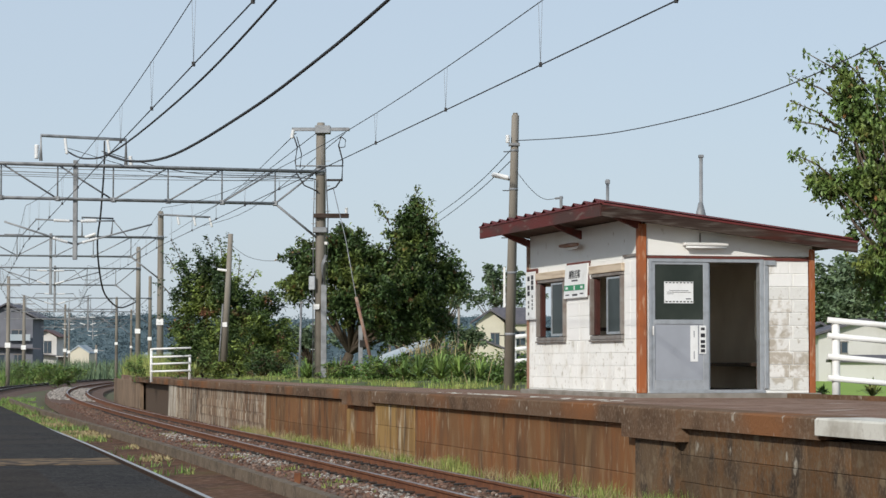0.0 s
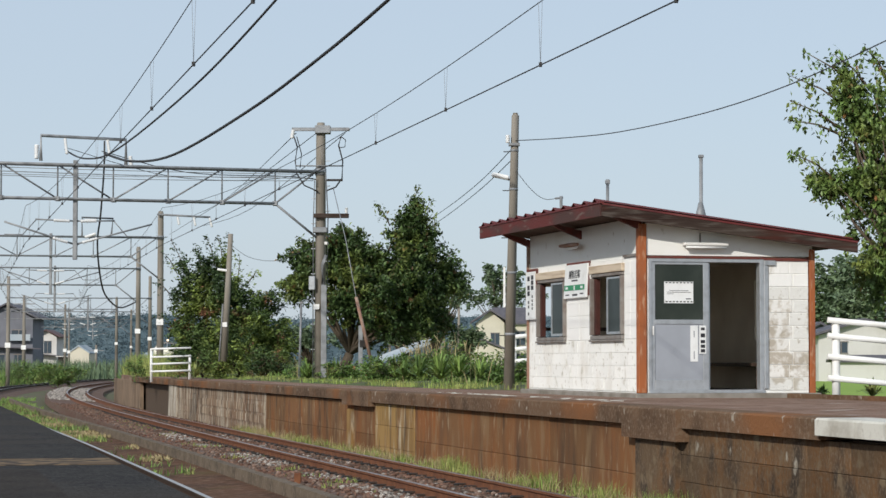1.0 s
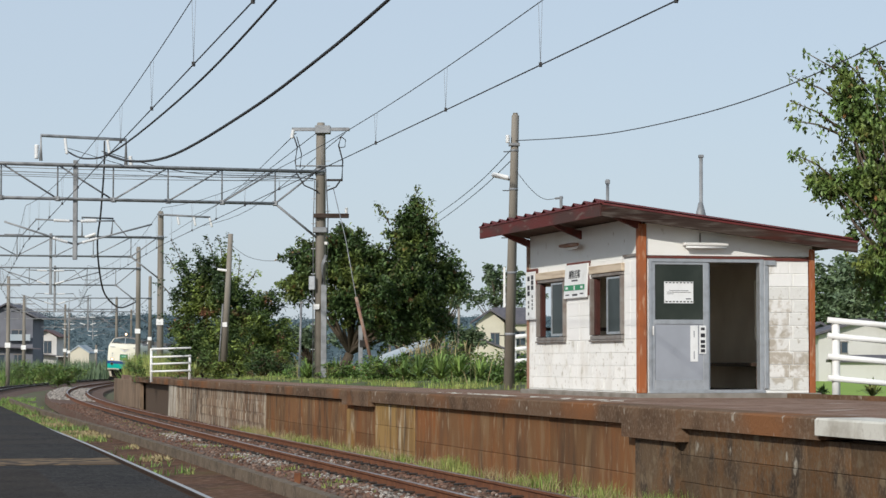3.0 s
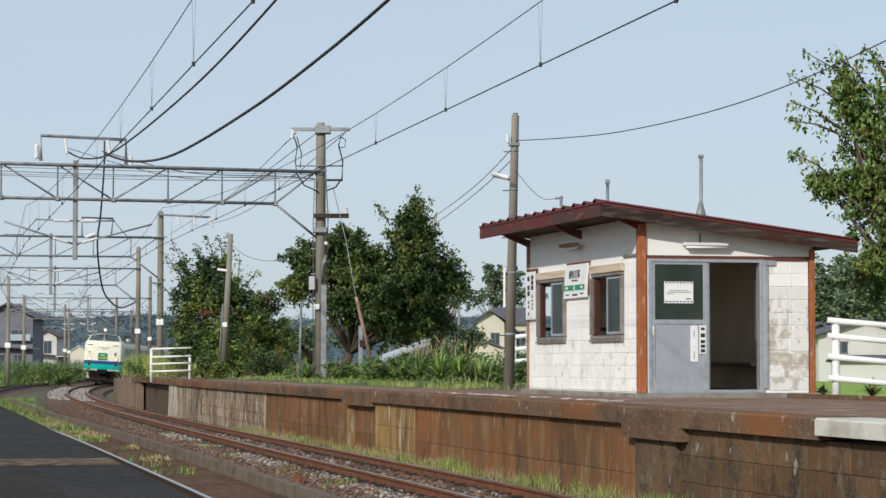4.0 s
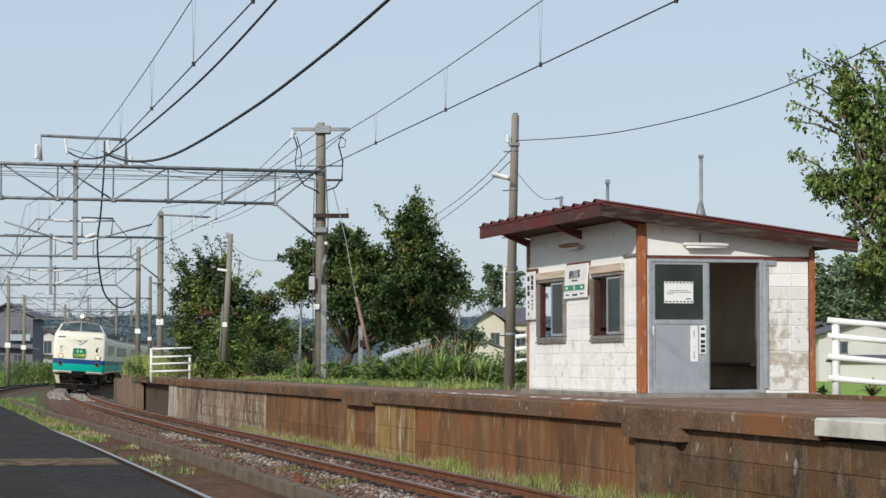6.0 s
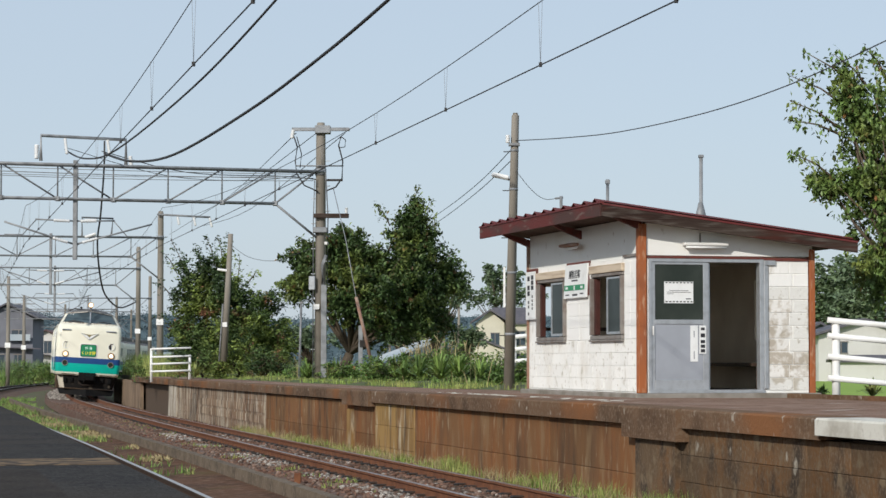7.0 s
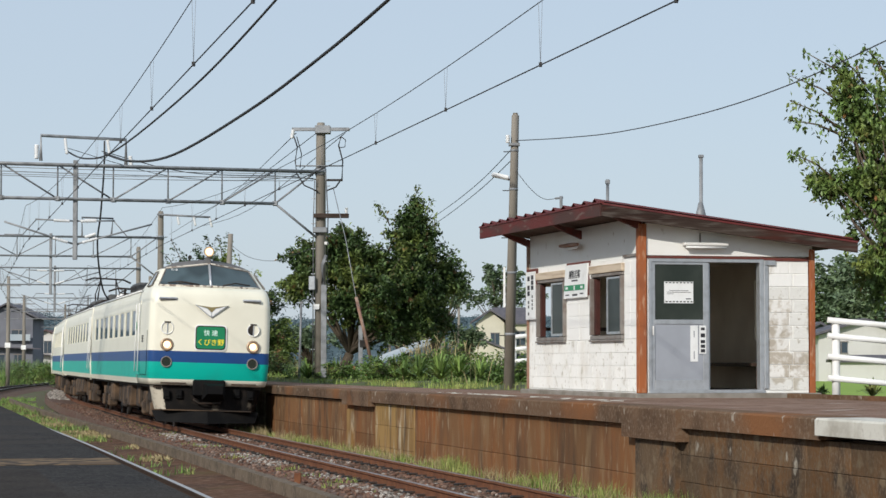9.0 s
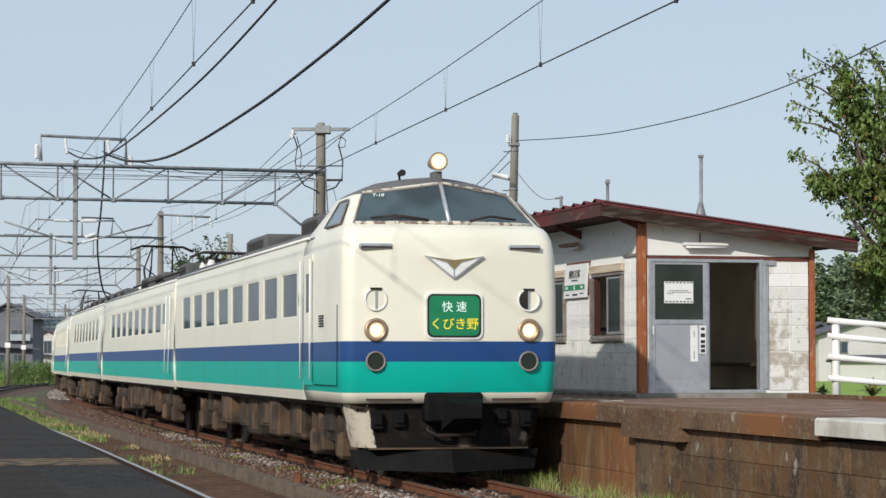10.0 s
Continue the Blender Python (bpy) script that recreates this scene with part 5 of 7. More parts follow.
    part("coupler_cover", bm, M["slate"], t, "dark grey faceted coupler cover")
    for x in (-0.85, 0.85):
        part("step_bar", boxes([(x - 0.3, x + 0.3, 0.08 - h, 0.3 - h, 1.09, 1.115)]), M["darkwood"], t)
    def curved(w, n, r, z0, z1, lean, material, nm, label):
        bm = bmesh.new()
        rows = []
        for z, g in ((z0, lean), (z1, 0)):
            half = [(-w, n + 0.62)] + [(-(w - r) - r * math.cos(q * math.pi / 12), n + r - r * math.sin(q * math.pi / 12)) for q in range(7)] + [(0, n - 0.05)]
            full = half + [(-x, y) for x, y in half[-2::-1]]
            rows.append([bm.verts.new((x * (1 - g * 5.5), y + g - h, z)) for x, y in full])
        for k in range(len(rows[0]) - 1):
            f = bm.faces.new((rows[0][k], rows[0][k + 1], rows[1][k + 1], rows[1][k]))
            f.smooth, f.material_index = True, 1 if k < 6 else 0
        return part(nm, bm, [material, M["skirt_side"]], t, label)
    curved(1.36, 0.28, 0.35, 0.46, 1.03, 0.02, M["skirt"], "skirt", "dark grey front skirt with pale chipped paint")
    part("skirt_lip", boxes([(-1.08, 1.08, 0.24 - h, 0.5 - h, 0.44, 0.462)]), M["dust"], t)
    bm = bmesh.new()
    f = [bm.verts.new(v) for v in ((-1.3, 0.55 - h, 0.43), (0, 0.15 - h, 0.43), (1.3, 0.55 - h, 0.43), (1.2, 0.38 - h, 0.17), (0, -0.02 - h, 0.14), (-1.2, 0.38 - h, 0.17))]
    g = [bm.verts.new(v.co + Vector((0, 0.06, 0))) for v in f]
    for q in ((0, 1, 4, 5), (1, 2, 3, 4)):
        bm.faces.new([f[i] for i in q])
        bm.faces.new([g[i] for i in q[::-1]])
    for i in range(6):
        j = (i + 1) % 6
        bm.faces.new((f[j], f[i], g[i], g[j]))
    part("snow_plough", bm, M["slate"], t, "dark steel snow plough under the skirt")
    for x, z in ((-0.98, 0.8), (-0.68, 0.82), (-0.25, 0.86), (0.72, 0.86), (1.05, 0.82)):
        j = part("jumper_socket", boxes([(x - 0.08, x + 0.08, 0.2 - h, 0.35 - h, z - 0.1, z + 0.12)], 0.02), M["slate"], t, "grey jumper cable socket")
        part("socket_lid", boxes([(x - 0.06, x + 0.06, 0.17 - h, 0.21 - h, z - 0.04, z + 0.1)], 0.015), M["slate"], j)
    part("hose", tubes([([(-0.3, 0.1 - h, 0.95), (-0.36, 0.06 - h, 0.7), (-0.2, 0.1 - h, 0.62), (0.3, 0.1 - h, 0.64), (0.4, 0.12 - h, 0.9)], 0.025)]), M["iron"], t)
    # crew door, louvres
    door(t, -h + 2.45)
    part("access_panel", tubes([([(-1.478, 0.5 - h, 2.36), (-1.478, 0.5 - h, 1.28), (-1.478, 2.3 - h, 1.28)], 0.006)]), M["slate"], t)
    part("side_louvre", boxes([(-1.485, -1.465, 1.55 - h, 1.9 - h, 2.08 + i * 0.035, 2.1 + i * 0.035) for i in range(5)]), M["slate"], t)
    part("door_badge", disc(bmesh.new(), 0, 0, 0, 0.11, 0.008), M["signgreen"], t).matrix_basis = Matrix.Translation((-1.474, 3.5 - h, 2.5)) @ Matrix.Rotation(radians(-90), 4, "Z")
    roof_gear(t, [(-h + 4.5, 1.3, 0.75, 0.32), (-h + 6.1, 1.7, 0.75, 0.34), (1.6, 2.3, 0.8, 0.3)])
    end_car(t, h, h)
    bogie(t, -h + 2.9)
    bogie(t, h - 3.4)
    underfloor(t, h, 3, -h + 5.0)
    return t


SPEED, NOSE = 25.78, 0.1
cars = []
first, power, plain = lead_car(), mid_car(1), mid_car(0)
spare = Matrix.Identity(4)
s = NOSE
for ob, length in ((first, 19.7), (power, 20.0), (plain, 20.0), (copy_thing(power, spare), 20.0), (copy_thing(plain, spare), 20.0), (copy_thing(plain, spare), 20.0)):
    cars.append((ob, s, length))
    s += length + 0.5


# ------------------------------------------------------------------ overhead line
MASTS = (36.9, 76.3, 109.7, 158.5, 208.0)


def insulator(bm, a, b, r=0.055):
    a, b = Vector(a), Vector(b)
    pts, rad = [], []
    for i in range(13):
        pts.append(a.lerp(b, i / 12))
        rad.append(r if i % 2 else r * 0.5)
    return tube(bm, pts, rad, 8)


def gantry(base, top, zt, zb, turn, length, spacing, r=0.16, tag=""):
    """A concrete mast with a lattice beam that reaches left over the tracks."""
    bx, by, bz = base
    t = thing("line_gantry", "grey concrete mast with steel lattice beam over the tracks", "gantry", group="line gantries")
    part("mast", tube(bmesh.new(), [(bx, by, bz), (bx, by, top - 0.12), (bx, by, top)], [r * 1.2, r * 0.92, r * 0.7], 16), M["pole"], t, "weathered concrete mast")
    d = Vector((-math.cos(turn), -math.sin(turn), 0))
    b0 = Vector((bx, by, 0))

    def at(m, z):
        return b0 + d * m + Vector((0, 0, z))
    inset = 1.35
    for off in (-0.14, 0.14):
        e = Vector((0, off, 0))
        part("top_chord", tubes([([at(-0.1, zt) + e, at(length, zt) + e], 0.045)], 6), M["galv"], t)
        part("bottom_chord", tubes([([at(inset, zb) + e, at(length, zb) + e], 0.04)], 6), M["galv"], t)
        part("knee_brace", tubes([([at(inset, zb) + e, at(0.12, zb - 0.95) + e * 0.3], 0.035)], 6), M["galv"], t)
    n = int((length - inset) / spacing)
    for i in range(n + 1):
        m = inset + i * spacing
        part("strut", tubes([([at(m, zb), at(m, zt)], 0.022)], 6), M["galv"], t)
        part("joint_plate", boxes([(-0.07, 0.07, -0.17, 0.17, -0.06, 0.06, Matrix.Translation(at(m, zb)))], 0.01), M["galv"], t)
        if i < n:
            q = ([at(m, zb), at(m + spacing, zt)] if i >= 3 else [at(m + spacing, zb), at(m, zt)])
            part("diagonal", tubes([(q, 0.026)], 6), M["galv"], t)
    part("diagonal", tubes([([at(inset, zb), at(0.15, zt)], 0.03)], 6), M["galv"], t)
    part("band", tube(bmesh.new(), [(bx, by, zt - 0.1), (bx, by, zt + 0.1)], r * 1.12, 16), M["galv"], t)
    # drop post and pull-off arms
    m = (inset + 3.68 * spacing) if tag == "first" else inset + 3.6
    part("drop_post", boxes([(-0.06, 0.06, -0.06, 0.06, zt - 2.62, zt + 0.14, Matrix.Translation(at(m, 0)))], 0.01), M["galv"], t, "grey steel drop post")
    for sx, reach in ((1, 2.15), (-1, 1.95)):
        a = part("pull_off_arm", tubes([([at(m, zt - 1.55), at(m - sx * 1.1, zt - 1.52)], 0.024), ([at(m, zt - 2.2), at(m - sx * reach, zt - 1.6)], 0.028), ([at(m - sx * 1.05, zt - 1.5), at(m - sx * 1.45, zt - 1.95), at(m - sx * reach, zt - 1.95)], 0.016)], 6), M["galv"], t)
        part("insulator", insulator(bmesh.new(), at(m - sx * 0.15, zt - 1.55), at(m - sx * 0.6, zt - 1.535)), M["ceramic"], a)
        part("insulator", insulator(bmesh.new(), at(m - sx * 0.2, zt - 2.14), at(m - sx * 0.62, zt - 2.02)), M["ceramic"], a)
    return t, at


g1, at1 = gantry((-3.51, 66.0, 0.9), 8.42, 7.0, 6.06, 0.33, 13.5, 1.55, 0.145, "first")
for px_x, y, top, zt, zb in ((-12.88, 105.0, 8.4, 7.18, 6.3), (-18.25, 138.0, 8.4, 7.08, 6.08), (-23.64, 186.0, 8.4, 6.6, 5.5), (-33.98, 240.0, 8.2, 6.9, 5.9), (-40.56, 300.0, 8.2, 6.9, 5.9)):
    g = gantry((px_x, y, -1.0), top, zt, zb, 0.25 if y < 150 else 0.12, 15.0 if y < 150 else 11.5, 1.7, 0.14)[0]
    part("tag", boxes([(-0.16, 0.16, -0.2, -0.17, 3.2, 3.48, Matrix.Translation((px_x, y, 0)))]), M["whitepaint"], g, "white tag plate")
# masts on the other side of the line, far off
for x, y, top in ((-34.70, 184.0, 8.3), (-39.07, 215.0, 7.6), (-45.88, 280.0, 8.4), (-53.51, 330.0, 8.4), (-45.11, 300.0, 3.6)):
    t = thing("line_mast", "slim grey concrete mast beside the far tracks", "mast", group="far masts")
    part("shaft", tube(bmesh.new(), [(x, y, -1.1), (x, y, top)], [0.19, 0.13], 10), M["pole"], t)
    part("crossarm", boxes([(-1.0, 1.0, -0.05, 0.05, top - 0.8, top - 0.7, Matrix.Translation((x, y, 0)))]), M["galv"], t)
    part("tag", boxes([(-0.22, 0.22, -0.21, -0.19, 2.6, 3.0, Matrix.Translation((x, y, 0)))]), M["whitepaint"], t, "white tag plate")

# feeder frame on the first beam
t = thing("feeder_support", "steel feeder support with white insulators on the lattice beam", "wire support")
fa, fb = at1(8.02, 0), at1(5.65, 0)
part("frame_bar", tubes([([fa + Vector((0, 0, 7.1)), fa + Vector((0, 0, 7.8)), fb + Vector((0, 0, 7.75)), fb + Vector((0, 0, 7.05))], 0.05)], 6), M["galv"], t)
for f, h in ((0.28, 7.3), (0.78, 7.35)):
    q = fa.lerp(fb, f)
    part("insulator", insulator(bmesh.new(), q + Vector((0, 0, 7.74)), q + Vector((0.06, 0, h))), M["ceramic"], t)
part("insulator", insulator(bmesh.new(), fa + Vector((-0.12, 0, 7.15)), fa + Vector((-0.12, 0, 7.55)), 0.08), M["ceramic"], t)
part("insulator", insulator(bmesh.new(), fb + Vector((0.15, 0, 7.02)), fb + Vector((0.12, 0, 7.3)), 0.07), M["ceramic"], t)

# insulator arm on the second mast
t = thing("line_crossarm", "steel crossarm with three hanging insulators", "crossarm")
part("arm", tubes([([(-13.01, 104.70, 8.23), (-10.59, 104.70, 8.10)], 0.05)], 6), M["galv"], t)
for q in (((-12.08, 104.70, 8.12), (-12.00, 104.70, 7.76)), ((-11.34, 104.70, 8.10), (-11.26, 104.70, 7.71)), ((-10.62, 104.70, 8.07), (-10.51, 104.70, 7.66))):
    part("insulator", insulator(bmesh.new(), *q, 0.07), M["ceramic"], t)
t = thing("feeder_bracket", "dark steel bracket with insulators under the lattice beam", "bracket")
part("arm", tubes([([(-16.15, 103.00, 7.10), (-16.16, 103.00, 7.99), (-14.77, 103.00, 7.94), (-14.84, 103.00, 7.23)], 0.05)], 6), M["galv"], t)
part("insulator", insulator(bmesh.new(), (-16.03, 103.00, 7.86), (-15.48, 103.00, 7.86), 0.09), M["ceramic"], t)
part("insulator", insulator(bmesh.new(), (-16.03, 103.00, 7.10), (-15.52, 103.00, 7.26), 0.09), M["ceramic"], t)

# fittings of the first mast
mx = -3.51
t = thing("mast_crossarm", "galvanised steel crossarm with cable loops on the mast", "crossarm", Matrix.Translation((mx + 0.04, 66, 0)))
part("arm", boxes([(-0.86, 0.8, -0.24, -0.16, 8.16, 8.26), (-0.2, 0.24, -0.26, 0.2, 8.1, 8.32)], 0.01), M["galv"], t)
part("insulator", insulator(bmesh.new(), (-0.82, -0.2, 8.2), (-0.86, -0.2, 7.95), 0.07), M["ceramic"], t)
part("lower_bar", tubes([([(-0.75, -0.2, 7.16), (0.62, -0.2, 7.16)], 0.022)], 6), M["galv"], t)
part("bracket", boxes([(0.14, 0.6, -0.24, -0.16, 6.72, 6.78)]), M["iron"], t)
part("cable_loop", tubes([([(-0.8, -0.22, 8.0), (-0.7, -0.22, 7.7), (-0.76, -0.22, 7.3), (-0.72, -0.22, 6.95), (-0.5, -0.22, 6.6), (-0.1, -0.22, 6.42)], 0.022), ([(-0.72, -0.22, 8.0), (-0.58, -0.22, 7.5), (-0.62, -0.22, 7.1)], 0.016), ([(0.55, -0.22, 8.0), (0.48, -0.22, 7.75), (0.6, -0.22, 7.3), (0.58, -0.22, 6.8), (0.4, -0.22, 6.55), (0.15, -0.22, 6.45)], 0.024), ([(0.55, -0.22, 8.0), (0.68, -0.22, 7.9), (0.66, -0.22, 7.7), (0.5, -0.22, 7.68)], 0.016)], 6), M["wire"], t)
t = thing("wooden_crossarm", "weathered timber crossarm on the concrete mast", "crossarm", Matrix.Translation((mx, 66, 0)))
part("arm", boxes([(-0.18, 0.82, -0.28, -0.17, 5.66, 5.79)], 0.015), M["greywood"], t)
part("strap", boxes([(-0.2, 0.2, -0.3, 0.2, 5.24, 5.4)], 0.02), M["galv"], t)
part("insulator", insulator(bmesh.new(), (0.75, -0.22, 5.8), (0.75, -0.22, 5.96)), M["ceramic"], t)
t = thing("cable_duct", "grey steel cable duct and switch box on the mast", "duct", Matrix.Translation((mx, 66, 0)))
part("duct", boxes([(0.03, 0.19, -0.3, -0.19, 1.1, 3.75)], 0.01), M["galv"], t)
part("conduit", tubes([([(-0.2, -0.2, 1.1), (-0.2, -0.2, 5.6), (-0.16, -0.2, 6.8)], 0.016), ([(0.2, -0.2, 3.7), (0.22, -0.2, 5.7), (0.15, -0.2, 7.0)], 0.02), ([(0.08, -0.24, 3.75), (0.06, -0.24, 4.3), (0.17, -0.24, 4.6)], 0.05)], 6), M["galv"], t)
for k in range(16):
    part("step_bolt", boxes([(0.15 if k % 2 else -0.27, 0.27 if k % 2 else -0.15, -0.06, -0.03, 1.9 + k * 0.36, 1.925 + k * 0.36)]), M["alu"], t)
part("switch_box", boxes([(-0.32, -0.14, -0.3, -0.14, 3.6, 4.0)], 0.02), M["alu"], t)
part("tag", boxes([(-0.19, -0.02, -0.215, -0.2, 3.05, 3.2)]), M["whitepaint"], t, "white tag plate")
t = thing("mast_lamp", "white lamp on an arm from the mast", "lamp", Matrix.Translation((mx, 66, 0)))
part("lamp_head", boxes([(-0.45, -0.12, -0.1, 0.1, 4.9, 4.99, pose(0, 0, 0.0, 0, 4, 0))], 0.02), M["whitepaint"], t)

# catenary of both tracks
def catenary(w, z, zm, supports, label, fall=0.62):
    t = thing("overhead_wire", label, "overhead wire", group="overhead wires")
    contact, upper, drops = [], [], []
    for a, b in zip(supports, supports[1:]):
        p, q = line(a, w), line(b, w)
        n = 20
        for i in range(n + (b == supports[-1])):
            f = i / n
            c = p.lerp(q, f)
            g = (zm - z) * (1 - 4 * fall * f * (1 - f))
            contact.append(c + Vector((0, 0, z)))
            upper.append(c + Vector((0, 0, z + g)))
            if i % 2 == 1 and a < 120:
                drops.append([c + Vector((0, 0, z)), c + Vector((0, 0, z + g))])
    part("contact_wire", tube(bmesh.new(), contact, 0.0085, 5), M["wire"], t)
    part("messenger_wire", tube(bmesh.new(), upper, 0.0065, 5), M["wire"], t)
    for d in drops:
        for k in (-0.022, 0.022):
            part("dropper", tube(bmesh.new(), [d[0], d[1] + Vector((k, 0, 0))], 0.0025, 4), M["thinwire"], t)
        part("clip", boxes([(-0.018, 0.018, -0.03, 0.03, -0.02, 0.03, Matrix.Translation(d[0]))]), M["wire"], t)


catenary(0.0, 5.0, 6.07, (-11.4, *MASTS), "thin dark contact and messenger wires over the main track")
catenary(NEAR - 0.27, 5.0, 6.07, (-10.4, *MASTS), "thin dark contact and messenger wires over the second track", 0.53)


def cable(label, rows, r, group="cables"):
    return tagged(part("cable", tube(bmesh.new(), rows, r, 7), M["wire"]), label, "cable", group)


def smooth(points, n=6):
    """A curve through points."""
    p = [Vector(q) for q in points]
    out = []
    for i in range(len(p) - 1):
        a, b, c, d = p[max(i - 1, 0)], p[i], p[i + 1], p[min(i + 2, len(p) - 1)]
        for k in range(n):
            f = k / n
            out.append(0.5 * (2 * b + (c - a) * f + (2 * a - 5 * b + 4 * c - d) * f * f + (3 * b - a - 3 * c + d) * f ** 3))
    return out + [p[-1]]


cable("thick black feeder cable hanging from the gantry", smooth([(-10.56, 64.20, 7.47), (-9.74, 62.50, 7.08), (-8.24, 58.00, 6.91), (-5.34, 49.00, 7.42), (-3.09, 41.50, 8.05), (-1.46, 36.00, 8.69)]), 0.024)
cable("thick black feeder cable hanging from the gantry", smooth([(-9.46, 64.20, 7.37), (-8.37, 62.00, 6.96), (-6.76, 58.00, 6.80), (-4.23, 50.00, 7.03), (-2.48, 45.00, 7.48), (-1.04, 40.50, 7.90), (0.68, 36.00, 8.69)]), 0.034)
cable("black jumper cable hanging down from the feeder frame", smooth([(-9.43, 64.00, 7.70), (-9.44, 64.00, 6.91), (-9.60, 64.50, 5.68), (-9.76, 65.00, 4.91), (-9.97, 67.00, 4.03), (-10.23, 70.00, 3.54), (-10.51, 75.00, 3.31), (-10.67, 80.00, 3.62)]), 0.026)
cable("thin feeder wire to the mast", smooth([(-10.48, 64.00, 7.51), (-7.73, 65.00, 6.80), (-5.09, 66.00, 6.78), (-3.63, 66.00, 7.08)]), 0.009)
cable("thin feeder wire to the mast", smooth([(-9.51, 64.00, 7.42), (-7.25, 65.00, 6.91), (-4.61, 66.00, 6.88), (-3.63, 66.00, 6.78)]), 0.012)
cable("thin line wire from the mast crossarm", smooth([(-4.22, 66.00, 8.12), (-9.90, 105.00, 8.97), (-15.26, 140.00, 10.36)]), 0.012)
cable("thin line wire from the mast crossarm", smooth([(-2.82, 66.00, 8.12), (-8.87, 105.00, 8.45), (-14.57, 140.00, 9.77)]), 0.012)
cable("thin line wire from the mast crossarm", smooth([(-3.64, 66.00, 8.12), (-8.23, 92.00, 8.33), (-16.63, 140.00, 9.25)]), 0.012)

for k, (h0, h1, r) in enumerate(((6.93, 6.9, 0.01), (6.86, 6.79, 0.012), (6.76, 6.72, 0.009), (6.8, 6.86, 0.008))):
    a, b = at1(13.4, h0), at1(0.2, h1)
    tagged(part("cable", tube(bmesh.new(), [p - Vector((0, 0.3, 0)) for p in sag(a, b, 0.05 + 0.03 * k)], r, 5), M["galv"]), "pale grey cable strung along the gantry beam", "cable", "beam cables")

# utility pole by the shelter
t = thing("utility_pole", "slim brown-grey concrete utility pole beside the shelter", "utility pole")
a, b = Vector((1.31, 46.00, 1.08)), Vector((1.45, 46.00, 6.55))
a.z = 0.98
part("shaft", tube(bmesh.new(), [a, b - Vector((0, 0, 0.06)), b], [0.112, 0.076, 0.05], 14), M["pole"], t)
for f in (0.2, 0.42, 0.55, 0.72, 0.86):
    q = a.lerp(b, f)
    part("band", tube(bmesh.new(), [q, q + Vector((0, 0, 0.05))], 0.115 - 0.034 * f, 14), M["galv"], t)
    part("step_bolt", tubes([([q + Vector((-0.22, 0, 0)), q + Vector((0.02, 0, 0))], 0.01)], 5), M["iron"], t)
q = a.lerp(b, 0.755)
lamp = part("lamp_head", boxes([(-0.46, -0.1, -0.1, 0.1, -0.01, 0.08, Matrix.Translation(q) @ pose(0, 0, 0, 0, 12, 0))], 0.03), M["whitepaint"], t, "white street lamp head")
part("lamp_arm", tubes([([q + Vector((-0.12, 0, 0.03)), q + Vector((0.0, 0, 0.0))], 0.02)], 6), M["galv"], lamp)
q = a.lerp(b, 0.89)
part("insulator", insulator(bmesh.new(), q + Vector((-0.14, -0.1, 0)), q + Vector((-0.14, -0.1, 0.16))), M["ceramic"], t)
part("cable_clamp", boxes([(-0.12, 0.1, -0.12, 0.1, -0.05, 0.0, Matrix.Translation(q))]), M["galv"], t)
q = a.lerp(b, 0.31)
part("pole_sign", boxes([(-0.15, -0.11, -0.06, 0.06, -0.05, 0.75, Matrix.Translation(q))]), M["whitepaint"], t, "narrow white pole sign seen edge-on")
wp = a.lerp(b, 0.9)
cable("twisted grey cable from the utility pole", smooth([wp, (2.28, 43.00, 5.76), (3.11, 40.00, 5.58), (4.13, 36.00, 5.48), (5.01, 33.00, 5.57), (5.80, 30.00, 5.78), (6.33, 28.00, 5.97)]), 0.009)
cable("thin drop cable from the utility pole", smooth([a.lerp(b, 0.8), (1.74, 45.50, 4.98), (1.98, 45.20, 4.77), (2.22, 45.00, 4.76)]), 0.006)
cable("twisted grey cable from the utility pole", smooth([a.lerp(b, 0.88), (0.76, 55.00, 5.76), (-0.33, 70.00, 5.93), (-2.19, 95.00, 6.44)]), 0.009)
cable("twisted grey cable from the utility pole", smooth([a.lerp(b, 0.84), (0.82, 55.00, 5.62), (-0.24, 70.00, 5.75), (-2.19, 95.00, 6.09)]), 0.009)

# leaning lamp pole in the shrubs
t = thing("lamp_pole", "slim leaning concrete lamp pole among shrubs", "lamp pole")
a, b = Vector((-7.60, 80.00, 1.56)), Vector((-7.38, 80.00, 5.99))
part("shaft", tube(bmesh.new(), [a, b], [0.12, 0.085], 12), M["pole"], t)
q = a.lerp(b, 0.7)
part("lamp_head", boxes([(-0.4, -0.05, -0.08, 0.08, 0, 0.08, Matrix.Translation(q) @ pose(0, 0, 0, 0, 8, 0))], 0.02), M["whitepaint"], t, "white street lamp head")
part("tag", boxes([(-0.1, 0.06, -0.14, -0.12, 0, 0.16, Matrix.Translation(a.lerp(b, 0.27)))]), M["whitepaint"], t)
part("conduit", tubes([([a + Vector((-0.16, 0, 0)), a.lerp(b, 0.45) + Vector((-0.14, 0, 0))], 0.03)], 6), M["galv"], t)
cable("thin drooping cable between poles", smooth([a.lerp(b, 0.92), (-6.50, 77.00, 5.05), (-5.35, 73.00, 4.75), (-4.24, 68.00, 4.77), (-3.60, 66.00, 4.87)]), 0.008)
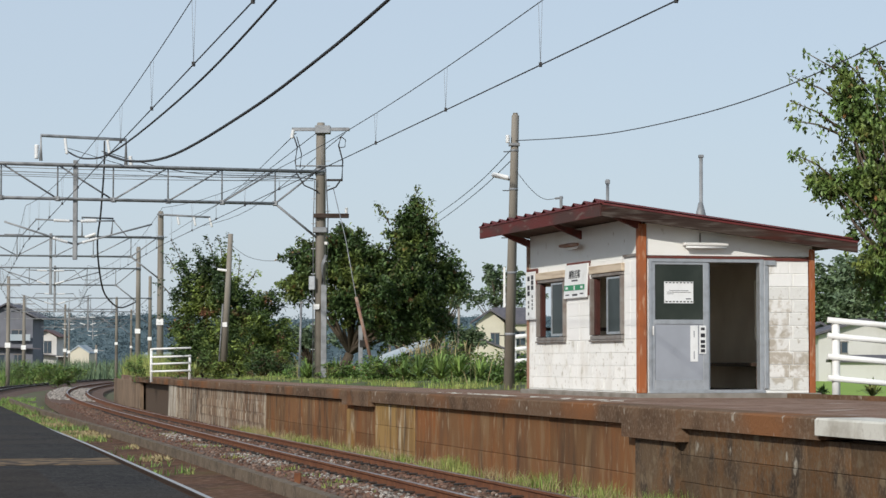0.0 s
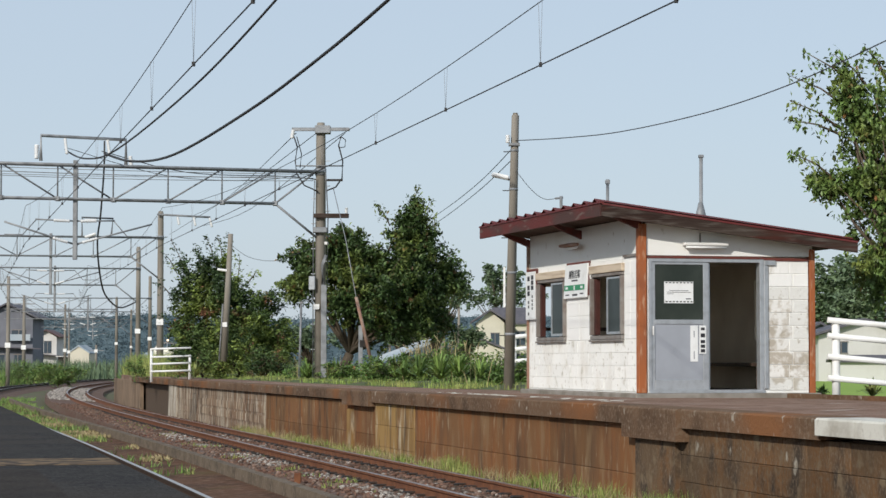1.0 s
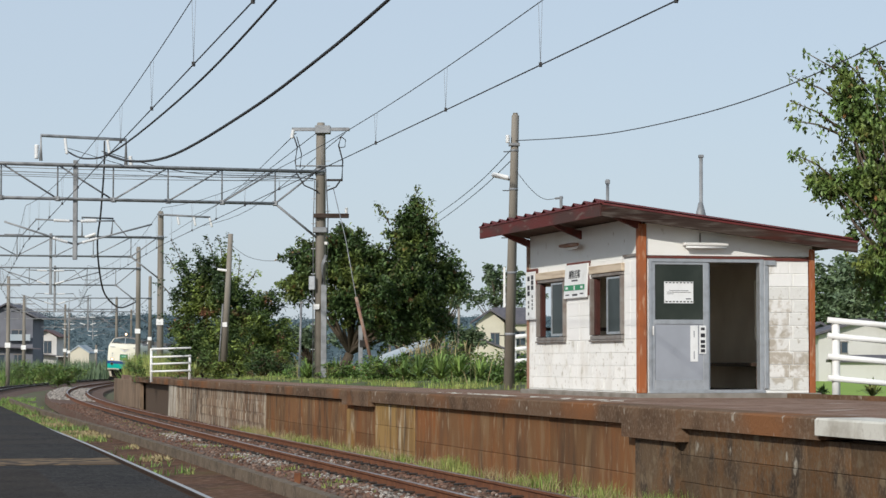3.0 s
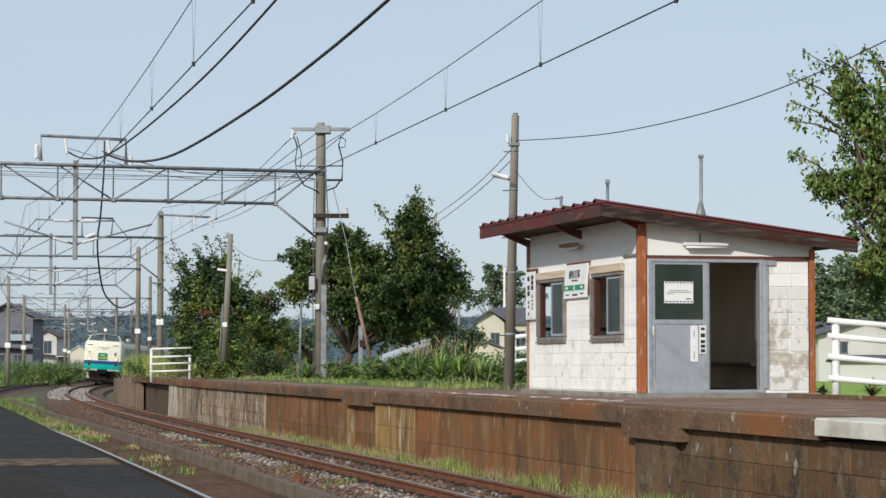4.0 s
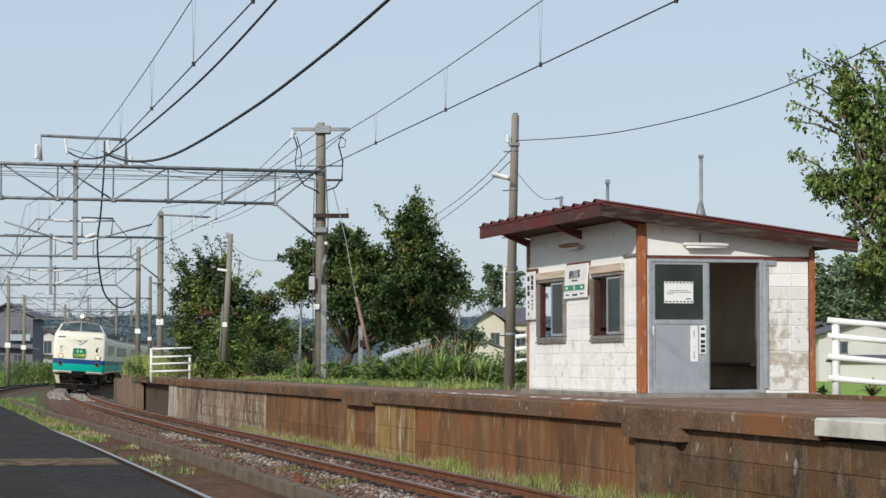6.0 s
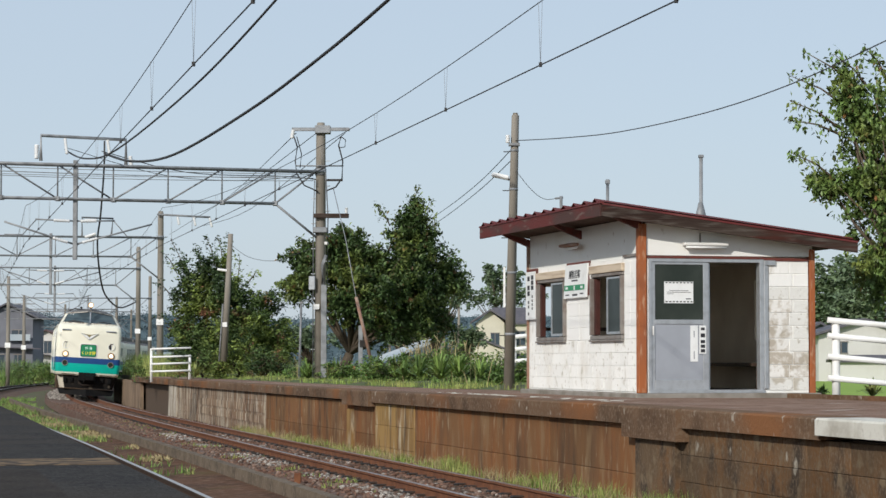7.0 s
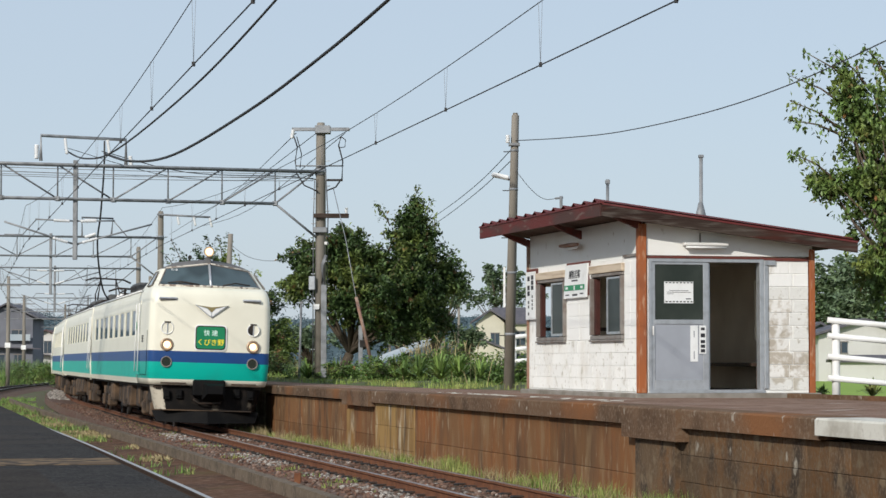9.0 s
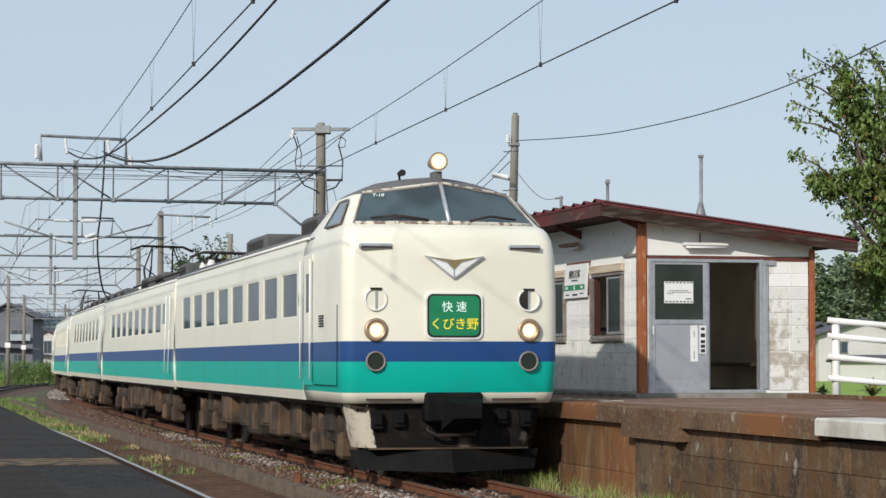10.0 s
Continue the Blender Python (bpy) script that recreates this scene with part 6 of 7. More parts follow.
# guy post
t = thing("guy_post", "leaning rusty pipe on a thin guy wire", "guy wire")
part("sleeve", tubes([([(-1.93, 62.00, 1.57), (-2.34, 62.00, 3.30)], 0.045)]), M["oldpipe"], t)
part("guy_wire", tubes([([(-2.34, 62.00, 3.30), (-2.66, 63.00, 4.89), (-3.13, 65.70, 6.49)], 0.012)], 5), M["galv"], t)
part("anchor_rod", tubes([([(-1.93, 62.00, 1.57), (-1.85, 62.00, 1.24)], 0.02)], 5), M["galv"], t)
t = thing("steel_post", "short galvanised steel post in the grass", "post")
part("shaft", boxes([(-0.06, 0.06, -0.04, 0.04, 0, 1.5, Matrix.Translation((-2.25, 63, 1.05)))], 0.01), M["galv"], t)
part("clamp", boxes([(-0.02, 0.16, -0.05, 0.05, 0.9, 1.1, Matrix.Translation((-2.25, 63, 1.05)))], 0.01), M["iron"], t)
t = thing("steel_post", "thin galvanised pipe standing in the grass", "post")
part("shaft", tubes([([(-4.24, 68, 0.9), (-4.18, 68, 3.3)], 0.035)]), M["galv"], t)
part("cap", boxes([(-0.05, 0.05, -0.05, 0.05, 0, 0.06, Matrix.Translation((-4.18, 68, 3.27)))]), M["galv"], t)


# ------------------------------------------------------------------ plants
def leaf_mesh(name, centres, size, seed, droop=0.5, slim=0.5):
    """centres: array of leaf places; each leaf is a folded blade of two triangles with its own slant."""
    r = np.random.default_rng(seed)
    n = len(centres)
    c = np.asarray(centres)
    az = r.uniform(0, 2 * np.pi, n)
    el = r.normal(-droop, 0.45, n)
    d = np.stack([np.cos(az) * np.cos(el), np.sin(az) * np.cos(el), np.sin(el)], 1)
    u = np.stack([-np.sin(az), np.cos(az), np.zeros(n)], 1)
    up = np.cross(d, u)
    tilt = r.normal(0, 0.6, n)[:, None]
    u = u * np.cos(tilt) + up * np.sin(tilt)
    l = (size * r.uniform(0.7, 1.35, n))[:, None]
    w = l * slim * 0.5
    fold = np.cross(d, u) * w * 0.35
    v = np.stack([c - d * l * 0.5, c + u * w + fold, c + d * l * 0.5, c - u * w + fold], 1).reshape(-1, 3)
    i = np.arange(n)[:, None] * 4
    f = np.concatenate([i + np.array([[0, 1, 2]]), i + np.array([[0, 2, 3]])], 0)
    me = bpy.data.meshes.new(name)
    me.from_pydata(v.tolist(), [], f.tolist())
    return me


def clumps(seed, hulls, count):
    """Places for leaf clumps inside ellipsoid hulls (centre, radii, share), mostly near their skin."""
    r = random.Random(seed)
    out = []
    tot = sum(h[2] for h in hulls)
    for c, rad, share in hulls:
        for _ in range(int(count * share / tot)):
            v = Vector((r.gauss(0, 1), r.gauss(0, 1), r.gauss(0, 1))).normalized() * r.random() ** 0.45
            k = 0.85 + 0.35 * noise.noise(v * 2.2 + Vector((seed, 0, 0)))
            out.append(Vector(c) + Vector((v.x * rad[0], v.y * rad[1], v.z * rad[2])) * k)
    return out


def tree(name, label, category, root, trunk_r, hulls, count, per, spread, leaf, material, seed, shoots=(), droop=0.5, slim=0.5, fork=0.45):
    t = thing(name, label, category)
    r = random.Random(seed)
    nr = np.random.default_rng(seed)
    cl = clumps(seed, hulls, count)
    root = Vector(root)
    head = sum(cl, Vector()) / len(cl)
    split = root.lerp(head, fork)
    bm = tube(bmesh.new(), [root, root.lerp(split, 0.5) + Vector((r.uniform(-0.1, 0.1), 0, 0)), split], [trunk_r * 1.25, trunk_r, trunk_r * 0.85], 9)
    for k in range(min(len(cl), 46)):
        e = cl[k * len(cl) // min(len(cl), 46)]
        mid = split.lerp(e, 0.5) + Vector((r.uniform(-0.2, 0.2), r.uniform(-0.2, 0.2), r.uniform(0, 0.3)))
        tube(bm, [split, mid, e], [trunk_r * 0.4, trunk_r * 0.2, 0.008], 5)
    pts = []
    for c in cl:
        n = int(per * r.uniform(0.5, 1.5))
        d = (c - head).normalized() + Vector((r.gauss(0, 0.45), r.gauss(0, 0.45), 0.25 + r.gauss(0, 0.35)))
        d.normalize()
        f = nr.uniform(-0.6, 1.0, (n, 1))
        k = spread * r.uniform(0.6, 1.3)
        pts.append(np.array(c) + np.array(d) * f * k * 2.6 - np.array([0, 0, 1.0]) * f * f * k * 0.6 + nr.normal(0, 1, (n, 3)) * k * (0.62 - 0.3 * f))
    for a, b, n in shoots:
        a, b = Vector(a), Vector(b)
        tube(bm, [a, a.lerp(b, 0.5) + Vector((0.03, 0, 0.05)), b], [0.025, 0.015, 0.005], 5)
        f = nr.random((n, 1)) ** 0.8
        pts.append(np.array(a) * (1 - f) + np.array(b) * f + nr.normal(0, 1, (n, 3)) * leaf * (1.5 - f))
    part("trunk", bm, M["bark"], t, "grey-brown trunk and limbs")
    me = leaf_mesh("crown", np.concatenate(pts), leaf, seed, droop, slim)
    me.materials.append(material)
    o = new("crown", me)
    o.parent = t
    return t


tree("broadleaf_tree", "dense dark green cherry tree behind the platform", "tree", (-3.23, 73.00, 1.06), 0.17,
     [((-1.60, 73.00, 3.50), (1.9, 1.9, 1.5), 10), ((-1.10, 73.00, 5.00), (1.1, 1.1, 1.45), 5), ((-0.90, 73.00, 6.00), (0.45, 0.6, 0.85), 1.3), ((-3.10, 73.00, 4.90), (1.0, 1.1, 1.05), 5), ((-4.10, 73.00, 4.70), (0.72, 0.9, 0.8), 3), ((-4.45, 73.00, 3.95), (0.5, 0.7, 0.5), 1.3), ((-3.05, 73.00, 3.60), (0.85, 1.0, 0.75), 2.6), ((0.10, 73.00, 4.20), (0.55, 0.8, 0.75), 1.7), ((-0.60, 74.00, 2.85), (1.2, 1.0, 0.5), 2.0), ((-2.30, 73.00, 4.30), (0.8, 1.0, 1.15), 3.2)],
     840, 80, 0.17, 0.14, M["leaf_dark"], 11,
     [((-1.24, 73.00, 5.86), (-0.75, 73.00, 7.15), 70), ((-1.68, 73.00, 5.86), (-2.13, 73.00, 6.54), 60), ((-0.25, 73.00, 4.96), (-0.29, 73.00, 6.18), 60), ((-0.25, 73.00, 4.25), (0.43, 73.00, 4.82), 60), ((-4.28, 73.00, 4.43), (-4.94, 73.00, 3.98), 70), ((-4.01, 73.00, 5.14), (-4.59, 73.00, 5.41), 50), ((-0.88, 73.00, 5.50), (-0.39, 73.00, 6.72), 60), ((-4.50, 73.00, 3.80), (-4.72, 73.00, 3.30), 50)], fork=0.24)
tree("shrub_tree", "tangled green shrub tree with upright twigs by the fence", "tree", (-8.20, 84.00, 0.98), 0.12,
     [((-8.63, 84.00, 4.44), (1.55, 1.4, 1.1), 6), ((-7.40, 83.00, 2.37), (1.75, 1.5, 1.2), 8), ((-9.14, 84.00, 3.20), (1.0, 1.1, 1.5), 4), ((-6.77, 84.00, 3.62), (0.85, 0.9, 0.5), 2), ((-6.08, 83.00, 2.13), (0.85, 1.0, 1.15), 4.5), ((-7.00, 83.00, 2.98), (0.8, 0.9, 0.8), 3), ((-7.91, 83.00, 3.59), (0.9, 0.9, 0.9), 4), ((-9.02, 83.00, 1.97), (0.9, 0.9, 0.7), 3)],
     560, 78, 0.16, 0.13, M["leaf_bush"], 12,
     [((-9.35, 84.00, 4.65), (-9.92, 84.00, 5.99), 60), ((-8.84, 84.00, 5.06), (-8.99, 84.00, 5.76), 40), ((-8.32, 84.00, 5.06), (-8.64, 84.00, 6.09), 60), ((-8.02, 84.00, 5.06), (-8.23, 84.00, 6.13), 60), ((-7.91, 84.00, 5.06), (-7.84, 84.00, 6.21), 50), ((-7.50, 84.00, 4.44), (-7.42, 84.00, 5.43), 50), ((-9.97, 84.00, 4.03), (-10.48, 84.00, 4.44), 40), ((-7.09, 84.00, 4.44), (-6.78, 84.00, 4.85), 50), ((-6.67, 84.00, 3.51), (-6.01, 84.00, 3.66), 50), ((-9.77, 84.00, 4.85), (-10.18, 84.00, 5.51), 40)], droop=0.2)
for c, rr, n, sd in (((-8.51, 82.00, 1.56), (1.6, 0.9, 0.55), 70, 21), ((-6.15, 80.00, 1.46), (1.0, 0.9, 0.45), 50, 22), ((-7.22, 81.00, 1.66), (1.5, 1.0, 0.7), 70, 23)):
    base = Vector(c)
    base.z = 1.0
    tree("shrub", "low leafy green shrub on the bank", "shrub", base, 0.05, [(c, rr, 1)], n, 70, 0.16, 0.1, M["leaf_bush"], sd, droop=0.1)
tree("persimmon_tree", "large-leaved green persimmon tree beside the shelter", "tree", (7.84, 37.0, 1.0), 0.14,
     [((7.17, 37.00, 5.13), (0.9, 1.0, 1.15), 6), ((7.41, 37.00, 3.76), (0.95, 1.0, 0.95), 4), ((6.63, 37.00, 5.77), (0.32, 0.5, 0.55), 1.4), ((6.33, 37.00, 4.44), (0.28, 0.5, 0.22), 0.8), ((7.04, 37.00, 3.12), (0.4, 0.6, 0.5), 1.2), ((6.78, 37.00, 4.31), (0.5, 0.6, 0.5), 1.6)],
     285, 52, 0.125, 0.1, M["leaf_persimmon"], 13,
     [((6.70, 37.00, 5.95), (5.84, 37.00, 6.57), 2 * 34), ((6.52, 37.00, 5.67), (5.61, 37.00, 6.18), 2 * 36), ((6.43, 37.00, 5.31), (5.59, 37.00, 5.78), 2 * 34), ((6.43, 37.00, 5.22), (5.57, 37.00, 5.47), 2 * 34), ((6.33, 37.00, 4.49), (5.62, 37.00, 4.93), 2 * 44), ((6.89, 37.00, 5.95), (6.30, 37.00, 6.54), 2 * 36), ((7.16, 37.00, 6.13), (6.80, 37.00, 6.64), 2 * 40), ((7.04, 37.00, 3.30), (6.81, 37.00, 2.85), 2 * 40), ((6.24, 37.00, 4.31), (6.05, 37.00, 4.21), 2 * 30)], droop=0.75, slim=0.55, fork=0.5)

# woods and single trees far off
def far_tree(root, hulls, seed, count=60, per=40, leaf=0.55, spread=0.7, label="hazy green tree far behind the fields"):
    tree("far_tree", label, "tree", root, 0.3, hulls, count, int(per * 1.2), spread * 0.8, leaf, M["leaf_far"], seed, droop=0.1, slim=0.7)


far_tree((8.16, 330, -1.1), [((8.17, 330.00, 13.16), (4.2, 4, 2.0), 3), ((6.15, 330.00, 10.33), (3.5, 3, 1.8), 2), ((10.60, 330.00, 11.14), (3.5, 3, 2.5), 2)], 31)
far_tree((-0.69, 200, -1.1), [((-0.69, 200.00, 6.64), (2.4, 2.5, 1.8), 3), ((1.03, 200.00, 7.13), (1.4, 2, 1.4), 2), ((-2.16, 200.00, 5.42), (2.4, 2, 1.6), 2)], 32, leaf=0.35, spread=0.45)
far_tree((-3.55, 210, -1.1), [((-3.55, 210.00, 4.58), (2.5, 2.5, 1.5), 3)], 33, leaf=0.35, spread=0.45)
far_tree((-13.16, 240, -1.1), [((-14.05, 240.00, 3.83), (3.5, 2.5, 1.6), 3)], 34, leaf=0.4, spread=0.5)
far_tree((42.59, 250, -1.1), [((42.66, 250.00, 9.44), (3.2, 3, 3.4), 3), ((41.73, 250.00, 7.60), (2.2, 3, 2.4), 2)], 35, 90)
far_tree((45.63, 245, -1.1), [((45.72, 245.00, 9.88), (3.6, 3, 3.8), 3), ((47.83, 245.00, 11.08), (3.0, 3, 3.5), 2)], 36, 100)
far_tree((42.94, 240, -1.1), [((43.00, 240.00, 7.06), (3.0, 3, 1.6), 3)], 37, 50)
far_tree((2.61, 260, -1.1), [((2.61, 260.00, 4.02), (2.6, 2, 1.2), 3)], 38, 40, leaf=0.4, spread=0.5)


def blades(name, places, seed, h, w, material, label, lean=0.35, category="grass"):
    """places: array of x, y, z; each blade a bent strip of three triangles."""
    r = np.random.default_rng(seed)
    p = np.asarray(places)
    n = len(p)
    az = r.uniform(0, 2 * np.pi, n)
    hh = (h * r.uniform(0.45, 1.3, n))[:, None]
    ww = (w * r.uniform(0.6, 1.3, n))[:, None]
    d = np.stack([np.cos(az), np.sin(az), np.zeros(n)], 1)
    face = r.uniform(0, 2 * np.pi, n)
    u = np.stack([np.cos(face), np.sin(face), np.zeros(n)], 1) * ww
    k = (np.abs(r.normal(0, lean, n)))[:, None]
    up = np.array([0, 0, 1.0])
    mid = p + up * hh * 0.55 + d * hh * k * 0.35
    tip = p + up * hh * (1 - 0.3 * k) + d * hh * k
    v = np.stack([p - u, p + u, mid + u * 0.7, mid - u * 0.7, tip], 1).reshape(-1, 3)
    i = np.arange(n)[:, None] * 5
    f = np.concatenate([i + np.array([[0, 1, 2]]), i + np.array([[0, 2, 3]]), i + np.array([[3, 2, 4]])], 0)
    me = bpy.data.meshes.new(name)
    me.from_pydata(v.tolist(), [], f.tolist())
    me.materials.append(material)
    return tagged(new(name, me), label, category, kind="stuff")


def strip(n, s0, s1, w0, w1, z, seed, patch=0.0, scale=0.5, tilt=0.0, power=1.0):
    r = random.Random(seed)
    out = []
    while len(out) < n:
        s, w = s0 + (s1 - s0) * r.random() ** power, r.uniform(w0, w1)
        if noise.noise((s * scale, w * scale * 1.5, seed)) < patch:
            continue
        q = line(s, w)
        out.append((q.x, q.y, q.z + z + tilt * (w - w0)))
    return out


blades("bank_grass", strip(10000, 14, 62, -6.5, -3.5, 1.05, 1, -0.05), 1, 0.14, 0.009, M["grass"], "rough green grass along the back of the platform")
blades("tall_weeds", strip(1700, 14, 56, -8.0, -4.6, 1.05, 2, 0.15, 0.45), 2, 0.3, 0.02, M["weed"], "tall green weeds on the bank", 0.4, "weeds")
blades("dry_grass", strip(110, 16, 50, -7, -4.2, 1.05, 3, 0.12, 0.5), 3, 0.8, 0.008, M["straw"], "dry straw-coloured grass stalks on the bank")
blades("wall_weeds", strip(3400, -9, 30, -1.52, -1.1, -0.2, 4, -0.05, 0.7, power=1.0), 4, 0.2, 0.006, M["grass"], "green weeds along the foot of the platform wall", 0.5, "weeds")
blades("wall_clumps", strip(1500, -6, 9, -1.5, -1.2, -0.2, 14, 0.15, 0.9), 14, 0.3, 0.005, M["grass"], "taller grass clumps against the platform wall", 0.45, "weeds")
blades("wall_straw", strip(2600, -8, 30, -1.5, -1.1, -0.2, 5, -0.1, 0.7), 5, 0.25, 0.005, M["straw"], "dry grass stalks along the foot of the wall", 0.5)
blades("track_weeds", strip(700, -4, 40, 0.75, 1.5, -0.14, 6, 0.3, 0.9), 6, 0.09, 0.007, M["grass"], "small weeds growing in the ballast", 0.7, "weeds")
blades("ditch_weeds", strip(1000, 6, 88, 2.3, 3.4, -0.31, 7, 0.25, 0.6), 7, 0.16, 0.012, M["weed"], "scattered green weeds between the tracks", 0.7, "weeds")
blades("reeds", strip(7000, 67, 92, -6.0, -2.2, 1.03, 8, -0.4), 8, 0.95, 0.013, M["grass"], "tall yellow-green reeds at the platform end", 0.25, "reeds")
blades("field_weeds", strip(30000, 62, 190, 7.6, 26, -0.4, 9, -0.3, 0.12), 9, 1.3, 0.06, M["weed"], "green weeds beside the far tracks", 0.4, "weeds")
blades("far_weeds", strip(22000, 95, 260, -26, -2.6, -0.4, 10, -0.3, 0.12), 10, 1.5, 0.07, M["weed"], "green weeds inside the curve of the line", 0.4, "weeds")
blades("verge_grass", strip(16000, 62, 150, 7.2, 16, -0.4, 19, -0.35, 0.15), 19, 0.95, 0.02, M["grass"], "bright tall grass along the verge of the far tracks", 0.45)
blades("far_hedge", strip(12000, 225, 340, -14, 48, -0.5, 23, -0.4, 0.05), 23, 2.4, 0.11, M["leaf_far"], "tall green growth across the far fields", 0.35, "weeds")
blades("low_growth", strip(2600, 14, 60, 2.1, 3.3, -0.31, 24, 0.02, 0.35), 24, 0.12, 0.02, M["straw"], "low yellow-brown growth between the tracks", 0.9, "weeds")
blades("mid_grass", strip(2600, 30, 98, 2.2, 3.9, -0.32, 20, 0.18, 0.3), 20, 0.22, 0.014, M["weed"], "green grass between the diverging tracks", 0.6)
# leafy weeds along the bank
for k, (c, rr, n) in enumerate((((-1.15, 56.00, 1.37), (1.0, 0.6, 0.28), 40), ((-0.33, 56.00, 1.44), (0.9, 0.6, 0.4), 50), ((0.59, 52.00, 1.38), (0.8, 0.5, 0.3), 40), ((1.15, 49.00, 1.24), (0.35, 0.4, 0.2), 20), ((0.09, 58.00, 1.57), (0.9, 0.6, 0.45), 50), ((-1.82, 60.00, 1.30), (0.7, 0.5, 0.25), 30), ((1.73, 52.00, 1.32), (0.5, 0.4, 0.4), 30), ((-3.13, 66.00, 1.25), (0.6, 0.5, 0.25), 24), ((-2.57, 64.00, 1.29), (0.9, 0.6, 0.25), 30), ((-4.09, 70.00, 1.25), (0.9, 0.6, 0.3), 30), ((-0.72, 60.00, 1.30), (0.9, 0.5, 0.2), 30), ((1.18, 56.00, 1.46), (0.6, 0.5, 0.4), 30), ((-11.72, 88.00, 1.23), (0.6, 0.6, 0.4), 20))):
    base = Vector(c)
    base.z = 1.0
    tree("weed_clump", "leafy bright green weed clump on the bank", "weeds", base, 0.015, [(c, rr, 1)], n, 60, 0.1, 0.085, M["leaf_near"], 50 + k, droop=0.0, slim=0.45)
for k, (c, rr, n) in enumerate((((-33.67, 190.00, 0.6), (3.0, 3, 0.9), 60), ((-27.5, 165.00, 0.5), (2.6, 2, 0.7), 50))):
    base = Vector(c)
    base.z = -0.8
    tree("wild_shrub", "rampant green shrub beside the far tracks", "shrub", base, 0.05, [(c, rr, 1)], n, 90, 0.26, 0.15, M["leaf_near"], 70 + k, droop=0.0)
# sword-leaved clumps
def sword_plant(c, n, l, seed):
    r = random.Random(seed)
    bm = bmesh.new()
    c = Vector(c)
    for i in range(n):
        a, e = r.uniform(0, math.tau), r.uniform(0.25, 1.4)
        d = Vector((math.cos(a) * math.cos(e), math.sin(a) * math.cos(e), math.sin(e)))
        u = Vector((-math.sin(a), math.cos(a), 0)) * 0.022
        q = l * r.uniform(0.6, 1.1)
        mid, tip = c + d * q * 0.6 + Vector((0, 0, 0.04)), c + d * q - Vector((0, 0, q * 0.12 * math.cos(e)))
        v = [bm.verts.new(x) for x in (c - u, c + u, mid + u, mid - u, tip)]
        bm.faces.new(v[:4])
        bm.faces.new((v[3], v[2], v[4]))
    tagged(part("sword_plant", bm, M["weed"]), "clump of stiff green sword-shaped leaves", "plant", "sword plants")


for c, n, l, sd in (((-0.07, 49.50, 1.19), 90, 0.7, 1), ((-0.52, 51.00, 1.23), 70, 0.6, 2), ((0.34, 49.50, 1.24), 70, 0.6, 3), ((0.79, 49.00, 1.22), 50, 0.5, 12), ((-0.88, 52.00, 1.24), 50, 0.5, 13), ((-1.15, 56.00, 1.18), 50, 0.6, 4), ((-8.49, 79.00, 1.04), 40, 0.6, 5), ((-3.86, 66.00, 1.08), 50, 0.65, 6), ((-3.04, 66.00, 1.12), 46, 0.6, 7), ((0.93, 50.00, 1.23), 50, 0.6, 8), ((-1.65, 58.00, 1.29), 40, 0.6, 9), ((6.68, 35.90, 1.04), 30, 0.35, 10), ((5.94, 36.20, 1.03), 30, 0.22, 11)):
    sword_plant(c, n, l, sd)
# feathery plumes
blades("plumes", [tuple(Vector((-0.10, 58.00, 1.62)) + Vector((random.Random(i).gauss(0, 0.45), random.Random(i + 999).gauss(0, 0.3), random.Random(i + 5555).gauss(0.1, 0.12)))) for i in range(220)], 12, 0.3, 0.012, M["straw"], "pale feathery grass plumes on the bank", 0.8)


# ------------------------------------------------------------------ houses and the distance
def house(label, x, y, w, d, h, rise, wall, roof, wins, turn=0.0, eave=0.5, base=-0.4, gable=True):
    """A gabled house; gable: its gable faces the line. wins: rows of (u, z, width, height) on the front."""
    t = thing("house", label, "house", Matrix.Translation((x, y, base)) @ Matrix.Rotation(turn, 4, "Z"), group="houses")
    part("wall", boxes([(-w / 2, w / 2, 0, d, -0.9, h)]), wall, t)
    bm = bmesh.new()
    if gable:
        shape(bm, [(-w / 2 - eave, h - 0.1), (0, h + rise), (w / 2 + eave, h - 0.1), (w / 2 + eave, h + 0.12), (0, h + rise + 0.25), (-w / 2 - eave, h + 0.12)][::-1], Matrix.Translation((0, -eave, 0)), d + 2 * eave)
        part("roof", bm, roof, t)
        part("gable", shape(bmesh.new(), [(-w / 2, h), (w / 2, h), (0, h + rise)], Matrix.Translation((0, 0.02, 0)), d - 0.04), wall, t)
    else:
        m = Matrix.Rotation(radians(90), 4, "Z")
        shape(bm, [(-eave, h - 0.1), (d / 2, h + rise), (d + eave, h - 0.1), (d + eave, h + 0.12), (d / 2, h + rise + 0.25), (-eave, h + 0.12)], Matrix.Translation((w / 2 + eave, 0, 0)) @ m, w + 2 * eave)
        part("roof", bm, roof, t)
    for u, z, ww, hh in wins:
        o = part("window", boxes([(u - ww / 2, u + ww / 2, -0.06, 0.05, z, z + hh)]), M["farglass"], t, "dark window")
        part("window_frame", boxes([(u - ww / 2 - 0.08, u + ww / 2 + 0.08, -0.1, -0.02, z - 0.08, z), (u - ww / 2 - 0.08, u + ww / 2 + 0.08, -0.12, -0.02, z + hh, z + hh + 0.1), (u - 0.04, u + 0.04, -0.1, -0.03, z, z + hh)]), M["oldframe"], o)
    return t


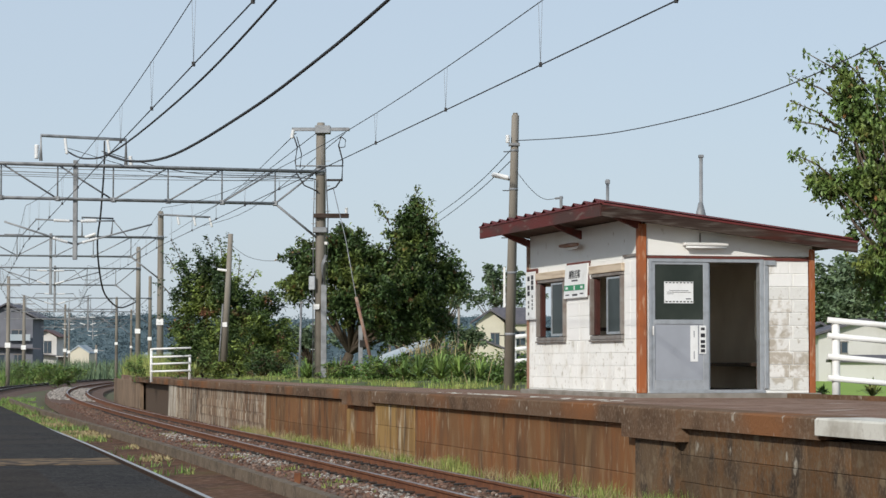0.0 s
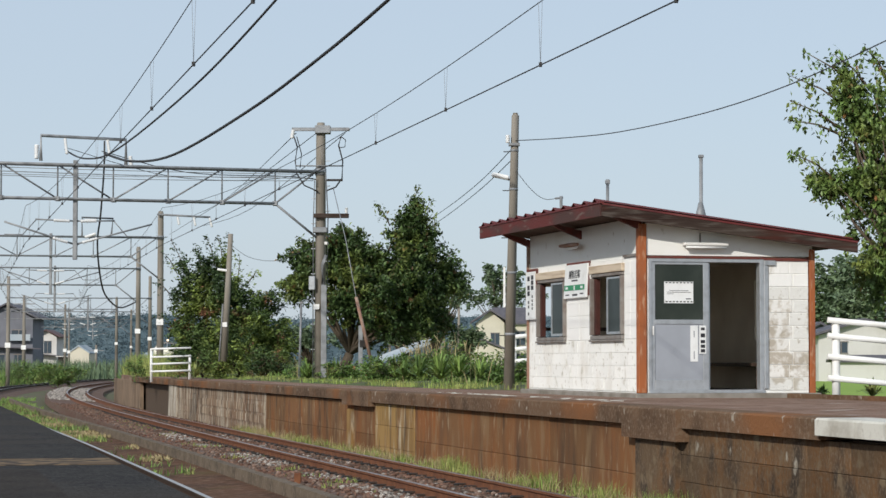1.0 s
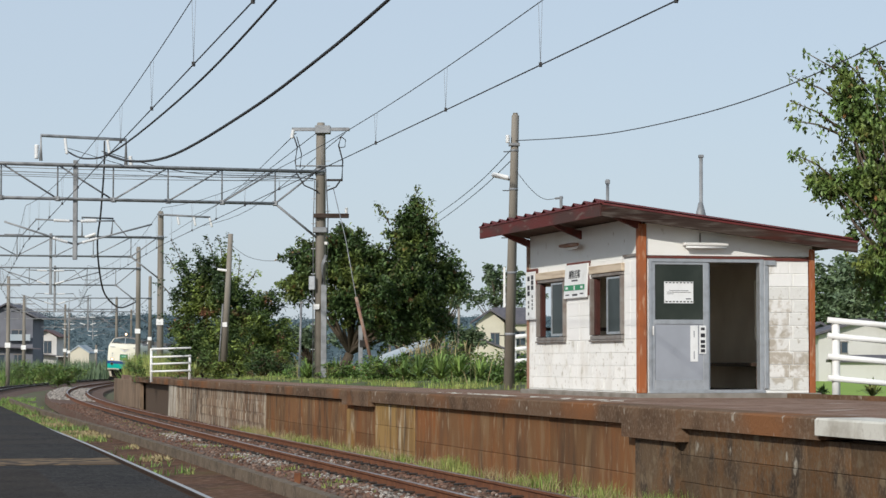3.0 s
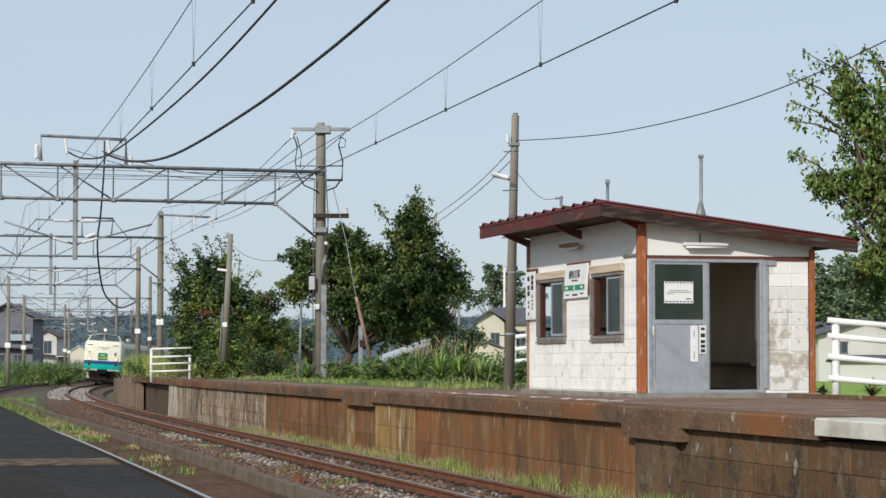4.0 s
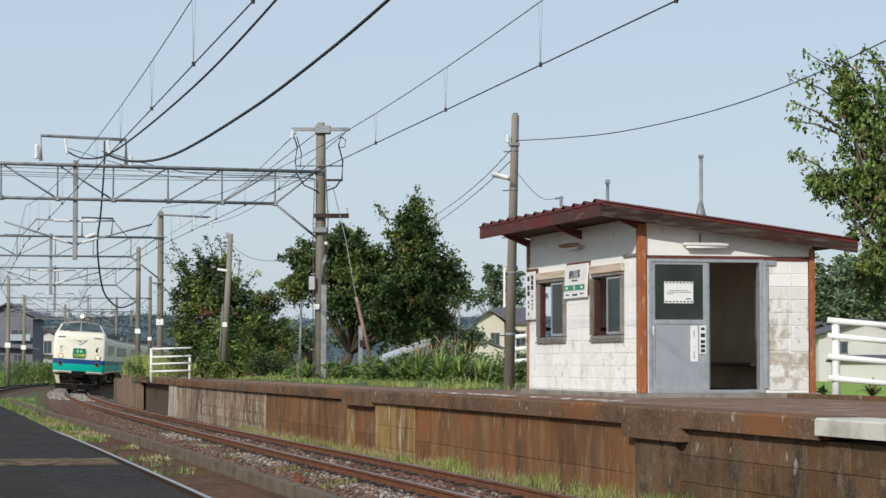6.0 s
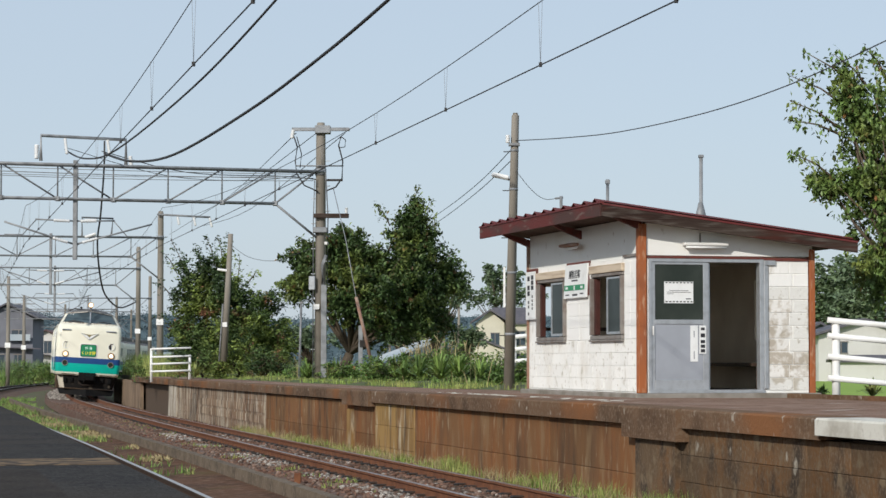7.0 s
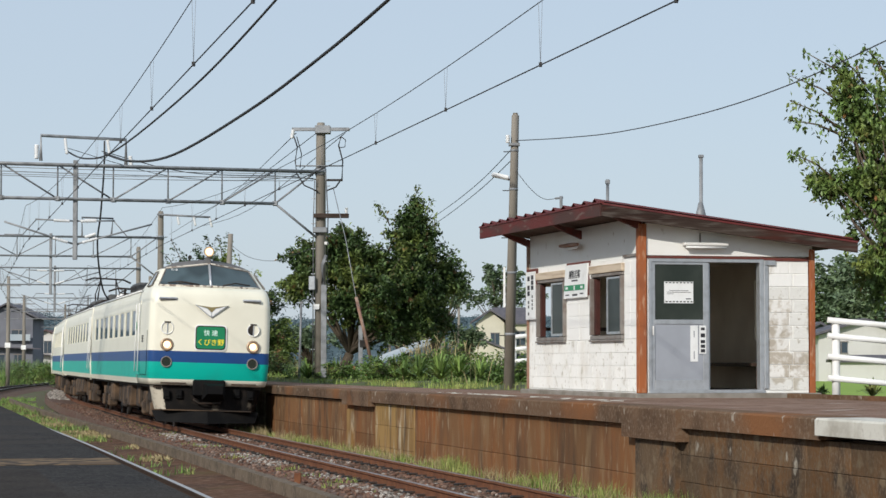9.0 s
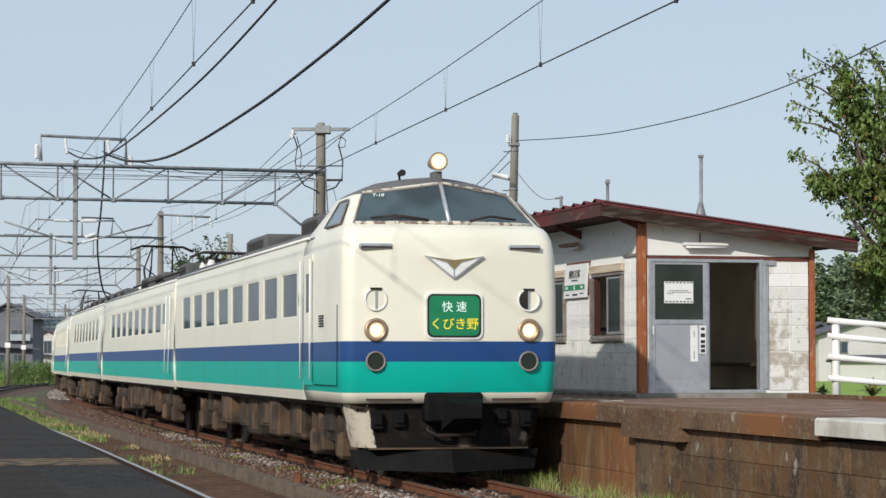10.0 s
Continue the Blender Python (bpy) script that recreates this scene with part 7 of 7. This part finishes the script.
house("cream two-storey house with dark tiled gable roof", 6.17, 300, 3.6, 8, 6.9, 1.5, M["housewall"], M["rooftile"], [(0.6, 4.0, 1.1, 1.5)], eave=0.8)
house("cream house wing with dark tiled roof", 9.75, 304, 5.5, 8, 6.8, 2.0, M["housewall"], M["rooftile"], [(0.4, 4.0, 1.4, 1.8), (0.4, 1.0, 1.6, 1.8)], gable=False)
house("low cream annex with dark tiled roof", 4.83, 290, 5.2, 6, 3.4, 1.1, M["housewall"], M["rooftile"], [], eave=0.6)
big = house("grey two-storey house with dark tiled roof", -62.3, 330, 7.2, 9, 8.0, 2.0, M["housegrey"], M["rooftile"], [(1.6, 5.2, 2.0, 1.1), (-1.2, 0.6, 1.5, 2.2), (1.5, 0.6, 1.0, 2.2)], eave=0.9)
bm = bmesh.new()
shape(bm, [(-4.2, 4.1), (5.0, 3.7), (5.0, 3.55), (-4.2, 3.95)], Matrix.Translation((0, -1.4, 0)), 1.5)
part("porch_roof", bm, M["rooftile"], big)
part("balcony_rail", boxes([(0.2, 3.4, -0.9, -0.84, 4.9, 5.7), (0.2, 3.4, -0.9, 0.1, 4.8, 4.9)]), M["haze"], big)
small = house("small pale house with brown roof and a low dark lean-to", -89.4, 520, 4.6, 9, 7.2, 1.5, M["housewhite"], M["roofbrown"], [(0.3, 3.6, 1.7, 2.7)], eave=1.0)
bm = bmesh.new()
shape(bm, [(-2.4, 3.6), (3.0, 3.1), (3.0, 2.9), (-2.4, 3.4)], Matrix.Translation((0, -2.0, 0)), 2.1)
part("lean_to", bm, M["rooftile"], small)
garage = thing("carport", "low dark carport with a white roof edge and green sheeting", "carport", Matrix.Translation((-77.3, 480, -1.2)))
part("wall", boxes([(-2.8, 2.8, 0, 5, 0, 3.5)]), M["iron"], garage)
part("roof", boxes([(-3.2, 2.9, -0.6, 5.4, 3.5, 3.68)]), M["housewhite"], garage)
part("sheeting", boxes([(-0.4, 2.7, -0.2, -0.02, 0.4, 2.3)]), M["greensheet"], garage, "faded green sheeting")
part("tarpaulin", boxes([(3.0, 3.7, -0.5, 0.4, 0.8, 2.2)], 0.1), M["orangesheet"], garage, "orange tarpaulin bundle")
house("white plastered house with grey curved roof by the rice field", 39.46, 216, 8.6, 9, 4.3, 1.4, M["housewhite"], M["rooftile"], [(-2.2, 2.7, 1.2, 1.0)], eave=0.7)
house("low white outbuilding with a dark roof by the rice field", 38.75, 208, 6.2, 4, 1.9, 0.35, M["housewhite"], M["rooftile"], [], gable=False, eave=0.4)
house("grey-roofed storehouse behind the rice field", 37.62, 230, 3.4, 8, 4.6, 1.0, M["housegrey"], M["rooftile"], [(-0.3, 1.2, 1.0, 1.6)], eave=0.5)
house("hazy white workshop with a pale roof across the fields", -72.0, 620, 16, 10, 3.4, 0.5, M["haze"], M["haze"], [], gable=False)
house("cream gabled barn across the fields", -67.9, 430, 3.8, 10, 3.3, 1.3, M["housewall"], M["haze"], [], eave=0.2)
t = thing("lean_to_roof", "long low grey sheet roof behind the bank", "shed")
bm = bmesh.new()
a, b = Vector((-2.91, 92.00, 1.44)), Vector((-0.54, 92.00, 2.32))
for p, q in ((a, b),):
    v = [bm.verts.new(x) for x in (p, q, q + Vector((0.3, 3, 0.35)), p + Vector((0.3, 3, 0.35)), p - Vector((0, 0, 0.1)), q - Vector((0, 0, 0.1)), q + Vector((0.3, 3, 0.25)), p + Vector((0.3, 3, 0.25)))]
    for f in ((0, 1, 2, 3), (7, 6, 5, 4), (0, 4, 5, 1), (1, 5, 6, 2), (2, 6, 7, 3), (3, 7, 4, 0)):
        bm.faces.new([v[i] for i in f])
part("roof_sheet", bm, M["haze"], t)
part("prop", tubes([([a.lerp(b, f) + Vector((0.1, 0.6, -0.02)), Vector((a.lerp(b, f).x + 0.1, 92.6, -0.4))], 0.06) for f in (0.1, 0.5, 0.9)]), M["galv"], t)
for x, y, top in ((1.65, 240.0, 9.0), (0.08, 330.0, 8.0), (-5.99, 260.0, 7.0)):
    t = thing("distant_pole", "thin grey utility pole far behind the station", "utility pole", group="distant poles")
    part("shaft", tube(bmesh.new(), [(x, y, -1.1), (x, y, top)], [0.16, 0.12], 8), M["pole"], t)
    for k in (0.6, 1.3):
        part("crossarm", boxes([(-0.8, 0.8, -0.05, 0.05, top - k, top - k + 0.1, Matrix.Translation((x, y, 0)))]), M["galv"], t)

# slender towers in front of the ridge, their haze only a pale colour
for x, top in ((-159.0, 16.5), (-155.5, 19.5)):
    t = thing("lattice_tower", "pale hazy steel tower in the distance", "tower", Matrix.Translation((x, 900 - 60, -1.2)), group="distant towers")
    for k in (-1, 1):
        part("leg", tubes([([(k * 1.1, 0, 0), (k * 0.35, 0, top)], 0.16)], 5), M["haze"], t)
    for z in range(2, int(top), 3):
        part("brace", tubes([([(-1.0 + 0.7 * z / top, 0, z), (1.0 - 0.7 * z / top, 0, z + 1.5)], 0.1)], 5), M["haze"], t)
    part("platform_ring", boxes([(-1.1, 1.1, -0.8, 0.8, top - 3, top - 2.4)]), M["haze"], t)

# wooded ridge on the horizon, with its tree tops; distance haze is in its colour
bm = bmesh.new()
rows = []
r = random.Random(3)


def ridge(x):
    return 18.6 + 3.5 * noise.noise((x * 0.008, 0.3, 0)) + 2.0 * noise.noise((x * 0.03, 3, 0))


for i in range(121):
    x = -600 + 10 * i
    rows.append([bm.verts.new((x, 850, -1)), bm.verts.new((x, 900, ridge(x) * 0.6)), bm.verts.new((x, 940, ridge(x))), bm.verts.new((x, 1100, -1))])
for a, b in zip(rows, rows[1:]):
    for k in range(3):
        bm.faces.new((a[k], b[k], b[k + 1], a[k + 1])).smooth = True
struct("hill", bm, M["ridge_hazed"], "distant hazy wooded hill ridge", "hill")
nr = np.random.default_rng(5)
pts = []
for i in range(3000):
    x = r.uniform(-260, 260)
    f = r.random()
    z = ridge(x) * (0.08 + 0.92 * f)
    hgt = r.uniform(1.2, 2.6)
    n = 26
    q = nr.normal(0, 1, (n, 3)) * np.array([0.9, 0.9, hgt * 0.4]) + np.array([x, 852 + 86 * f, z + hgt * 0.4])
    pts.append(q)
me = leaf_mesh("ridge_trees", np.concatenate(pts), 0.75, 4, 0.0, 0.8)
me.materials.append(M["ridge_hazed"])
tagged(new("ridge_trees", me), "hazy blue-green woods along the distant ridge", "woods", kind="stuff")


# ------------------------------------------------------------------ blocks of the platform wall
def wall_blocks(s0, s1, z0, z1, courses, length, out, seed, material, gap=0.005):
    r = random.Random(seed)
    ch = (z1 - z0) / courses
    for c in range(courses):
        s = s0 - r.uniform(0, length)
        while s < s1:
            l = length * r.uniform(0.85, 1.15)
            a, b = max(s, s0), min(s + l - gap, s1)
            if b - a > 0.06:
                d = EDGE - 0.1 + out + r.uniform(-0.006, 0.006)
                zb, zt = z0 + c * ch, z0 + (c + 1) * ch - gap * 0.7
                bm = bmesh.new()
                e = 0.006
                q = [line(a, EDGE - 0.2, zb), line(b, EDGE - 0.2, zb), line(b, EDGE - 0.2, zt), line(a, EDGE - 0.2, zt)]
                m = [line(a, d - e, zb), line(b, d - e, zb), line(b, d - e, zt), line(a, d - e, zt)]
                f = [line(a + e, d, zb + e), line(b - e, d, zb + e), line(b - e, d, zt - e), line(a + e, d, zt - e)]
                vs = [[bm.verts.new(p) for p in row] for row in (q, m, f)]
                bm.faces.new(vs[2])
                for u, v in zip(vs, vs[1:]):
                    for k in range(4):
                        bm.faces.new((u[k], u[(k + 1) % 4], v[(k + 1) % 4], v[k]))
                part("block", bm, material, platform_wall)
            s += l


wall_blocks(-13.0, -2.3, -0.42, PZ - 0.225, 4, 0.62, 0.0, 1, M["walldark"])
wall_blocks(-2.3, 10.4, -0.42, PZ - 0.225, 2, 2.4, 0.0, 5, M["wall"])
wall_blocks(10.4, 13.9, -0.42, PZ - 0.225, 3, 0.9, 0.01, 15, M["wallgold"])
wall_blocks(13.9, 16.0, -0.42, PZ - 0.225, 2, 2.4, 0.0, 16, M["wall"])
wall_blocks(16.0, 28.0, -0.42, PZ - 0.225, 2, 2.2, 0.0, 2, M["wall"])
wall_blocks(28.0, 51.9, -0.42, PZ - 0.205, 6, 1.1, 0.0, 3, M["wallpale"])
wall_blocks(65.3, 88.0, -0.42, PZ - 0.17, 1, 3.0, 0.04, 6, M["walltan"])
# ribbed relief in the paler stretch, narrow upright slips in two courses
for z in (0.05, 0.32):
    for k in range(46):
        a = 28.3 + k * 0.3
        bm = ribbon(bmesh.new(), a, a + 0.2, [(EDGE - 0.078, z), (EDGE - 0.078, z + 0.2), (EDGE - 0.16, z + 0.2), (EDGE - 0.16, z)], 2.0)
        part("relief_slip", bm, M["wallpale"], platform_wall)
# pilasters under the deep edge blocks, and the pale pier beside the recess
for a, b, m in ((-4.0, -2.5, "walldark"), (16.1, 16.6, "wallgold")):
    bm = ribbon(bmesh.new(), a, b, [(EDGE - 0.04, -0.42), (EDGE - 0.04, PZ - 0.39), (EDGE - 0.3, PZ - 0.39), (EDGE - 0.3, -0.42)], 2.0)
    part("pilaster", bm, M[m], platform_wall, "stained concrete pilaster")
bm = ribbon(bmesh.new(), 49.2, 51.95, [(EDGE - 0.03, -0.42), (EDGE - 0.06, PZ - 0.205), (EDGE - 0.3, PZ - 0.205), (EDGE - 0.3, -0.42)], 2.0)
part("pier", bm, M["palecon"], platform_wall, "pale weathered concrete pier")


def motions():
    for ob, s, length in cars:
        rows = []
        for i in range(0, 41):
            tt = i * 0.25
            rows.append((tt, car_pose(s + SPEED * (10.0 - tt), length)))
        walk(ob, rows)


motions()
